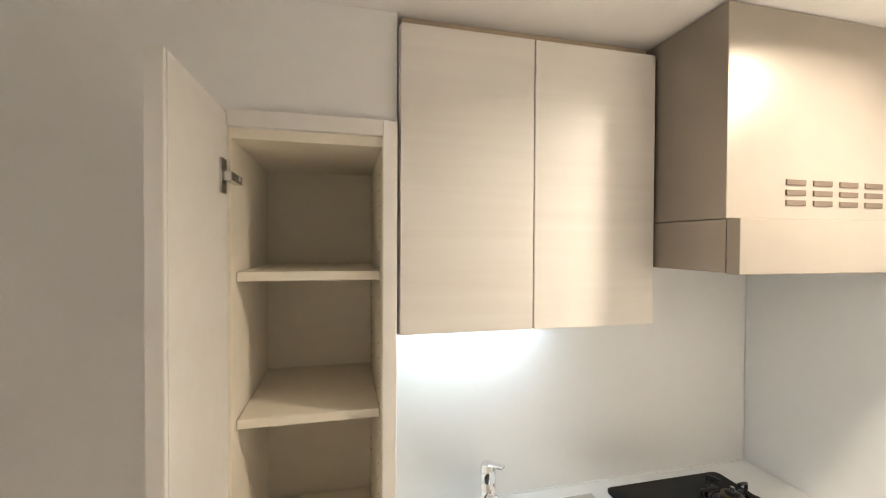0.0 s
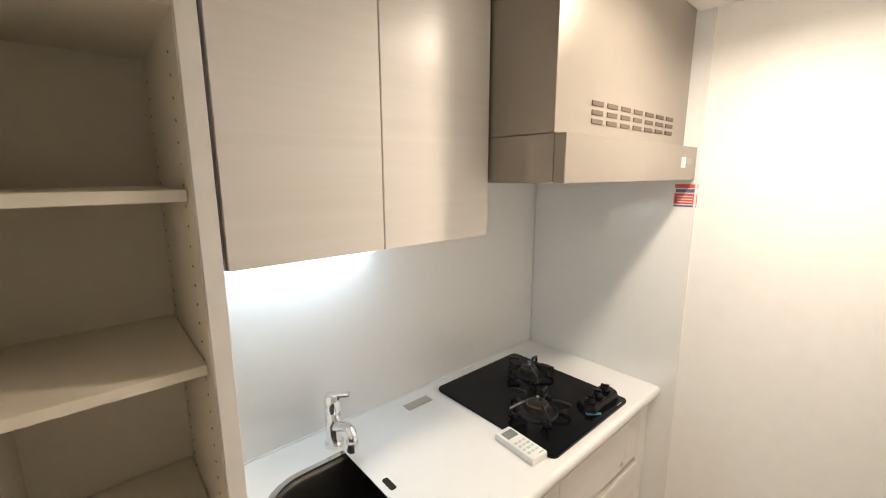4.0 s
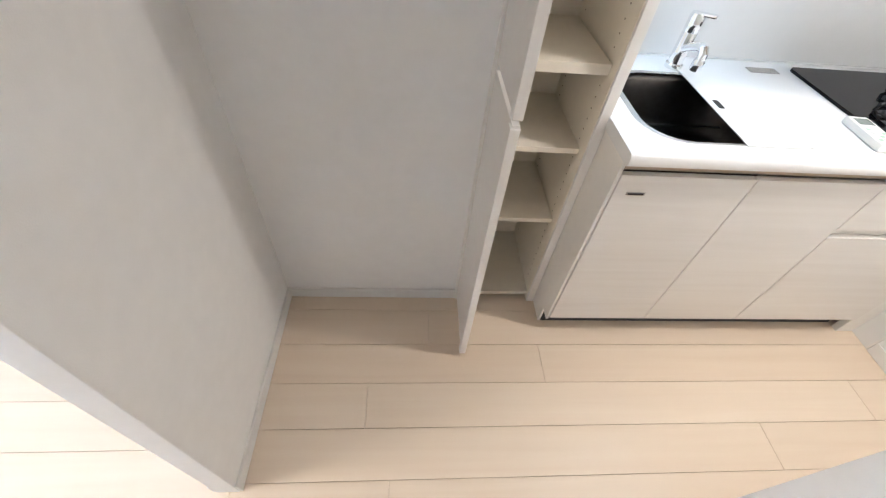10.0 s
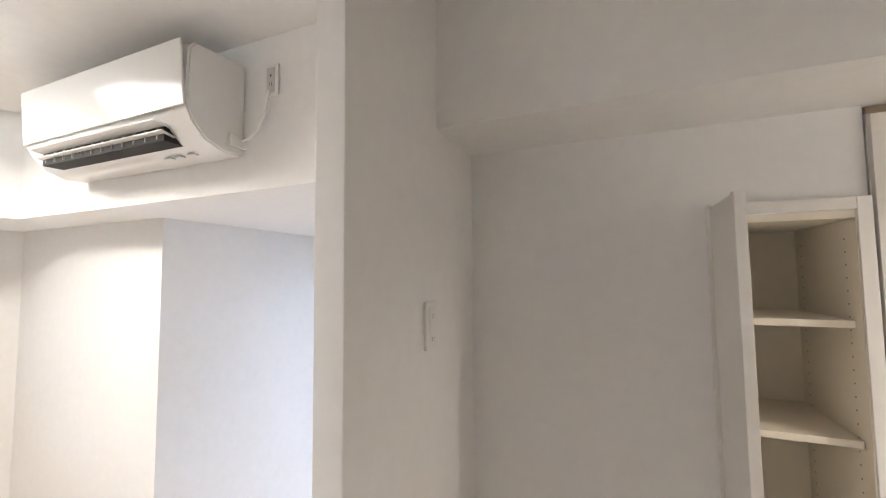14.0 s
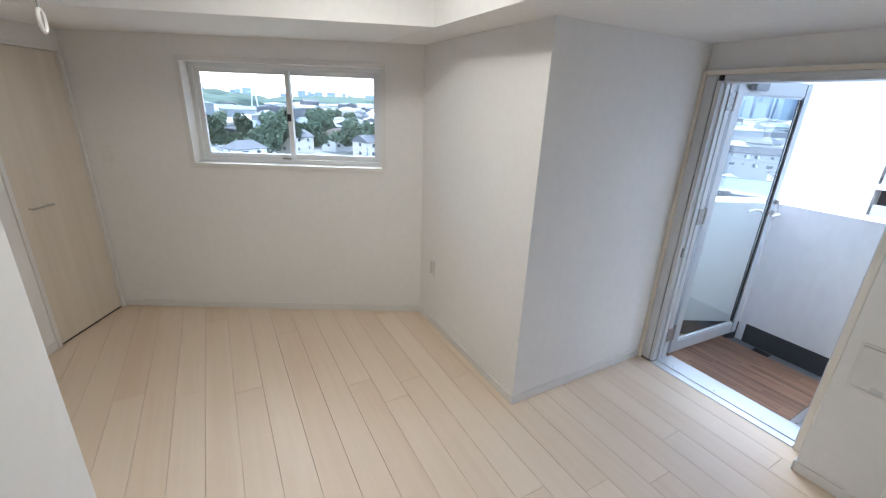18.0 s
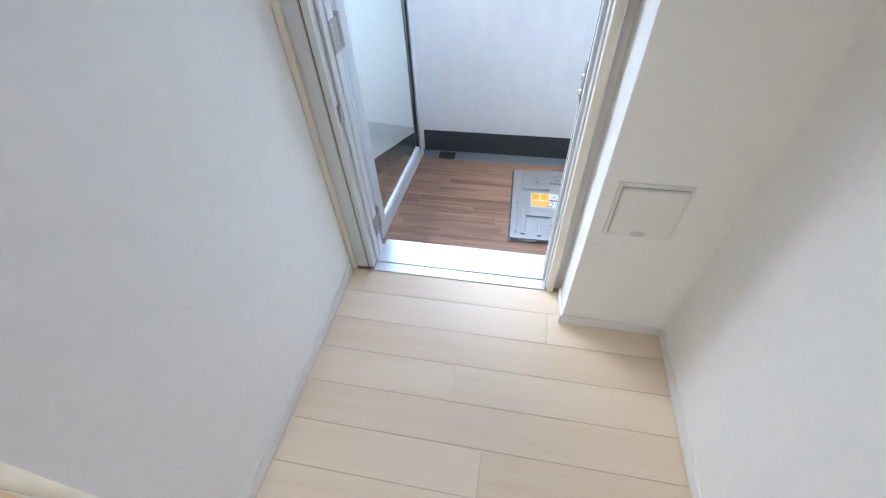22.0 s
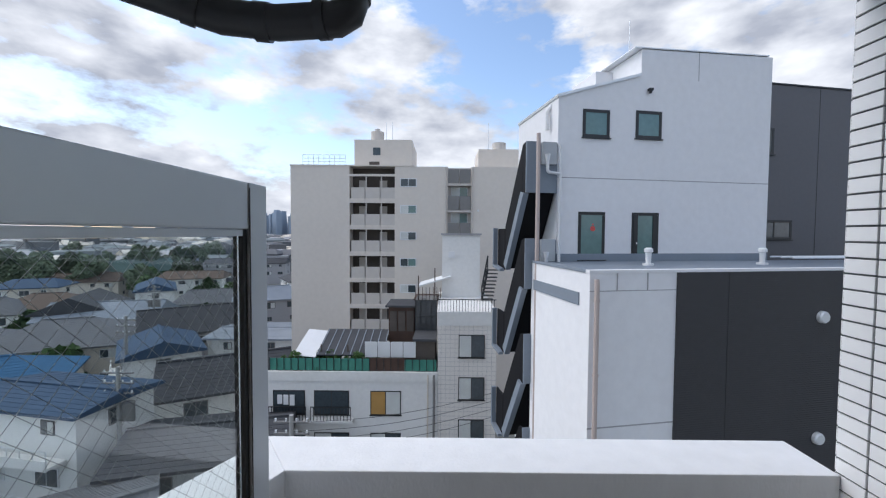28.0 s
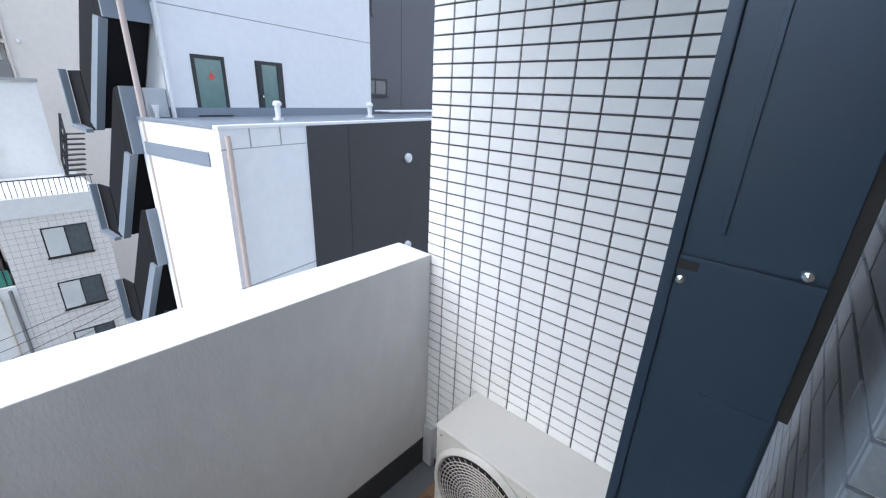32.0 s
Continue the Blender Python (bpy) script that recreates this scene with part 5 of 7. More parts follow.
def outdoor_unit():
    """Air-conditioner unit; local x along its width, local -y is the fan side."""
    u = thing("outdoor_unit", (-0.758, 2.90, BF + 0.0), "white outdoor air-conditioner unit with a round fan grille, on plastic feet", "air conditioner", rz=-90.0)
    W, D, Z0, Z1 = 0.715, 0.28, 0.078, 0.608
    case = part("case", box((0, 0, Z0), (W, D, Z1 - 0.022), 0.012), UNIT_WHITE, u)
    top = part("top_cover", box((-0.004, -0.004, Z1 - 0.0215), (W + 0.004, D + 0.004, Z1), 0.008), UNIT_WHITE, u)
    cx, cz, R = 0.246, 0.362, 0.224
    face = pose(cx, 0, cz, 90, 0, 0)
    smooth(part("fan_ring", lathe([(R + 0.012, 0.0), (R + 0.016, 0.006), (R + 0.006, 0.02), (R - 0.002, 0.024), (R - 0.010, 0.018), (R - 0.012, 0.0)], face, 56), UNIT_WHITE, u), 40)
    # flat black disc paints the shade behind the grille
    part("fan_opening", cyl(R - 0.011, 0.0012, face, 56), DARK_HOLE, u, "black disc standing for the shade in the fan opening")
    for k in range(3):
        b = box((0.03, -0.045, 0.002), (R - 0.03, 0.045, 0.004), 0.0, pose(0, 0, 0, 18, 0, 120 * k + 20))
        bmesh.ops.transform(b, matrix=face, verts=b.verts)
        part("fan_blade", b, BLACK_PLASTIC, u)
    grille = part("fan_grille", lathe([(0.0, 0.028), (0.03, 0.027), (0.034, 0.022), (0.0, 0.021)], face, 32), UNIT_WHITE, u, "white fan grille")
    for k in range(12):
        r = 0.044 + 0.0135 * k
        part("grille_ring", lathe([(r - 0.0016, 0.0225), (r, 0.026), (r + 0.0016, 0.0225), (r, 0.020), (r - 0.0016, 0.0225)], face, 56), UNIT_WHITE, grille)
    for k in range(40):
        sw = [(r * math.cos(radians(9 * k + 160 * (r - 0.03))), r * math.sin(radians(9 * k + 160 * (r - 0.03))), 0.024) for r in (0.03, 0.07, 0.11, 0.15, R - 0.012)]
        tb = tube(sw if k % 2 == 0 else sw[1:], 0.0014, 5)
        bmesh.ops.transform(tb, matrix=face, verts=tb.verts)
        part("grille_spoke", tb, UNIT_WHITE, grille)
    slats = bmesh.new()
    for k in range(46):
        a = radians(-80 + 160 * k / 45)
        add_box(slats, (R - 0.004, -0.0018, 0.004), (R + 0.010, 0.0018, 0.021), 0, Matrix.Rotation(a, 4, "Z"))
    bmesh.ops.transform(slats, matrix=face, verts=slats.verts)
    sl = part("rim_slats", slats, SCREEN_LIGHT, u)
    sl["kind"] = "stuff"
    part("front_seam", box((0.455, -0.001, Z0 + 0.02), (0.457, 0.0005, Z1 - 0.03)), GREY_PLASTIC, u)
    for x in (0.03, 0.44):
        part("screw", cyl(0.005, 0.003, pose(x, 0, Z1 - 0.04, 90, 0, 0), 10), STEEL, u)
    for x in (0.09, 0.56):
        f = part("foot", box((x - 0.045, -0.055, 0.0), (x + 0.045, D + 0.05, 0.072), 0.006), FOOT_BEIGE, u, "beige plastic foot block")
        for i in range(2):
            for j in range(2):
                part("foot_cell", box((x - 0.034 + 0.037 * i, -0.0565, 0.008 + 0.031 * j), (x - 0.004 + 0.037 * i, -0.054, 0.034 + 0.031 * j)), DARK_HOLE, f)
        part("foot_bolt", cyl(0.012, 0.012, pose(x, -0.022, 0.0715), 6), STEEL, f)
    part("valve_cover", box((W + 0.0005, 0.06, 0.12), (W + 0.03, 0.20, 0.34), 0.008), UNIT_WHITE, u)
    return u


UNIT_WHITE = mat("unit_white", (0.64, 0.625, 0.59), 0.42, vary=0.03)
FOOT_BEIGE = mat("foot_beige", (0.50, 0.46, 0.38), 0.6, vary=0.06)
outdoor_unit()


def water_heater():
    """Slim navy gas water heater hung on the facade beside the door."""
    p = thing("water_heater", (0, 0, 0), "slim navy-blue steel gas water heater hung on the slate tile wall", "water heater")
    X, X1, Y0, Y1, Z0, Z1 = -1.28, -0.95, 1.984, 2.118, 0.79, 1.862
    part("body", box((X + 0.003, Y0, Z0), (X1, Y1 - 0.005, Z1 - 0.003), 0.004), NAVY, p)
    up = part("upper_sheet", box((X, Y0 + 0.004, 1.507), (X + 0.0034, Y1 - 0.010, Z1 - 0.004), 0.0008), NAVY, p)
    part("pressed_rib", box((X - 0.0025, Y1 - 0.044, 1.535), (X + 0.0004, Y1 - 0.038, Z1 - 0.036), 0.001), NAVY, up)
    low = part("lower_sheet", box((X - 0.001, Y0 + 0.004, Z0 + 0.002), (X + 0.0034, Y1 - 0.010, 1.505), 0.0008), NAVY, p)
    part("cover_sheet", box((X - 0.0024, Y0 + 0.006, Z0 + 0.004), (X - 0.0008, Y1 - 0.062, 1.352), 0.0004), NAVY, low)
    part("edge_fold", box((X - 0.004, Y1 - 0.0096, Z0), (X + 0.012, Y1 + 0.003, Z1 + 0.003), 0.0015), NAVY, p)
    part("top_cap", box((X - 0.002, Y0 + 0.002, Z1 - 0.0025), (X1, Y1 - 0.010, Z1 + 0.005), 0.001), BLACK_PLASTIC, p)
    # black strip paints the shadow gap between the heater and the facade
    part("side_shadow_strip", box((X + 0.002, Y0 - 0.007, 1.356), (X + 0.02, Y0 + 0.0035, Z1)), RUBBER, p)
    part("mounting_rail", box((X + 0.16, FY1 + 0.014, 1.70), (X1 - 0.01, Y0 + 0.001, 1.76), 0.001), HINGE_STEEL, p)
    part("mounting_rail", box((X + 0.16, FY1 + 0.014, 0.86), (X1 - 0.01, Y0 + 0.001, 0.92), 0.001), HINGE_STEEL, p)
    part("bracket", box((X - 0.001, Y0 - 0.002, Z1 + 0.004), (X + 0.001, Y0 + 0.001, Z1 + 0.022), 0.0004), BLACK_PLASTIC, p)
    for y, z in ((Y1 - 0.016, 1.478), (Y0 + 0.020, 1.513)):
        part("bolt", lathe([(0.0, 0.004), (0.0045, 0.003), (0.006, 0.0), (0.0, 0.0)], pose(X - 0.001, y, z, 0, -90, 0), 16), CHROME, p)
    part("catch_gap", box((X - 0.0022, Y1 - 0.030, 1.490), (X + 0.001, Y1 - 0.008, 1.500)), RUBBER, p)
    smooth(part("flue", lathe([(0.0, 0.0), (0.027, 0.0), (0.027, 0.020), (0.030, 0.021), (0.030, 0.028), (0.0275, 0.029), (0.0275, 0.034), (0.031, 0.035), (0.031, 0.050), (0.028, 0.053), (0.023, 0.051), (0.0, 0.048)], pose(-1.205, Y1 - 0.006, 1.815, -90, 0, 0), 36), STEEL, p, "short round stainless flue"), 40)
    for x, r in ((-1.20, 0.016), (-1.14, 0.013), (-1.05, 0.016)):
        smooth(part("pipe", tube([(x, 2.03, Z0 + 0.004), (x, 2.03, 0.45), (x + 0.01, 2.02, 0.30), (x + 0.03, FY1 + 0.02, 0.22)], r, 12), LAGGING, p, "grey lagged pipe"))
    return p


LAGGING = mat("pipe_lagging", (0.42, 0.43, 0.44), 0.5, vary=0.08, scale=20)
water_heater()
cp = thing("pipe_duct", (-1.06, 2.06, BF), "round grey pipe duct with a flared black top", "pipe duct")
smooth(part("duct", lathe([(0.0, 0.0), (0.075, 0.0), (0.072, 0.06), (0.070, 0.60), (0.0, 0.60)], None, 32), LAGGING, cp), 40)
# flared black top closing the duct
smooth(part("collar", lathe([(0.062, 0.655), (0.115, 0.645), (0.112, 0.632), (0.078, 0.60), (0.0705, 0.592), (0.0, 0.601), (0.0, 0.655)], None, 36), RUBBER, cp, "flared black top"), 40)
fc = thing("floor_pipe_cap", (-0.885, 2.17, BF), "small black rubber pipe cap on the balcony floor", "pipe cap")
smooth(part("cap", lathe([(0.0, 0.060), (0.022, 0.059), (0.034, 0.050), (0.038, 0.022), (0.050, 0.014), (0.052, 0.0), (0.0, 0.0)], None, 28), BLACK_PLASTIC, fc), 40)
pp = thing("drain_pipe", (0, 0, 0), "thick black plastic drain pipe under the balcony ceiling", "pipe")
smooth(part("pipe", tube([(-2.03, 3.10, SOFF), (-2.03, 3.10, 2.40), (-2.04, 3.10, 2.365), (-2.075, 3.105, 2.348), (-2.25, 3.12, 2.345), (-2.40, 3.10, 2.352), (-2.62, 2.98, 2.39), (-2.95, 2.80, 2.45)], 0.048, 18), BLACK_PLASTIC, pp), 50)
for a, b in (((-2.03, 3.10, 2.395), (-2.03, 3.10, 2.435)), ((-2.10, 3.107, 2.348), (-2.13, 3.11, 2.347)), ((-2.27, 3.12, 2.345), (-2.31, 3.116, 2.347)), ((-2.45, 3.073, 2.36), (-2.48, 3.056, 2.366))):
    smooth(part("collar", tube([a, b], 0.053, 18), BLACK_PLASTIC, pp), 50)

# ---- outside ----
GROUND_Z = -17.0
TOWN_GROUND = mat("town_ground", (0.20, 0.205, 0.19), 0.9, vary=0.35, scale=0.05)
NB_WHITE = mat("render_white", (0.76, 0.76, 0.775), 0.7, vary=0.05, scale=1.2, bump=0.15, bump_scale=60, spec=0.2)
NB_DARK = mat("charcoal_cladding", (0.045, 0.044, 0.048), 0.6, vary=0.12, scale=3)
NB_GREY = mat("tower_grey", (0.12, 0.12, 0.13), 0.7, vary=0.06, scale=2)
STEEL_BLUE = mat("steel_blue_grey", (0.20, 0.235, 0.28), 0.5, vary=0.06, scale=3)
METER_PALE = mat("meter_pale", (0.42, 0.44, 0.46), 0.45, vary=0.04)
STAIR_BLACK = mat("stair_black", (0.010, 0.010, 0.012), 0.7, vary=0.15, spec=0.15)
PIPE_PINK = mat("pinkish_pipe", (0.46, 0.38, 0.35), 0.5, vary=0.05)
FRAME_BLACK = mat("black_window_frame", (0.015, 0.016, 0.018), 0.4, vary=0.1)
GLASS_GREEN = mat("greenish_glass", (0.13, 0.22, 0.21), 0.06, vary=0.15, scale=1.5, coat=0.4)
GLASS_DARK = mat("dark_window_glass", (0.05, 0.065, 0.075), 0.07, vary=0.3, scale=2, coat=0.4)
CURTAIN = mat("pale_curtain", (0.58, 0.60, 0.58), 0.5, vary=0.15, scale=6, coat=0.3)
CURTAIN_OCHRE = mat("ochre_curtain", (0.42, 0.24, 0.07), 0.7, vary=0.15, scale=6)
BEIGE_WALL = mat("beige_mansion", (0.68, 0.625, 0.565), 0.8, vary=0.05, scale=0.6, spec=0.2)
BEIGE_SHADE = mat("beige_parapet_and_shade", (0.56, 0.52, 0.48), 0.8, vary=0.06)
# dark brown; on gallery backs and openings it paints the shade
RECESS = mat("dark_brown_and_shade", (0.09, 0.075, 0.065), 0.8, vary=0.2)
GREY_RAIL = mat("grey_balustrade", (0.20, 0.195, 0.19), 0.6, vary=0.1)
TILED_WHITE = mat("tiled_white", (0.74, 0.705, 0.66), 0.6, vary=0.06, scale=2)
SHED_GLASS = mat("shed_glass", (0.06, 0.065, 0.07), 0.15, vary=0.4, scale=2, coat=0.3)
BROWN_SHED = mat("brown_shed", (0.075, 0.042, 0.030), 0.7, vary=0.3, scale=6)
NET_GREEN = mat("green_netting", (0.05, 0.22, 0.17), 0.7, vary=0.2, scale=8)
SHEET_WHITE = mat("white_sheet", (0.72, 0.73, 0.74), 0.6, vary=0.05)
ROOF_GREY = mat("grey_roof", (0.15, 0.155, 0.165), 0.85, spec=0.15, vary=0.18, scale=3, per_object=0.5)
ROOF_BLUE = mat("blue_roof", (0.045, 0.13, 0.24), 0.85, spec=0.15, vary=0.15, scale=3)
ROOF_NAVY = mat("navy_roof", (0.05, 0.085, 0.14), 0.85, spec=0.15, vary=0.15, scale=3)
ROOF_SLATE = mat("dark_roof", (0.07, 0.073, 0.08), 0.85, spec=0.15, vary=0.2, scale=3)
ROOF_BROWN = mat("brown_roof", (0.15, 0.115, 0.095), 0.85, spec=0.15, vary=0.18, scale=3)
ROOF_PALE = mat("pale_roof", (0.25, 0.28, 0.32), 0.85, spec=0.15, vary=0.12, scale=3)
ROOF_GREEN = mat("green_roof", (0.10, 0.15, 0.14), 0.85, spec=0.15, vary=0.12, scale=3)
HOUSE_WHITE = mat("house_white", (0.74, 0.735, 0.715), 0.75, vary=0.07, scale=1.0, spec=0.2)
HOUSE_CREAM = mat("house_cream", (0.64, 0.585, 0.51), 0.75, vary=0.07, scale=1.0, spec=0.2)
HOUSE_GREY = mat("house_grey", (0.36, 0.36, 0.37), 0.75, vary=0.08, scale=1.0, spec=0.2)
LEAF_DARK = mat("leaf_dark", (0.075, 0.13, 0.055), 0.7, vary=0.5, scale=1.2, spec=0.2)
LEAF_LIGHT = mat("leaf_light", (0.06, 0.115, 0.035), 0.7, vary=0.4, scale=1.2, spec=0.2)
# far leaf green, paled so that the colour carries the haze
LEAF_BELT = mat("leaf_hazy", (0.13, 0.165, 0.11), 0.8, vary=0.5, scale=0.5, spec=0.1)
BARK = mat("bark", (0.07, 0.055, 0.04), 0.9, vary=0.3)
CONCRETE = mat("concrete_pole", (0.33, 0.33, 0.32), 0.8, vary=0.08)
# air haze mixed straight into these three distance colours
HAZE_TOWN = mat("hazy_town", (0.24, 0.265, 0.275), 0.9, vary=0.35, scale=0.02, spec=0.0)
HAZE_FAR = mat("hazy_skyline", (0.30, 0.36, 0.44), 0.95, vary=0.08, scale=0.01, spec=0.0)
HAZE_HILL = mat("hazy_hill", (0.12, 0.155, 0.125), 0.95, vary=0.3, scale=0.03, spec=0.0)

tagged(part("ground", box((-6000, -6000, GROUND_Z - 1), (6000, 6000, GROUND_Z)), TOWN_GROUND), "grey town ground between the houses", "ground", kind="structure")

# neighbouring white building with an outside stair; local x along its front, local y away from the balcony
NB = thing("neighbour_building", (1.30, 13.10, 0.10), "white rendered neighbour building with charcoal lower block", "building", rz=10.38)


def nb_window(s0, s1, z0, z1, y, glass, mullion=None, name="window", frame=0.085):
    w = part(name, box((s0, y - 0.02, z1 - frame), (s1, y + 0.05, z1), 0.004), FRAME_BLACK, NB, "black-framed window")
    part("frame", box((s0, y - 0.0195, z0), (s1, y + 0.05, z0 + frame), 0.004), FRAME_BLACK, w)
    for a in (s0, s1 - frame):
        part("frame", box((a, y - 0.0195, z0 + frame + 0.001), (a + frame, y + 0.05, z1 - frame - 0.001), 0.004), FRAME_BLACK, w)
    if mullion:
        part("mullion", box((mullion - 0.03, y - 0.015, z0 + frame + 0.001), (mullion + 0.03, y + 0.05, z1 - frame - 0.001), 0.003), FRAME_BLACK, w)
    part("pane", box((s0 + frame, y - 0.006, z0 + frame), (s1 - frame, y + 0.001, z1 - frame)), glass, w)
    part("sill", box((s0 - 0.03, y - 0.06, z0 - 0.035), (s1 + 0.03, y - 0.001, z0 - 0.002), 0.004), FRAME_BLACK, w)
    return w


tower = prism([(0, -17.1), (6.85, -17.1), (6.85, 6.98), (2.48, 6.86), (2.48, 6.12), (0, 5.38)], 0.0, 3.0)
bmesh.ops.transform(tower, matrix=Matrix(((1, 0, 0, 0), (0, 0, 1, 0), (0, 1, 0, 0), (0, 0, 0, 1))), verts=tower.verts)
tw = part("tower_wall", tower, NB_WHITE, NB, "smooth white rendered tower wall")
part("joint", box((0.0, -0.003, 3.19), (6.85, 0.001, 3.215)), HOUSE_GREY, tw)
part("joint", box((4.32, -0.003, 6.1), (4.345, 0.001, 6.92)), HOUSE_GREY, tw)
part("roof_edge", box((0.0, -0.05, -0.04), (2.60, 3.0, 0.03), 0.004, pose(-0.04, 0, 5.41, 0, -16.6, 0)), ALU, NB, "thin metal roof edge")
part("roof_cap", box((2.44, -0.03, 6.87), (6.89, 3.0, 6.90), 0.003, pose(0, 0, -0.06, 0, -1.57, 0)), ALU, NB)
part("roof_slope", box((1.9, 1.4, 5.8), (2.49, 2.9, 6.75), 0.02, pose(0, 0, 0)), NB_WHITE, NB)
part("antenna", cyl(0.012, 1.5, pose(2.9, 1.2, 6.8), 8), ALU, NB)
nb_window(0.72, 1.53, 4.33, 5.10, 0.0, GLASS_GREEN)
nb_window(2.34, 3.16, 4.37, 5.15, 0.0, GLASS_GREEN)
nb_window(0.64, 1.45, 0.93, 2.27, 0.0, GLASS_GREEN)
part("red_mark", cyl(0.075, 0.004, pose(1.08, -0.008, 1.80, 90, 0, 0), 16), RED, NB, "red round mark on the glass")
part("red_mark", cyl(0.04, 0.004, pose(1.08, -0.008, 1.92, 90, 0, 0), 3), RED, NB)
vd = nb_window(2.29, 3.14, 0.87, 2.27, 0.0, GLASS_GREEN, name="roof_door")
part("door_stile", box((2.34, -0.03, 0.93), (2.47, -0.012, 2.2), 0.003), FRAME_BLACK, vd)
part("door_stile", box((2.95, -0.03, 0.93), (3.08, -0.012, 2.2), 0.003), FRAME_BLACK, vd)
part("door_handle", box((2.39, -0.075, 1.36), (2.43, -0.031, 1.42), 0.004), STEEL, vd)
part("lamp_hook", box((2.68, -0.12, 5.70), (2.80, -0.001, 5.77), 0.01), FRAME_BLACK, NB)
part("lamp_hook_cap", box((2.69, -0.13, 5.62), (2.74, -0.06, 5.699), 0.008), FRAME_BLACK, NB)
part("base_band", box((-0.02, -0.04, 0.72), (6.87, -0.002, 1.10), 0.004), STEEL_BLUE, NB, "grey-blue flashing at the foot of the wall")
# lower block
blk = part("lower_wall", box((-0.71, -3.0, -17.1), (12.5, -0.003, 0.88), 0.006), NB_WHITE, NB, "white lower block")
part("roof_deck", box((-0.60, -2.90, 0.881), (12.4, -0.05, 0.885)), STEEL_BLUE, NB, "grey-blue terrace deck")
part("coping", box((-0.73, -3.02, 0.86), (12.5, -2.86, 0.925), 0.005), NB_WHITE, NB)
part("coping_edge", box((-0.735, -2.855, 0.86), (-0.60, -0.01, 0.925), 0.005), STEEL_BLUE, NB)
for s in (-0.11, 0.58):
    part("joint", box((s - 0.008, -3.022, 0.50), (s + 0.008, -2.999, 0.86)), HOUSE_GREY, blk)
part("joint", box((-0.71, -3.003, 0.488), (1.262, -2.999, 0.506)), HOUSE_GREY, blk)
part("joint", box((-0.71, -3.003, -2.33), (1.262, -2.999, -2.30)), HOUSE_GREY, blk)
part("side_band", box((-0.735, -2.6, 0.15), (-0.709, -0.2, 0.42)), STEEL_BLUE, blk)
clad = part("cladding", box((1.262, -3.035, -17.0), (12.5, -2.9995, 0.862)), NB_DARK, NB, "charcoal ribbed cladding")
rows_ = bmesh.new()
for k in range(120):
    add_box(rows_, (1.27, -3.041, 0.835 - 0.05 * k), (12.49, -3.034, 0.860 - 0.05 * k))
rb = part("cladding_ribs", rows_, NB_DARK, clad)
rb["kind"] = "stuff"
for s in (2.5, 6.2, 9.8):
    part("seam", box((s, -3.043, -17.0), (s + 0.012, -3.034, 0.86)), FRAME_BLACK, clad)
vent = part("round_vent", lathe([(0.0, 0.10), (0.11, 0.10), (0.135, 0.07), (0.14, 0.0), (0.0, 0.0)], pose(4.94, -3.04, -0.18, 90, 0, 0), 28), ALU, NB, "round white vent hood")
part("round_vent", lathe([(0.0, 0.10), (0.11, 0.10), (0.135, 0.07), (0.14, 0.0), (0.0, 0.0)], pose(4.94, -3.04, -2.95, 90, 0, 0), 28), ALU, NB, "round white vent hood")
for s in (1.72, 5.05):
    v = part("mushroom_vent", lathe([(0.0, 0.44), (0.06, 0.44), (0.10, 0.40), (0.105, 0.33), (0.07, 0.32), (0.06, 0.05), (0.10, 0.0), (0.0, 0.0)], pose(s, -1.5, 0.883), 20), SHEET_WHITE, NB, "white mushroom roof vent")
    part("vent_collar", cyl(0.13, 0.05, pose(s, -1.5, 0.882), 20), SHEET_WHITE, v)
for k in range(3):
    part("roof_rail", tube([(6.0, -0.9 - 0.3 * k, 1.05), (12.3, -0.9 - 0.3 * k, 1.05)], 0.025, 8), ALU, NB)
dp = part("drain_pipe", tube([(-0.62, -3.10, 0.75), (-0.62, -3.12, 0.60), (-0.62, -3.12, -17.0)], 0.05, 10), PIPE_PINK, NB, "pinkish drain pipe")
for z in (0.3, -1.2, -2.7, -4.2):
    part("pipe_clip", cyl(0.062, 0.05, pose(-0.62, -3.12, z), 10), PIPE_PINK, dp)
# dark tower behind
part("rear_tower", box((6.86, 1.5, -17.1), (13.6, 9.0, 6.85), 0.01), NB_GREY, NB, "dark grey rear tower")
part("rear_tower_cap", box((6.88, 1.46, 6.851), (13.64, 9.0, 6.90), 0.004), FRAME_BLACK, NB)
part("seam", box((10.6, 1.494, -10), (10.62, 1.501, 6.84)), FRAME_BLACK, NB)
nb_window(8.05, 9.6, 1.50, 2.18, 1.5, GLASS_DARK, 8.85)
nb_window(7.6, 8.72, 4.45, 5.35, 1.5, GLASS_DARK)
# outside stair on the left flank
STAIR = thing("outside_stair", (1.30, 13.10, 0.10), "black steel zigzag stair with grey-blue landings on the neighbour building", "stairs", rz=10.38)


def yz_plate(pts, x0, x1):
    bm = prism(pts, x0, x1)
    bmesh.ops.transform(bm, matrix=Matrix(((0, 0, 1, 0), (1, 0, 0, 0), (0, 1, 0, 0), (0, 0, 0, 1))), verts=bm.verts)
    return bm


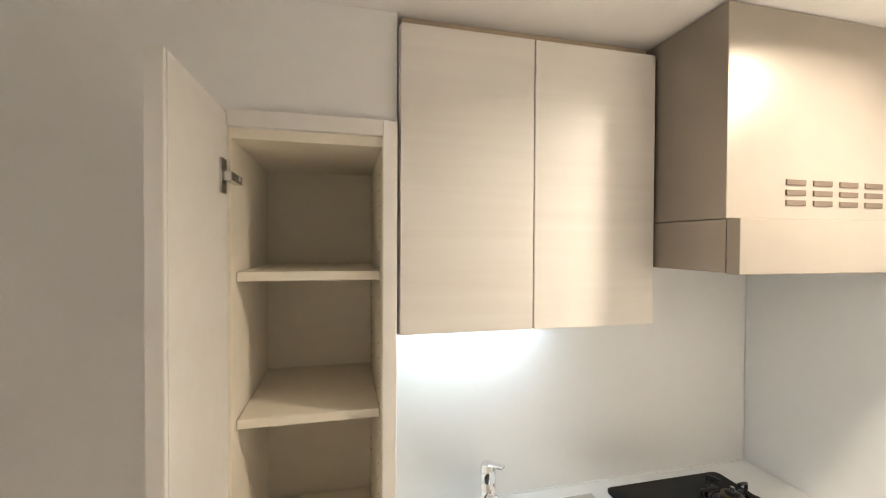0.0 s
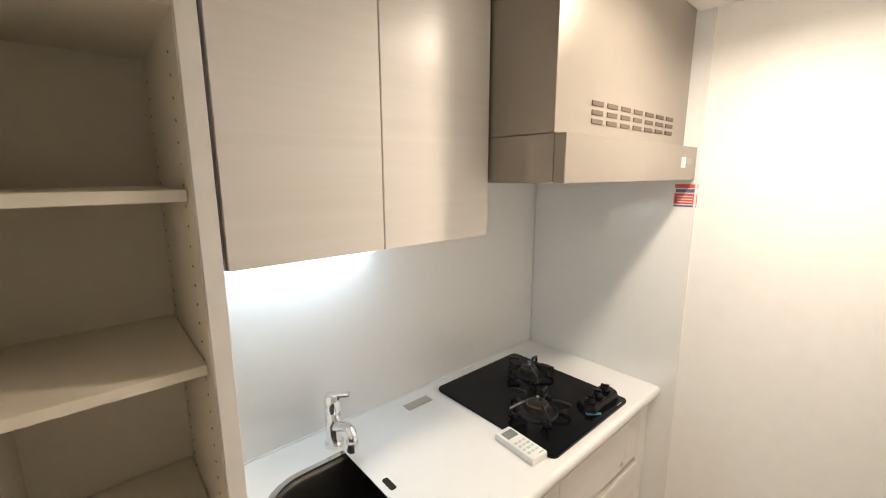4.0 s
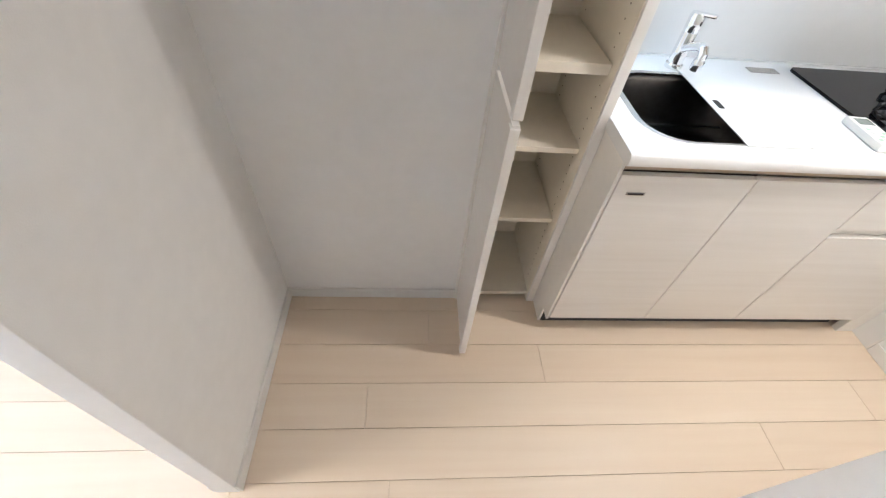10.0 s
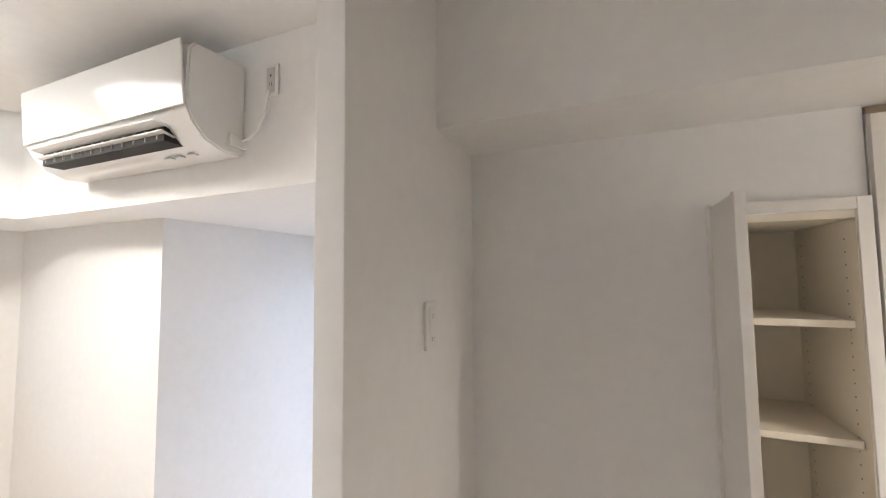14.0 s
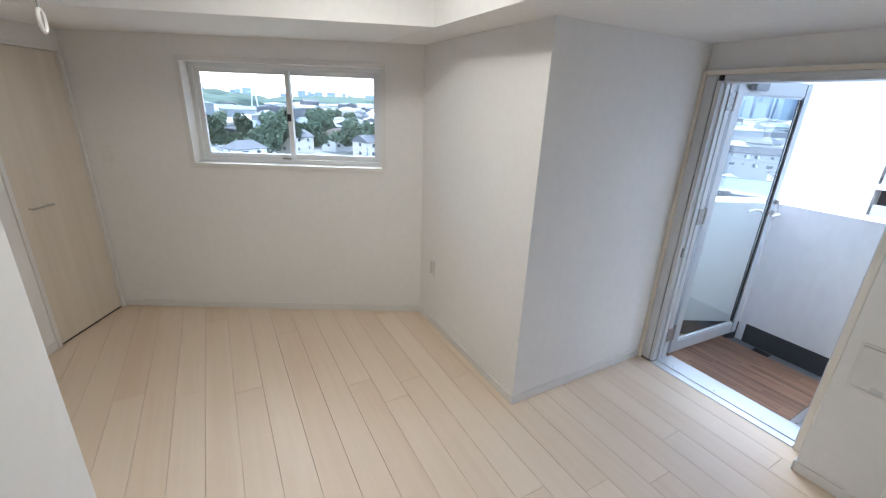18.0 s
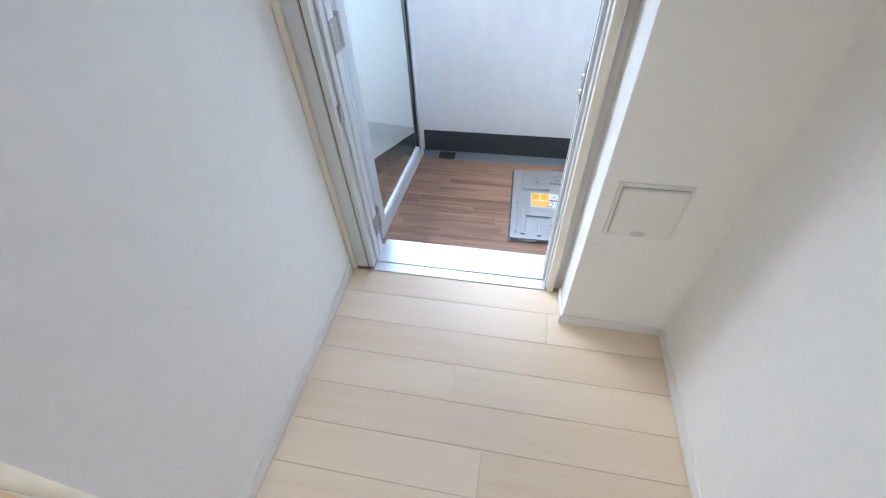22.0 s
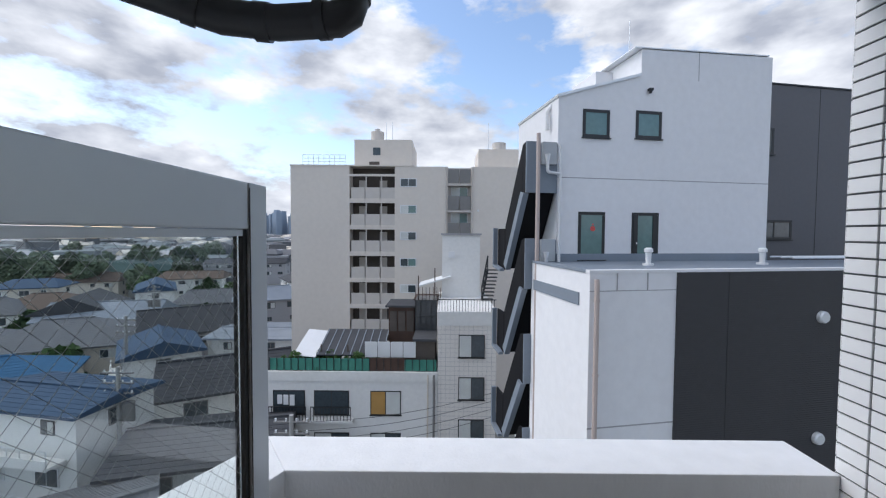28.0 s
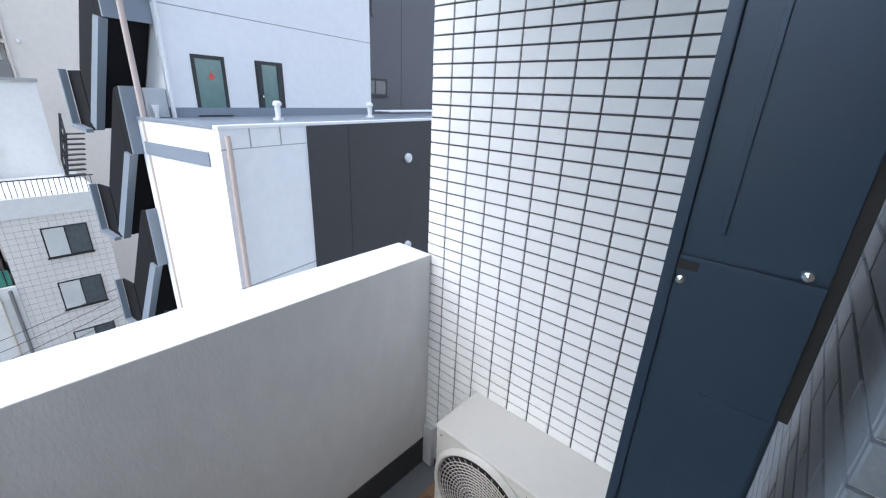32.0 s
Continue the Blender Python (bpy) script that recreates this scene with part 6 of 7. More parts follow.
for k in range(6):
    z = 2.90 - 2.62 * k
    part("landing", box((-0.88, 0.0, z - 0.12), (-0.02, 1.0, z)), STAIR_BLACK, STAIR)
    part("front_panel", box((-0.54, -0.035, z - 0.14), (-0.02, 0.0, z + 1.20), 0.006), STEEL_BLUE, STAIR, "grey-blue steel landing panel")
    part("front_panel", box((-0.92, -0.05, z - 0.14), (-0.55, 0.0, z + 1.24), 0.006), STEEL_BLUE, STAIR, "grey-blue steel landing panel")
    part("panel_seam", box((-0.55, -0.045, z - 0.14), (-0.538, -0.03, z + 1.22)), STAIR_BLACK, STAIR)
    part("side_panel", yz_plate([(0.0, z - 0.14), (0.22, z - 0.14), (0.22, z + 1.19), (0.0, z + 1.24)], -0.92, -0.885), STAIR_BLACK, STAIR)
    part("meter_box", box((-0.50, -0.14, z + 0.62), (-0.09, -0.037, z + 1.22), 0.008), METER_PALE, STAIR, "pale steel meter box")
    pb = part("white_elbow_pipe", tube([(-0.38, -0.20, z + 0.80), (-0.38, -0.20, z + 0.45), (-0.34, -0.20, z + 0.40), (0.02, -0.12, z + 0.38)], 0.042, 10), SHEET_WHITE, STAIR, "white elbow pipe")
    part("pipe_funnel", cyl(0.05, 0.16, pose(-0.38, -0.20, z + 0.72), 12, 0.075), SHEET_WHITE, pb)
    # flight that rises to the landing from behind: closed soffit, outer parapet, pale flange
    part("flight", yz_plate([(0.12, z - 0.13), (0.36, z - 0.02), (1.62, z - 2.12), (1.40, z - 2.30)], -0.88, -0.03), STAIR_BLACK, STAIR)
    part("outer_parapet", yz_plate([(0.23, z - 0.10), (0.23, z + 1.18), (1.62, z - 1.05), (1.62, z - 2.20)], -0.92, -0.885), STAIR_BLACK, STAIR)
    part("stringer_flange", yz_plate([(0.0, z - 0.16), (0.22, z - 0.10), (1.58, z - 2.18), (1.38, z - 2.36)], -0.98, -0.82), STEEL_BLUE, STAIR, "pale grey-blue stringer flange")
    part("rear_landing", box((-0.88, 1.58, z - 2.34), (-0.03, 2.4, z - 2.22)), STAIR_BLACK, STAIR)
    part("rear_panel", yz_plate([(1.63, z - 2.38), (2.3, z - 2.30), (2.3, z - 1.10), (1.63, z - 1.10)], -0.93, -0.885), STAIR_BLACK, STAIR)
    part("rear_flange", yz_plate([(1.58, z - 2.42), (2.33, z - 2.34), (2.33, z - 1.08), (2.25, z - 1.08), (2.25, z - 2.26), (1.58, z - 2.34)], -0.96, -1.10), STEEL_BLUE, STAIR)
    part("wall_light", box((0.005, -0.06, z - 0.95), (0.12, -0.002, z - 0.72), 0.006), SHEET_WHITE, STAIR)
part("riser_pipe", tube([(-0.68, -0.28, 4.30), (-0.68, -0.28, -17.0)], 0.055, 10), PIPE_PINK, STAIR, "pinkish riser pipe")
part("riser_pipe", tube([(0.02, -0.12, 4.05), (0.02, -0.12, -17.0)], 0.045, 10), SHEET_WHITE, STAIR, "white riser pipe")
part("roof_pipe", tube([(-0.10, 0.5, 4.6), (-0.10, 0.5, 5.1), (0.02, 0.5, 5.3)], 0.06, 10), SHEET_WHITE, STAIR)

# mansion block behind
MZ = 43.7
MAN = thing("mansion_block", (0, 0, 0), "beige multi-storey apartment block with open galleries", "building")
part("wall", box((-17.75, MZ, -17.1), (-11.67, MZ + 14, 8.58)), BEIGE_WALL, MAN)
# gallery back wall darkened in colour to stand for the recess's shade
part("wall", box((-11.669, MZ + 1.6, -17.1), (-7.001, MZ + 14, 8.58)), RECESS, MAN, "gallery back wall, its shade put into the colour")
part("wall", box((-7.0, MZ, -17.1), (-1.55, MZ + 14, 8.58)), BEIGE_WALL, MAN)
# set-back wall in the darker beige, shade put into its colour
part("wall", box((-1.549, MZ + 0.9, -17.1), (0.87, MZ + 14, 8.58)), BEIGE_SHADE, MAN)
part("wall", box((0.871, MZ, -17.1), (8.0, MZ + 14, 8.58)), BEIGE_WALL, MAN)
part("roof_edge", box((-17.8, MZ - 0.05, 8.581), (-5.0, MZ + 14, 8.72)), BEIGE_WALL, MAN)
part("penthouse", box((-11.6, MZ + 2, 8.72), (-5.4, MZ + 9, 11.75)), BEIGE_WALL, MAN)
part("penthouse", box((1.9, MZ + 4, 8.58), (6.4, MZ + 10, 11.2)), BEIGE_WALL, MAN)
part("penthouse_window", box((-9.6, MZ + 1.98, 10.1), (-8.8, MZ + 2.01, 10.9)), GLASS_DARK, MAN)
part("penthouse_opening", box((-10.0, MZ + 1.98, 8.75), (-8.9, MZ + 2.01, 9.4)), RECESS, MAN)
tank = part("water_tank", cyl(0.75, 1.5, pose(-9.6, MZ + 5, 11.75), 24), BEIGE_SHADE, MAN, "round roof water tank")
part("tank_lid", cyl(0.3, 0.35, pose(-9.6, MZ + 5, 13.25), 16), BEIGE_SHADE, tank)
part("water_tank", cyl(0.8, 1.3, pose(4.6, MZ + 7, 11.2), 24), BEIGE_SHADE, MAN, "round roof water tank")
for x in (-8.6, -7.9, 3.1):
    part("antenna", cyl(0.03, 3.2, pose(x, MZ + 5, 11.2), 6), ALU, MAN)
for k in range(8):
    z = 7.27 - 2.74 * k
    part("gallery_slab", box((-11.669, MZ, z - 2.24), (-7.001, MZ + 1.6, z - 1.98)), BEIGE_WALL, MAN)
    part("gallery_head", box((-11.669, MZ, z + 0.30), (-7.001, MZ + 0.25, z + 0.52)), BEIGE_WALL, MAN)
    for j in range(3):
        x = -11.5 + 1.56 * j
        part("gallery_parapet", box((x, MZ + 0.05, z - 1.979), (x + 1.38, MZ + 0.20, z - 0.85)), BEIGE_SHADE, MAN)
    for x in (-9.97, -8.4):
        part("gallery_post", box((x - 0.05, MZ + 0.06, z - 1.978), (x + 0.05, MZ + 0.18, z + 0.299)), BEIGE_SHADE, MAN)
    for j in range(2):
        part("gallery_door", box((-11.0 + 2.2 * j, MZ + 1.56, z - 1.95), (-10.2 + 2.2 * j, MZ + 1.605, z + 0.05)), BEIGE_SHADE, MAN)
    w = part("window", box((-6.45, MZ - 0.03, z - 0.78), (-4.75, MZ + 0.02, z + 0.10)), SHEET_WHITE, MAN, "small white-framed window")
    part("pane", box((-6.37, MZ - 0.045, z - 0.70), (-5.64, MZ - 0.029, z + 0.02)), CURTAIN if k % 3 else GLASS_DARK, w)
    part("pane", box((-5.58, MZ - 0.045, z - 0.70), (-4.83, MZ - 0.029, z + 0.02)), GLASS_GREEN if k % 2 else GLASS_DARK, w)
    for j in range(2):
        part("balcony_panel", box((-1.5 + 1.19 * j, MZ - 0.05, z - 0.35), (-0.37 + 1.19 * j, MZ + 0.02, z + 1.05)), GREY_RAIL, MAN)
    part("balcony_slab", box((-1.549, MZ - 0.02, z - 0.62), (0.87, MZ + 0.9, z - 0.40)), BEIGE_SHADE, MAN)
    bw = part("balcony_window", box((-1.2, MZ + 0.86, z - 1.75), (0.6, MZ + 0.905, z - 0.65)), SHEET_WHITE, MAN)
    part("pane", box((-1.1, MZ + 0.85, z - 1.7), (-0.34, MZ + 0.861, z - 0.72)), CURTAIN, bw)
    part("pane", box((-0.28, MZ + 0.85, z - 1.7), (0.5, MZ + 0.861, z - 0.72)), GLASS_GREEN, bw)
for x in (-1.75, 0.98):
    part("drain_pipe", cyl(0.06, 24, pose(x, MZ - 0.08, -15.5), 8), BEIGE_SHADE, MAN)
for i in range(9):
    part("roof_railing_post", cyl(0.03, 1.1, pose(-16.6 + 0.55 * i, MZ + 0.4, 8.72), 6), ALU, MAN)
for z in (9.1, 9.45, 9.8):
    part("roof_railing_bar", cyl(0.025, 4.5, pose(-16.65, MZ + 0.4, z, 0, 90, 0), 6), ALU, MAN)
part("wall_lamp", cyl(0.1, 0.2, pose(1.6, MZ - 0.1, 4.0), 12), SHEET_WHITE, MAN)

# tiled low-rise with roof garden, in front of the mansion
LOWRISE = thing("tiled_lowrise", (0, 0, 0), "white-tiled low-rise with cluttered roof garden", "building")
LY = 28.0


def sliding_window(parent, x0, x1, z0, z1, y, frame=FRAME_BLACK, left=CURTAIN, right=GLASS_DARK):
    w = part("window", box((x0, y - 0.04, z0), (x1, y + 0.02, z1)), frame, parent, "sliding window")
    m = (x0 + x1) / 2
    part("pane", box((x0 + 0.06, y - 0.05, z0 + 0.06), (m - 0.03, y - 0.039, z1 - 0.06)), left, w)
    part("pane", box((m + 0.03, y - 0.05, z0 + 0.06), (x1 - 0.06, y - 0.039, z1 - 0.06)), right, w)
    part("sill", box((x0 - 0.05, y - 0.09, z0 - 0.05), (x1 + 0.05, y - 0.001, z0 - 0.001)), frame, w)
    return w


rw = part("wall", box((-2.2, LY, -17.1), (1.6, LY + 9, -4.25)), TILED_WHITE, LOWRISE, "white tiled wall")
part("parapet", box((-2.25, LY - 0.05, -4.249), (1.65, LY + 9, -3.35)), HOUSE_WHITE, LOWRISE)
tl = bmesh.new()
for k in range(40):
    add_box(tl, (-2.2, LY - 0.006, -4.55 - 0.30 * k), (1.6, LY + 0.001, -4.535 - 0.30 * k))
for k in range(13):
    add_box(tl, (-2.0 + 0.30 * k, LY - 0.005, -17.0), (-1.988 + 0.30 * k, LY + 0.001, -4.26))
tj = part("tile_joints", tl, HOUSE_GREY, rw)
tj["kind"] = "stuff"
for k in range(4):
    sliding_window(LOWRISE, -0.85, 0.85, -6.35 - 2.8 * k, -4.85 - 2.8 * k, LY)
part("wall", box((-13.5, LY, -17.1), (-2.21, LY + 9, -7.95)), HOUSE_WHITE, LOWRISE, "white wall")
part("parapet", box((-13.5, LY - 0.08, -7.949), (-2.21, LY + 0.12, -7.35)), HOUSE_WHITE, LOWRISE)
for x0, x1 in ((-13.0, -10.9), (-10.3, -8.0), (-6.6, -4.6)):
    sliding_window(LOWRISE, x0, x1, -10.2, -8.6, LY, FRAME_BLACK, GLASS_DARK if x0 < -9 else CURTAIN_OCHRE, GLASS_DARK if x0 < -9 else CURTAIN)
    sliding_window(LOWRISE, x0, x1, -13.0, -11.4, LY, FRAME_BLACK, CURTAIN, GLASS_DARK)
for x0, x1 in ((-13.1, -10.7), (-10.4, -7.8)):
    for k in range(13):
        x = x0 + (x1 - x0) * k / 12
        part("rail_bar", box((x - 0.02, LY - 0.50, -10.4), (x + 0.02, LY - 0.47, -9.55)), FRAME_BLACK, LOWRISE)
    part("rail_top", box((x0, LY - 0.51, -9.55), (x1, LY - 0.46, -9.49)), FRAME_BLACK, LOWRISE)
    part("balcony_slab", box((x0 - 0.1, LY - 0.55, -10.55), (x1 + 0.1, LY, -10.4)), HOUSE_WHITE, LOWRISE)
part("drain_pipe", cyl(0.07, 9.5, pose(-2.45, LY - 0.1, -17.0), 8), GREY_RAIL, LOWRISE)
part("drain_pipe", cyl(0.05, 9.5, pose(-2.85, LY - 0.1, -17.0), 8), HOUSE_CREAM, LOWRISE)
part("netting", box((-13.3, LY + 0.2, -7.349), (-6.7, LY + 0.24, -6.55)), NET_GREEN, LOWRISE, "green netting on the roof railing")
part("netting", box((-4.4, LY + 0.2, -7.349), (-2.3, LY + 0.24, -6.6)), NET_GREEN, LOWRISE, "green netting on the roof railing")
part("brown_fence", box((-6.69, LY + 0.2, -7.349), (-4.41, LY + 0.26, -6.5)), BROWN_SHED, LOWRISE)
for i in range(24):
    part("railing_post", box((-13.3 + 0.47 * i, LY + 0.15, -7.349), (-13.26 + 0.47 * i, LY + 0.19, -6.45)), FRAME_BLACK, LOWRISE)
part("roof_deck", box((-13.5, LY + 0.3, -7.948), (-2.21, LY + 9, -7.7)), CONCRETE, LOWRISE)
for k in range(4):
    part("white_sheet", box((-7.1 + 0.86 * k, LY + 0.7, -6.6), (-6.28 + 0.86 * k, LY + 0.74, -5.55)), SHEET_WHITE, LOWRISE, "white corrugated sheet")
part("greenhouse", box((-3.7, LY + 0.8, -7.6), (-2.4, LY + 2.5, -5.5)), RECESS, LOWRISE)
part("shed_roof", box((-3.9, LY + 0.5, -5.45), (-2.3, LY + 3.5, -5.3), 0, pose(0, 0, 0)), ROOF_SLATE, LOWRISE)
part("roof_shed", box((-5.9, LY + 3.5, -7.69), (-4.0, LY + 6.0, -3.7)), BROWN_SHED, LOWRISE, "dark brown roof shed")
part("shed_roof", box((-6.1, LY + 3.2, -3.69), (-3.8, LY + 6.2, -3.55)), ROOF_SLATE, LOWRISE)
for k in range(3):
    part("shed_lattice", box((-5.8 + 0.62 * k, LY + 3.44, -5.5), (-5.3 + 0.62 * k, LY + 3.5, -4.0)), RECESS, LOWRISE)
lean = part("lean_to_roof", box((-2.25, -1.6, -0.05), (2.25, 1.6, 0.05), 0, pose(-8.15, LY + 2.3, -6.0, 19, 0, 0)), ROOF_SLATE, LOWRISE, "grey corrugated lean-to roof")
for k in range(9):
    part("roof_rib", box((-2.2 + 0.55 * k, -1.58, 0.051), (-2.14 + 0.55 * k, 1.58, 0.085), 0, pose(-8.15, LY + 2.3, -6.0, 19, 0, 0)), ROOF_PALE, lean)
part("lean_to_sheet", box((-0.75, -1.6, -0.03), (0.75, 1.6, 0.03), 0, pose(-11.15, LY + 2.2, -6.05, 19, 5, 0)), SHEET_WHITE, LOWRISE, "white corrugated roof sheet")
part("glazed_shed", box((-3.9, LY + 3.0, -7.69), (-2.35, LY + 5.2, -3.1)), SHED_GLASS, LOWRISE, "dark glazed roof shed")
for k in range(5):
    part("shed_bar", box((-3.92 + 0.385 * k, LY + 2.96, -7.6), (-3.87 + 0.385 * k, LY + 3.0, -3.08)), FRAME_BLACK, LOWRISE)
for z in (-3.1, -4.3, -5.4):
    part("shed_bar", box((-3.92, LY + 2.95, z - 0.05), (-2.33, LY + 2.999, z)), FRAME_BLACK, LOWRISE)
for k, x in enumerate((-12.4, -12.0, -11.6)):
    part("laundry", box((x - 0.16, LY - 0.42, -9.35 - 0.05 * k), (x + 0.16, LY - 0.38, -8.75), 0.01), SHEET_WHITE, LOWRISE, "white laundry on the balcony")
for x in (-10.2, -8.4, -6.2):
    part("post", box((x, LY + 1.1, -7.7), (x + 0.08, LY + 1.2, -5.86)), RECESS, LOWRISE)
part("stair_tower", box((-2.0, LY + 6, -3.4), (1.0, LY + 9, 1.6)), HOUSE_WHITE, LOWRISE, "white stair tower")
part("stair_tower_roof", box((-2.1, LY + 5.9, 1.6), (1.1, LY + 9, 1.75)), HOUSE_GREY, LOWRISE)
part("wall_box", box((-1.5, LY + 5.85, -0.2), (-1.0, LY + 6.0, 0.3)), SHEET_WHITE, LOWRISE)
part("awning", box((-4.2, LY + 5.5, -0.05), (-1.6, LY + 8, 0.05), 0, pose(0.2, 0, -1.2, 0, -17, 0)), SHEET_WHITE, LOWRISE, "white slanted awning")
for x, z in ((-3.9, -1.6), (-2.6, -1.0)):
    part("awning_post", box((x, LY + 5.6, -4.5), (x + 0.08, LY + 5.7, z)), BROWN_SHED, LOWRISE)
part("terrace_floor", box((-4.2, LY + 5.5, -3.6), (-2.01, LY + 8, -3.4)), BROWN_SHED, LOWRISE)
for i in range(8):
    part("terrace_baluster", box((-4.1 + 0.28 * i, LY + 5.45, -3.4), (-4.06 + 0.28 * i, LY + 5.49, -2.5)), BROWN_SHED, LOWRISE)
for i in range(20):
    part("roof_railing_post", box((-2.15 + 0.19 * i, LY + 0.1, -3.349), (-2.12 + 0.19 * i, LY + 0.13, -2.6)), FRAME_BLACK, LOWRISE)
part("roof_railing_top", box((-2.2, LY + 0.09, -2.6), (1.6, LY + 0.14, -2.55)), FRAME_BLACK, LOWRISE)
for y in (LY + 4.48, LY + 5.0):
    part("stair_stringer", tube([(1.05, y, -3.45), (1.50, y, -0.95)], 0.05, 6), FRAME_BLACK, LOWRISE)
    part("stair_rail", tube([(1.05, y, -2.45), (1.50, y, 0.05)], 0.03, 6), FRAME_BLACK, LOWRISE)
    for i in range(4):
        part("stair_rail_post", tube([(1.06 + 0.14 * i, y, -3.35 + 0.78 * i), (1.06 + 0.14 * i, y, -2.40 + 0.78 * i)], 0.025, 6), FRAME_BLACK, LOWRISE)
for i in range(9):
    part("stair_tread", box((1.0 + 0.05 * i, LY + 4.5, -3.3 + 0.28 * i), (1.9 + 0.05 * i, LY + 5.0, -3.24 + 0.28 * i)), FRAME_BLACK, LOWRISE)


# houses
class Soup:
    """Many small solids in one mesh."""

    def __init__(self):
        self.v, self.f = [], []

    def hull(self, m, pts, faces):
        o = len(self.v)
        self.v += [tuple(m @ Vector(p)) for p in pts]
        self.f += [tuple(o + i for i in f) for f in faces]

    def box(self, m, lo, hi):
        (a, b, c), (d, e, f) = lo, hi
        self.hull(m, [(a, b, c), (d, b, c), (d, e, c), (a, e, c), (a, b, f), (d, b, f), (d, e, f), (a, e, f)], [(0, 3, 2, 1), (4, 5, 6, 7), (0, 1, 5, 4), (1, 2, 6, 5), (2, 3, 7, 6), (3, 0, 4, 7)])

    def roof(self, m, w, d, z, h, hip):
        a = w - hip
        self.hull(m, [(-w, -d, z), (w, -d, z), (w, d, z), (-w, d, z), (-a, 0, z + h), (a, 0, z + h), (-w, -d, z - 0.18), (w, -d, z - 0.18), (w, d, z - 0.18), (-w, d, z - 0.18)], [(0, 1, 5, 4), (1, 2, 5), (2, 3, 4, 5), (3, 0, 4), (6, 7, 1, 0), (7, 8, 2, 1), (8, 9, 3, 2), (9, 6, 0, 3), (9, 8, 7, 6)])

    def done(self, name, material, parent=None, label="", category="", kind=""):
        me = bpy.data.meshes.new(name)
        me.from_pydata(self.v, [], self.f)
        me.materials.append(material)
        ob = new(name, me)
        if parent is not None:
            ob.parent = parent
        else:
            tagged(ob, label, category, kind=kind)
        return ob


HOUSE_RNG = random.Random(11)


def house(x, y, turn, w, d, eave, rise, hip, roof_mat, wall_mat, label, balcony=False, ribs=True, base=GROUND_Z):
    """A dwelling of half-width w and half-depth d with its eaves at eave; local -y looks to the balcony."""
    h = thing("house", (x, y, base), label, "house", "houses of the town", rz=turn)
    e = eave - base
    I = Matrix.Identity(4)
    s = Soup()
    s.box(I, (-w + 0.45, -d + 0.45, 0), (w - 0.45, d - 0.45, e))
    if hip < 0.1:
        s.hull(I, [(-w + 0.45, -d + 0.45, e), (-w + 0.45, d - 0.45, e), (-w + 0.45, 0, e + rise * 0.9), (w - 0.45, -d + 0.45, e), (w - 0.45, d - 0.45, e), (w - 0.45, 0, e + rise * 0.9)], [(0, 2, 1), (3, 4, 5)])
    s.done("wall", wall_mat, h)
    s = Soup()
    s.roof(I, w, d, e + 0.1, rise, hip)
    r = s.done("roof", roof_mat, h)
    if ribs:
        s = Soup()
        n = int(2 * w / 0.45)
        slope = math.hypot(d, rise)
        ang = math.degrees(math.atan2(rise, d))
        for k in range(1, int(slope / 0.4)):
            t = k * 0.4 / slope
            half = w - hip * t - 0.05
            for q in (-1, 1):
                s.box(Matrix.Translation((0, q * d * (1 - t), e + 0.1 + rise * t)) @ Matrix.Rotation(radians(-q * ang), 4, "X"), (-half, -0.05, -0.02), (half, 0.05, 0.022))
        rb_ = s.done("roof_courses", roof_mat, r)
        rb_["kind"] = "stuff"
        part("ridge_cap", box((-(w - hip), -0.14, e + rise + 0.06), (w - hip, 0.14, e + rise + 0.2), 0.03), roof_mat, r)
    floors = max(1, int(e / 2.8))
    for fl in range(floors):
        z0 = e - 2.6 * (fl + 1) + 1.0
        for q in (-1, 1):
            n = max(1, int(w / 1.7))
            for i in range(n):
                cx = (i + 0.5) / n * 2 * (w - 0.6) - (w - 0.6) + HOUSE_RNG.uniform(-0.3, 0.3)
                ww, hh = HOUSE_RNG.choice(((0.8, 1.1), (0.45, 0.8), (0.85, 1.0)))
                win = part("window", box((cx - ww, q * (d - 0.45) - 0.06, z0 + 1.2 - hh), (cx + ww, q * (d - 0.45) + 0.06, z0 + 1.2)), HOUSE_RNG.choice((SHEET_WHITE, FRAME_BLACK, GREY_RAIL)), h)
                part("pane", box((cx - ww + 0.07, q * (d - 0.45) - 0.075, z0 + 1.27 - hh), (cx - 0.03, q * (d - 0.45) + 0.075, z0 + 1.13)), GLASS_DARK, win)
                part("pane", box((cx + 0.03, q * (d - 0.45) - 0.075, z0 + 1.27 - hh), (cx + ww - 0.07, q * (d - 0.45) + 0.075, z0 + 1.13)), HOUSE_RNG.choice((CURTAIN, GLASS_DARK)), win)
            win = part("window", box((q * (w - 0.45) - 0.06, -0.6, z0 + 0.2), (q * (w - 0.45) + 0.06, 0.6, z0 + 1.2)), GREY_RAIL, h)
            part("pane", box((q * (w - 0.45) - 0.075, -0.52, z0 + 0.28), (q * (w - 0.45) + 0.075, 0.52, z0 + 1.12)), GLASS_DARK, win)
        if balcony and fl < 2:
            bz = e - 2.6 * (fl + 1)
            b = part("balcony", box((-w * 0.75, -d - 0.55, bz), (w * 0.75, -d + 0.45, bz + 0.15)), wall_mat, h)
            part("balustrade", box((-w * 0.75, -d - 0.55, bz + 0.151), (w * 0.75, -d - 0.48, bz + 0.55)), wall_mat, b)
            part("handrail", box((-w * 0.75, -d - 0.54, bz + 1.0), (w * 0.75, -d - 0.49, bz + 1.06)), ALU, b)
            for i in range(9):
                xx = -w * 0.75 + w * 1.5 * i / 8
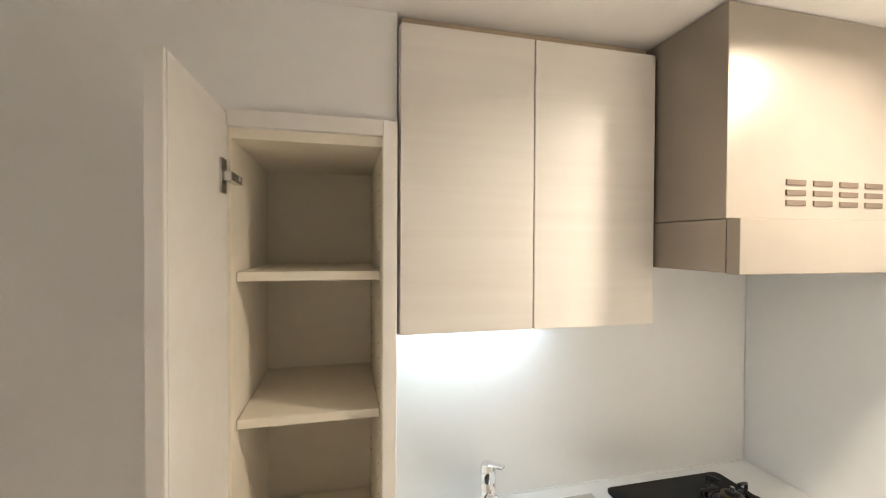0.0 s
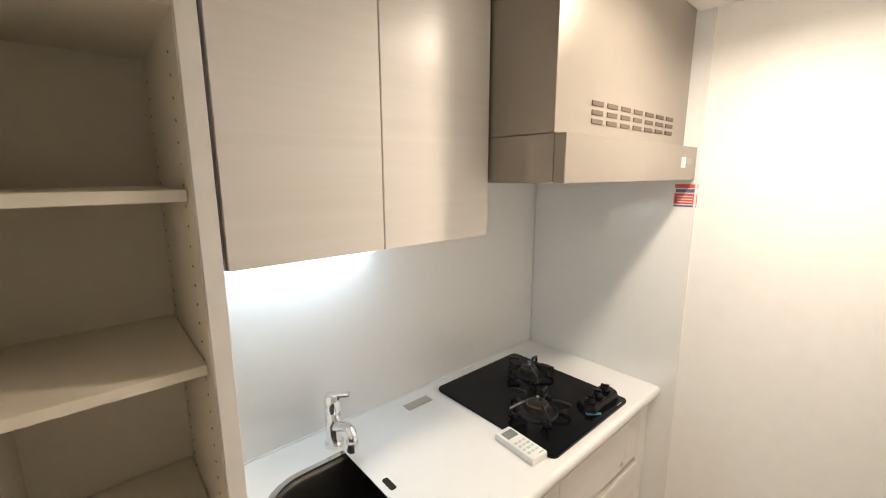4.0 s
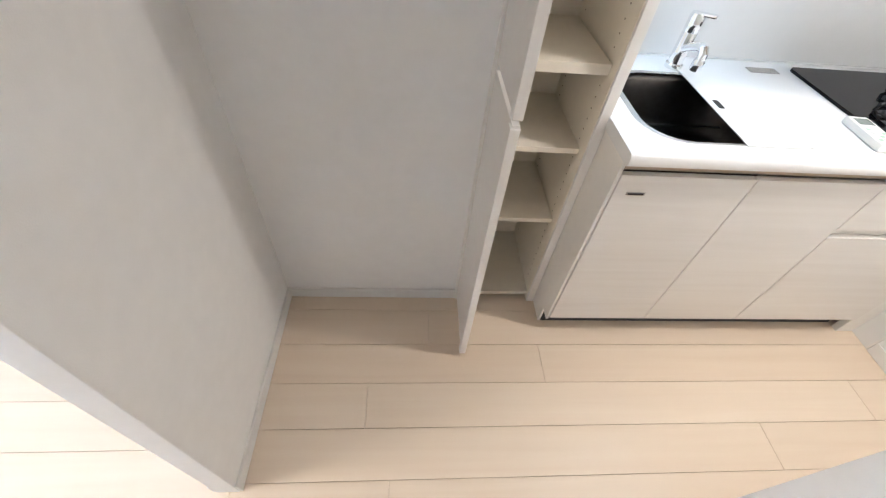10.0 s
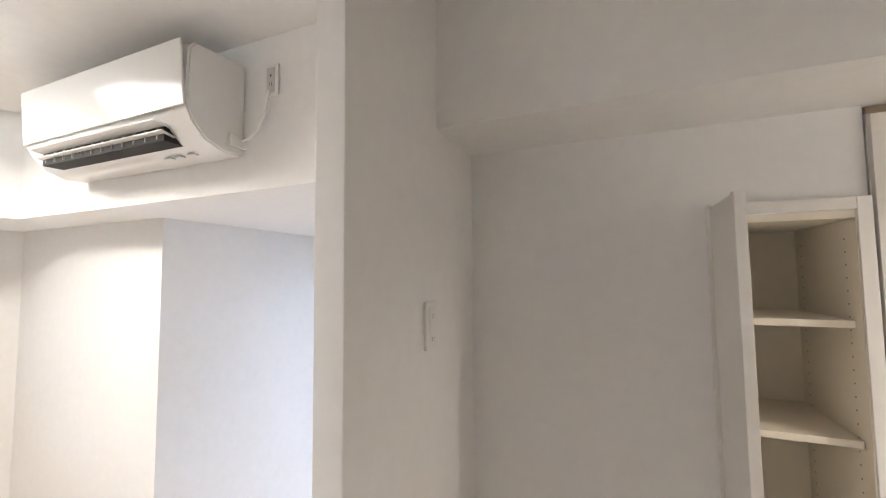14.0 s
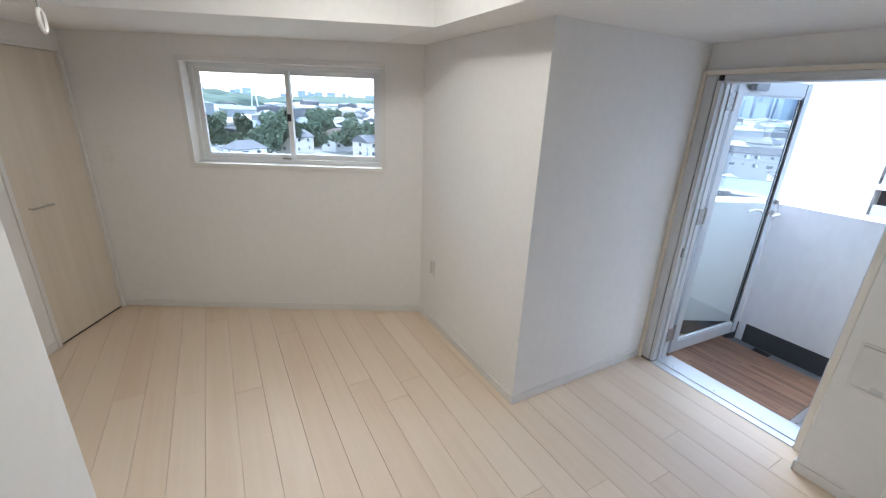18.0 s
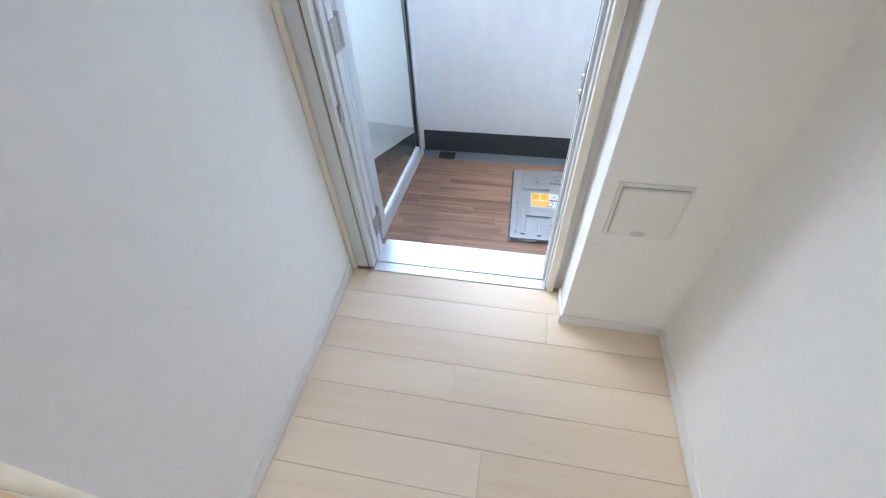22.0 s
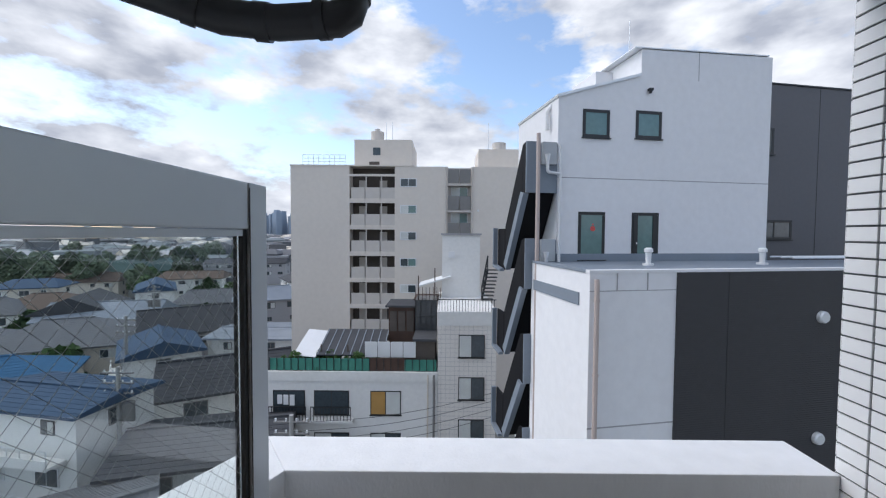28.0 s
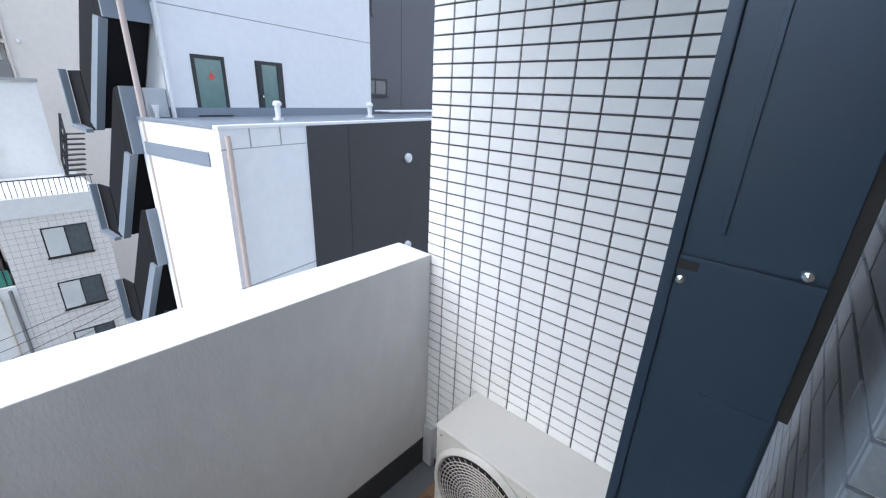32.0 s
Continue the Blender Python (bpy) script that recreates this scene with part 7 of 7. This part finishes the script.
                part("baluster", box((xx - 0.02, -d - 0.53, bz + 0.551), (xx + 0.02, -d - 0.50, bz + 1.0)), ALU, b)
    return h


house(-20.5, 15.0, 35, 7.5, 5.6, -11.4, 1.8, 0.0, ROOF_GREY, HOUSE_GREY, "low house with a broad grey ribbed metal roof")
house(-25.0, 26.0, -10, 4.5, 2.8, -8.1, 0.4, 0.0, ROOF_NAVY, HOUSE_WHITE, "white three-storey house with two balconies and a dark roof", True)
house(-41.0, 35.0, 30, 6.5, 4.6, -11.0, 1.9, 4.0, ROOF_BLUE, HOUSE_CREAM, "house with a bright blue hipped roof")
house(-31.0, 43.0, -52, 4.4, 3.6, -10.0, 1.2, 0.0, ROOF_NAVY, HOUSE_WHITE, "white house with a blue gabled roof and a balcony", True)
house(-47.0, 50.0, 24, 7.5, 5.6, -11.3, 2.4, 5.0, ROOF_GREY, HOUSE_CREAM, "wide house under a hipped grey tile roof")
house(-52.0, 62.0, 14, 7.5, 4.8, -10.8, 1.9, 0.0, ROOF_PALE, HOUSE_CREAM, "house with a pale blue-grey roof")
house(-33.0, 53.0, 36, 6.5, 4.6, -10.2, 2.4, 0.0, ROOF_SLATE, HOUSE_GREY, "terrace house with small dark gables")
house(-57.0, 46.0, 20, 7.0, 5.2, -11.4, 2.2, 4.6, ROOF_GREY, HOUSE_WHITE, "house with a hipped grey tile roof")
house(-77.0, 64.0, 30, 8.0, 5.2, -11.3, 2.2, 3.0, ROOF_GREY, HOUSE_WHITE, "house with a grey tile roof")
house(-70.0, 71.0, 18, 6.5, 4.6, -11.3, 2.2, 4.0, ROOF_BROWN, HOUSE_CREAM, "house with a brown hipped roof")
house(-20.0, 35.5, 28, 5.0, 3.6, -10.6, 1.9, 0.0, ROOF_SLATE, HOUSE_WHITE, "white house with a dark slate gable roof")
house(-15.5, 25.5, 14, 4.5, 3.4, -10.6, 0.9, 0.0, ROOF_SLATE, HOUSE_WHITE, "white house with a low dark roof")
house(-22.5, 48.0, 0, 5.0, 4.0, -9.6, 0.3, 0.0, ROOF_PALE, HOUSE_WHITE, "flat-roofed white house with rooftop units")
house(-92.0, 121.0, 60, 8.0, 6.0, -10.2, 3.6, 0.0, ROOF_GREEN, HOUSE_WHITE, "white gabled house with a green-grey roof")
house(-96.0, 106.0, 25, 9.0, 5.0, -11.2, 1.9, 1.0, ROOF_BROWN, HOUSE_CREAM, "long cream house with a brown roof")
house(-69.0, 110.0, 15, 8.0, 5.0, -10.5, 1.6, 1.0, ROOF_BROWN, HOUSE_WHITE, "white house with a brown roof")
house(-74.0, 150.0, 12, 14.0, 6.0, -9.5, 1.5, 0.5, ROOF_SLATE, HOUSE_GREY, "long grey hall with a dark roof")
house(-45.5, 77.0, 25, 6.0, 4.5, -11.0, 1.9, 2.5, ROOF_GREY, HOUSE_WHITE, "white house with a grey roof")
house(-35.5, 78.0, 30, 6.0, 4.5, -10.6, 2.0, 2.0, ROOF_PALE, HOUSE_GREY, "grey house with a pale roof")
house(-45.0, 30.0, 35, 6.0, 5.0, -11.6, 2.0, 3.0, ROOF_BROWN, HOUSE_CREAM, "house with a brown tile roof")
house(-34.0, 24.5, 32, 6.0, 4.6, -11.7, 2.1, 0.5, ROOF_GREY, HOUSE_GREY, "old house with a grey tile roof", True)
house(-52.0, -3.0, 80, 6.0, 4.6, -10.4, 2.0, 3.0, ROOF_GREY, HOUSE_WHITE, "white house with a grey roof")
house(-60.0, 9.0, 95, 7.0, 4.6, -10.4, 1.6, 0.5, ROOF_PALE, HOUSE_WHITE, "white house with a pale roof")
house(-58.0, 22.0, 85, 5.5, 4.4, -10.2, 1.7, 1.5, ROOF_BLUE, HOUSE_CREAM, "cream house with a blue roof")
roofs = (ROOF_GREY, ROOF_SLATE, ROOF_BROWN, ROOF_PALE, ROOF_GREY, ROOF_NAVY)
words = {ROOF_GREY: "grey", ROOF_SLATE: "dark slate", ROOF_BROWN: "brown", ROOF_PALE: "pale grey", ROOF_NAVY: "navy"}
for i in range(46):
    bearing = radians(16 + 110 * ((i * 0.618) % 1.0))
    dist = 75 + 3.2 * i + HOUSE_RNG.uniform(-8, 8)
    hx, hy = -1.8 - dist * math.sin(bearing), 1.9 + dist * math.cos(bearing)
    rm, wm_ = HOUSE_RNG.choice(roofs), HOUSE_RNG.choice((HOUSE_WHITE, HOUSE_CREAM, HOUSE_GREY, HOUSE_WHITE))
    house(hx, hy, HOUSE_RNG.choice((28, 118)) + HOUSE_RNG.uniform(-8, 8), HOUSE_RNG.uniform(4.5, 7.5), HOUSE_RNG.uniform(3.6, 5.0), HOUSE_RNG.uniform(-12, -9.5), HOUSE_RNG.uniform(1.4, 2.4), HOUSE_RNG.choice((0, 2.5, 3.5)), rm, wm_, "town house with a %s roof" % words[rm], ribs=False)

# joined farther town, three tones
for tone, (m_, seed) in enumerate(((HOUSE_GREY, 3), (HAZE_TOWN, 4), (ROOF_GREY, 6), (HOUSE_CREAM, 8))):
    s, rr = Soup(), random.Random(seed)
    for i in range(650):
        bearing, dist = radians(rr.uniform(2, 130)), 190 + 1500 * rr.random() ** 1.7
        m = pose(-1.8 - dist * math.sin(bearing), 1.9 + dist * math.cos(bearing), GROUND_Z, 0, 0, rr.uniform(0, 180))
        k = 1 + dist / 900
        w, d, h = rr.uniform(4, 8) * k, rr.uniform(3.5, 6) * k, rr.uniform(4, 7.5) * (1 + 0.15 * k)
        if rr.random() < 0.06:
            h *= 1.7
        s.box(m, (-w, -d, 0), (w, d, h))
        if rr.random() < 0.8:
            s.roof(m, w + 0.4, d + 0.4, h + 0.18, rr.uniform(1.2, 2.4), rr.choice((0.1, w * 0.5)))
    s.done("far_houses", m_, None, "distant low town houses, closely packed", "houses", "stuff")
s, rr = Soup(), random.Random(21)
for i in range(900):
    bearing, dist = radians(rr.uniform(0, 132)), 190 + 1300 * rr.random() ** 1.7
    m = pose(-1.8 - dist * math.sin(bearing), 1.9 + dist * math.cos(bearing), GROUND_Z, 0, 0, rr.uniform(0, 180))
    w, d = rr.uniform(4, 8), rr.uniform(3.5, 6)
    s.roof(m, w, d, rr.uniform(5.5, 8), rr.uniform(1.2, 2.2), rr.choice((0.1, w * 0.5)))
s.done("far_roofs", ROOF_SLATE, None, "distant dark house roofs", "roofs", "stuff")

# skyline
s, rr = Soup(), random.Random(9)
for i in range(230):
    tall = rr.random() < 0.45
    bearing = radians(rr.gauss(25, 5) if tall else rr.uniform(6, 130))
    dist = rr.uniform(2300, 2900)
    h = rr.uniform(70, 145) if tall else rr.uniform(26, 60)
    if not tall and rr.random() < 0.05:
        h = 95
    w = rr.uniform(9, 22)
    s.box(pose(-dist * math.sin(bearing), dist * math.cos(bearing), GROUND_Z, 0, 0, rr.uniform(0, 90)), (-w, -w, 0), (w, w, h))
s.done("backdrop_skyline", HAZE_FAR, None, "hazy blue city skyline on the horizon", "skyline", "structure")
hill = bmesh.new()
for k, (hx, hy, r, hz) in enumerate(((-700, -10, 70, 26), (-730, 45, 60, 20), (-900, -150, 80, 18), (-1100, 320, 160, 26))):
    o = bmesh.ops.create_icosphere(hill, subdivisions=4, radius=1.0)
    hr = random.Random(k)
    for v in o["verts"]:
        n_ = 1 + 0.10 * math.sin(9 * v.co.x + k) * math.sin(7 * v.co.y) + hr.uniform(-0.03, 0.03)
        v.co = Vector((hx + v.co.x * r * n_, hy + v.co.y * r * 1.4 * n_, GROUND_Z + v.co.z * (hz) * n_))
tagged(part("backdrop_hill", hill, HAZE_HILL), "wooded green hill in the distance", "hill", kind="structure")
py_ = thing("pylon", (-560, 50, GROUND_Z), "white lattice pylon far off on the hill", "pylon")
for sx in (-1, 1):
    for sy in (-1, 1):
        part("leg", tube([(4 * sx, 4 * sy, 0), (0.8 * sx, 0.8 * sy, 36)], 0.35, 6), SHEET_WHITE, py_)
for z, w in ((24, 6), (29, 7), (34, 5)):
    part("arm", box((-0.4, -w, z), (0.4, w, z + 0.6)), SHEET_WHITE, py_)


# trees
def crown_mesh(name, seed, radius, height, material, leaves=900, size=0.34):
    """Uneven clumps of small leaf tufts."""
    rr = random.Random(seed)
    v, f = [], []
    lumps = [(rr.gauss(0, radius * 0.42), rr.gauss(0, radius * 0.42), height * (0.45 + 0.5 * rr.random()), radius * rr.uniform(0.28, 0.5)) for _ in range(11)]
    for i in range(leaves):
        cx, cy, cz, cr = rr.choice(lumps)
        d = Vector((rr.gauss(0, 1), rr.gauss(0, 1), rr.gauss(0, 0.8))).normalized() * cr * rr.uniform(0.6, 1.05)
        p = Vector((cx, cy, cz)) + d
        a = Vector((rr.gauss(0, 1), rr.gauss(0, 1), rr.gauss(0, 1))).normalized()
        b = a.orthogonal().normalized()
        a, b = a * size * rr.uniform(0.6, 1.3), b * size * rr.uniform(0.5, 1.0)
        o = len(v)
        v += [tuple(p - a), tuple(p + b), tuple(p + a), tuple(p - b)]
        f.append((o, o + 1, o + 2, o + 3))
    me = bpy.data.meshes.new(name)
    me.from_pydata(v, [], f)
    me.materials.append(material)
    return me


CROWNS = [crown_mesh("crown", 31, 3.2, 7.5, LEAF_DARK, 1500, 0.42), crown_mesh("crown", 32, 3.6, 9.0, LEAF_DARK, 1700, 0.45), crown_mesh("crown", 33, 2.4, 5.0, LEAF_LIGHT, 1100, 0.34)]


def tree(x, y, kind, scale=1.0, turn=0.0):
    t = thing("tree", (x, y, GROUND_Z), "leafy dark green tree" if kind < 2 else "light green garden tree", "tree", "trees among the houses", rz=turn)
    c = bpy.data.objects.new("crown", CROWNS[kind])
    scene.collection.objects.link(c)
    c.parent = t
    c.matrix_parent_inverse = Matrix.Identity(4)
    c.scale = (scale, scale, scale)
    h = (7.5, 9.0, 5.0)[kind] * scale
    tr = part("trunk", tube([(0, 0, 0), (0.1, 0.05, h * 0.3), (0.0, 0.1, h * 0.55), (0.1, 0.0, h * 0.75)], 0.16 * scale, 8), BARK, t)
    for q in range(3):
        a = q * 2.1
        part("limb", tube([(0, 0.05, h * 0.4), (0.8 * math.cos(a), 0.8 * math.sin(a), h * 0.6), (1.5 * math.cos(a), 1.5 * math.sin(a), h * 0.75)], 0.07 * scale, 6), BARK, tr)
    return t


for x, y, k, sc in ((-44, 43, 2, 1.2), (-39.5, 42, 2, 1.0), (-27.5, 17.5, 2, 0.9), (-42, 68, 2, 1.2), (-62, 60, 0, 0.9), (-55, 86, 0, 0.8), (-75, 100, 0, 1.0), (-84, 112, 1, 0.9), (-62, 104, 0, 0.9), (-80, 116, 2, 1.4), (-55, 100, 2, 1.2), (-70, 3, 1, 1.0), (-66, 15, 0, 1.1), (-75, 30, 1, 1.1), (-66, -8, 0, 1.1), (-57, 15, 2, 1.2)):
    tree(x, y, k, sc, (x * 37) % 360)
belt = random.Random(17)
verts_, faces_ = [], []
for i in range(150):
    bearing = radians(belt.uniform(27, 122))
    dist = 130 + 60 * belt.random() + (60 if belt.random() < 0.25 else 0)
    me = CROWNS[belt.randrange(2)]
    sc, a = belt.uniform(0.95, 1.45), belt.uniform(0, 6.28)
    ox, oy = -1.8 - dist * math.sin(bearing), 1.9 + dist * math.cos(bearing)
    o = len(verts_)
    verts_ += [(ox + sc * (v.co.x * math.cos(a) - v.co.y * math.sin(a)), oy + sc * (v.co.x * math.sin(a) + v.co.y * math.cos(a)), GROUND_Z + sc * v.co.z * 1.1) for v in me.vertices]
    faces_ += [tuple(o + q for q in p.vertices) for p in me.polygons]
tb_ = bpy.data.meshes.new("tree_belt")
tb_.from_pydata(verts_, [], faces_)
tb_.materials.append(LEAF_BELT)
tagged(new("tree_belt", tb_), "belt of green trees beyond the houses, paled for haze", "trees", kind="stuff")


for i in range(14):
    bx = -12.9 + 0.47 * i
    b_ = thing("potted_shrub", (bx, LY + 0.75 + 0.2 * (i % 3), -7.7), "green potted shrub in the roof garden", "plant", "roof garden plants", rz=40 * i)
    part("pot", cyl(0.16, 0.32, None, 12, 0.2), ROOF_BROWN, b_)
    c_ = bpy.data.objects.new("leaves", CROWNS[2])
    scene.collection.objects.link(c_)
    c_.parent = b_
    c_.matrix_parent_inverse = Matrix.Identity(4)
    k_ = 0.16 + 0.05 * (i % 3)
    c_.scale = (k_, k_, k_)
# poles and wires
def pole(x, y, top, transformer):
    p = thing("utility_pole", (x, y, GROUND_Z), "grey concrete utility pole with cross-arms", "pole")
    h = top - GROUND_Z
    part("post", cyl(0.17, h, None, 14, 0.11), CONCRETE, p)
    for k in range(3):
        arm = part("cross_arm", box((-0.9, -0.05, h - 0.4 - 0.6 * k), (0.9, 0.05, h - 0.32 - 0.6 * k)), GREY_RAIL, p)
        for j in range(4):
            part("insulator", cyl(0.05, 0.14, pose(-0.8 + 0.53 * j, 0, h - 0.32 - 0.6 * k), 8), SHEET_WHITE, arm)
    if transformer:
        part("transformer", cyl(0.34, 1.0, pose(0.55, 0, h - 3.1), 18), GREY_RAIL, p, "grey transformer drum")
        part("transformer", cyl(0.30, 0.9, pose(-0.55, 0, h - 3.1), 18), GREY_RAIL, p, "grey transformer drum")
        part("bracket", box((-0.9, -0.1, h - 3.2), (0.9, 0.1, h - 3.1)), GREY_RAIL, p)
    return p


POLES = [(-20.9, 25.2, -6.2, True), (-31, 38.5, -6.0, False), (-9.5, 22.0, -7.5, False), (-44, 60, -6.0, True), (-63, 5, -5.0, False), (-62, 20, -5.0, False)]
for q in POLES:
    pole(*q)
wires_ = thing("power_lines", (0, 0, 0), "thin black power lines between the poles", "wires")
for a, b in ((0, 1), (0, 2), (1, 3), (4, 5)):
    for k in range(4):
        p, q = Vector((POLES[a][0], POLES[a][1], POLES[a][2] - 0.3 - 0.5 * k)), Vector((POLES[b][0], POLES[b][1], POLES[b][2] - 0.3 - 0.5 * k))
        part("wire", tube([p.lerp(q, t / 8) - Vector((0, 0, 0.5 * math.sin(math.pi * t / 8))) for t in range(9)], 0.016, 5), BLACK_PLASTIC, wires_)
for k in range(4):
    p, q = Vector((-9.5, 22.0, -7.9 - 0.45 * k)), Vector((1.2, 24.0, -7.0 - 0.45 * k))
    part("wire", tube([p.lerp(q, t / 8) - Vector((0, 0, 0.4 * math.sin(math.pi * t / 8))) for t in range(9)], 0.012, 5), BLACK_PLASTIC, wires_)

# ---- floor boards and tiles, laid last ----


def shared_box(name, size, material, bevel):
    me = bpy.data.meshes.new(name)
    b = bmesh.new()
    add_box(b, (-size[0] / 2, -size[1] / 2, -size[2]), (size[0] / 2, size[1] / 2, 0))
    top_e = [e for e in b.edges if all(v.co.z > -1e-6 for v in e.verts)]
    bmesh.ops.bevel(b, geom=top_e, offset=bevel, segments=1, affect="EDGES")
    b.to_mesh(me)
    b.free()
    me.materials.append(material)
    return me


def lay(name, me, parent, m):
    ob = bpy.data.objects.new(name, me)
    scene.collection.objects.link(ob)
    ob.parent = parent
    ob.matrix_world = m
    return ob


FLOOR = bpy.data.objects["floor"]
PITCH = 0.15


def boards(x_lo, x_hi, y_lo, y_hi, line, joints, length=1.818):
    k0, k1 = math.floor((y_lo - line) / PITCH), math.ceil((y_hi - line) / PITCH)
    for k in range(k0, k1):
        a, b = line + k * PITCH, line + (k + 1) * PITCH
        a, b = max(a, y_lo), min(b, y_hi)
        if b - a < 0.01:
            continue
        first = joints.get(k, x_lo + (0.37 + 0.53 * k) % 1.0 * length)
        cuts = sorted({x_lo, x_hi} | {first + length * j for j in range(-4, 5) if x_lo + 0.05 < first + length * j < x_hi - 0.05})
        for c0, c1 in zip(cuts, cuts[1:]):
            me = shared_box("floor_board", (c1 - c0 - 0.0010, b - a - 0.0015, 0.0135), FLOOR_WOOD, 0.0008)
            lay("floor_board", me, FLOOR, pose((c0 + c1) / 2, (a + b) / 2, 0))


boards(-0.832, KX1, -1.02, 1.05, 0.47, {0: -0.252, -1: 0.165, -2: -0.465, -3: 0.9})
boards(-5.0, -0.832, -2.9, FY0 - 0.012, 0.717, {3: -1.685, -8: -1.80, -5: -2.6})

# balcony vinyl strips
BAL = bpy.data.objects["floor_balcony"]
rng = random.Random(5)
y, row = FY1 + 0.006, 0
while y < 3.048:
    y1 = min(y + 0.076, 3.05)
    x = -3.05 + rng.uniform(0, 0.5)
    left = -2.29 - (3.212 - (y + y1) / 2) * 0.53
    x = left - rng.uniform(0, 0.6)
    while x < TILE_X - 0.004:
        x1 = min(x + 0.62, TILE_X - 0.004)
        a = max(x, left)
        if x1 - a > 0.02:
            me = shared_box("floor_strip", (x1 - a - 0.0006, y1 - y - 0.0006, 0.034), VINYL, 0.0002)
            lay("floor_strip", me, BAL, pose((a + x1) / 2, (y + y1) / 2, BF))
        x += 0.62
    y, row = y1, row + 1

# white wall tiles: pitch 0.10 by 0.05, first column at the open edge
TW = bpy.data.objects["wall_tile"]
tile_me = shared_box("tile", (0.0935, 0.0435, 0.0075), WHITE_TILE, 0.0012)
facing = Matrix.Rotation(radians(-90), 4, "Y") @ Matrix.Rotation(radians(90), 4, "Z")
near, far = [], bmesh.new()
for r in range(54):
    z = SOFF - 0.026 - 0.05 * r
    for c in range(14):
        yy = 3.236 - 0.05 - 0.10 * c
        if yy < FY1 + 0.03:
            continue
        m = Matrix.Translation((TILE_X, yy, z)) @ facing
        if 4 <= r < 30 and c < 11:
            near.append(m)
        else:
            base = len(far.verts)
            far.from_mesh(tile_me)
            far.verts.ensure_lookup_table()
            bmesh.ops.transform(far, matrix=m, verts=far.verts[base:])
for m in near:
    lay("tile", tile_me, TW, m)
rest = part("tile_rest", far, WHITE_TILE, TW)
rest["kind"] = "stuff"
edge_me = shared_box("tile", (0.0935, 0.0435, 0.0075), WHITE_TILE, 0.0012)
ends = bmesh.new()
for r in range(54):
    base = len(ends.verts)
    ends.from_mesh(edge_me)
    ends.verts.ensure_lookup_table()
    bmesh.ops.transform(ends, matrix=Matrix.Translation((TILE_X + 0.055, 3.2445, SOFF - 0.026 - 0.05 * r)) @ Matrix.Rotation(radians(-90), 4, "X"), verts=ends.verts[base:])
er = part("tile_end", ends, WHITE_TILE, TW)
er["kind"] = "stuff"

# slate tiles of the facade, with the returns beside the door
FA = bpy.data.objects["wall_facade"]
parts_ = {}
for r in range(53):
    z, x = -0.25 + 0.0525 * r, DX1 + 0.001 - (0.10 if r % 2 else 0.0)
    while x < TILE_X - 0.03:
        a, b = max(x, DX1 + 0.001), min(x + 0.195, TILE_X - 0.004)
        key = round(b - a, 3)
        if key not in parts_:
            parts_[key] = shared_box("tile", (b - a, 0.047, 0.009), BLUE_TILE, 0.0018)
        lay("tile", parts_[key], FA, Matrix.Translation(((a + b) / 2, FY1 + 0.004, z)) @ Matrix.Rotation(radians(-90), 4, "X"))
        x += 0.20
end_me = shared_box("tile", (FY1 + 0.003 - FO - 0.001, 0.047, 0.009), BLUE_TILE, 0.002)
for r in range(4, 40):
    z = -0.25 + 0.0525 * r
    for xx, turn in ((DX1 - 0.009, 1), (-2.167, -1)):
        lay("tile", end_me, FA, Matrix.Translation((xx, (FY1 + 0.004 + FO) / 2, z)) @ Matrix.Rotation(radians(-90 * turn), 4, "Y") @ Matrix.Rotation(radians(90), 4, "Z"))
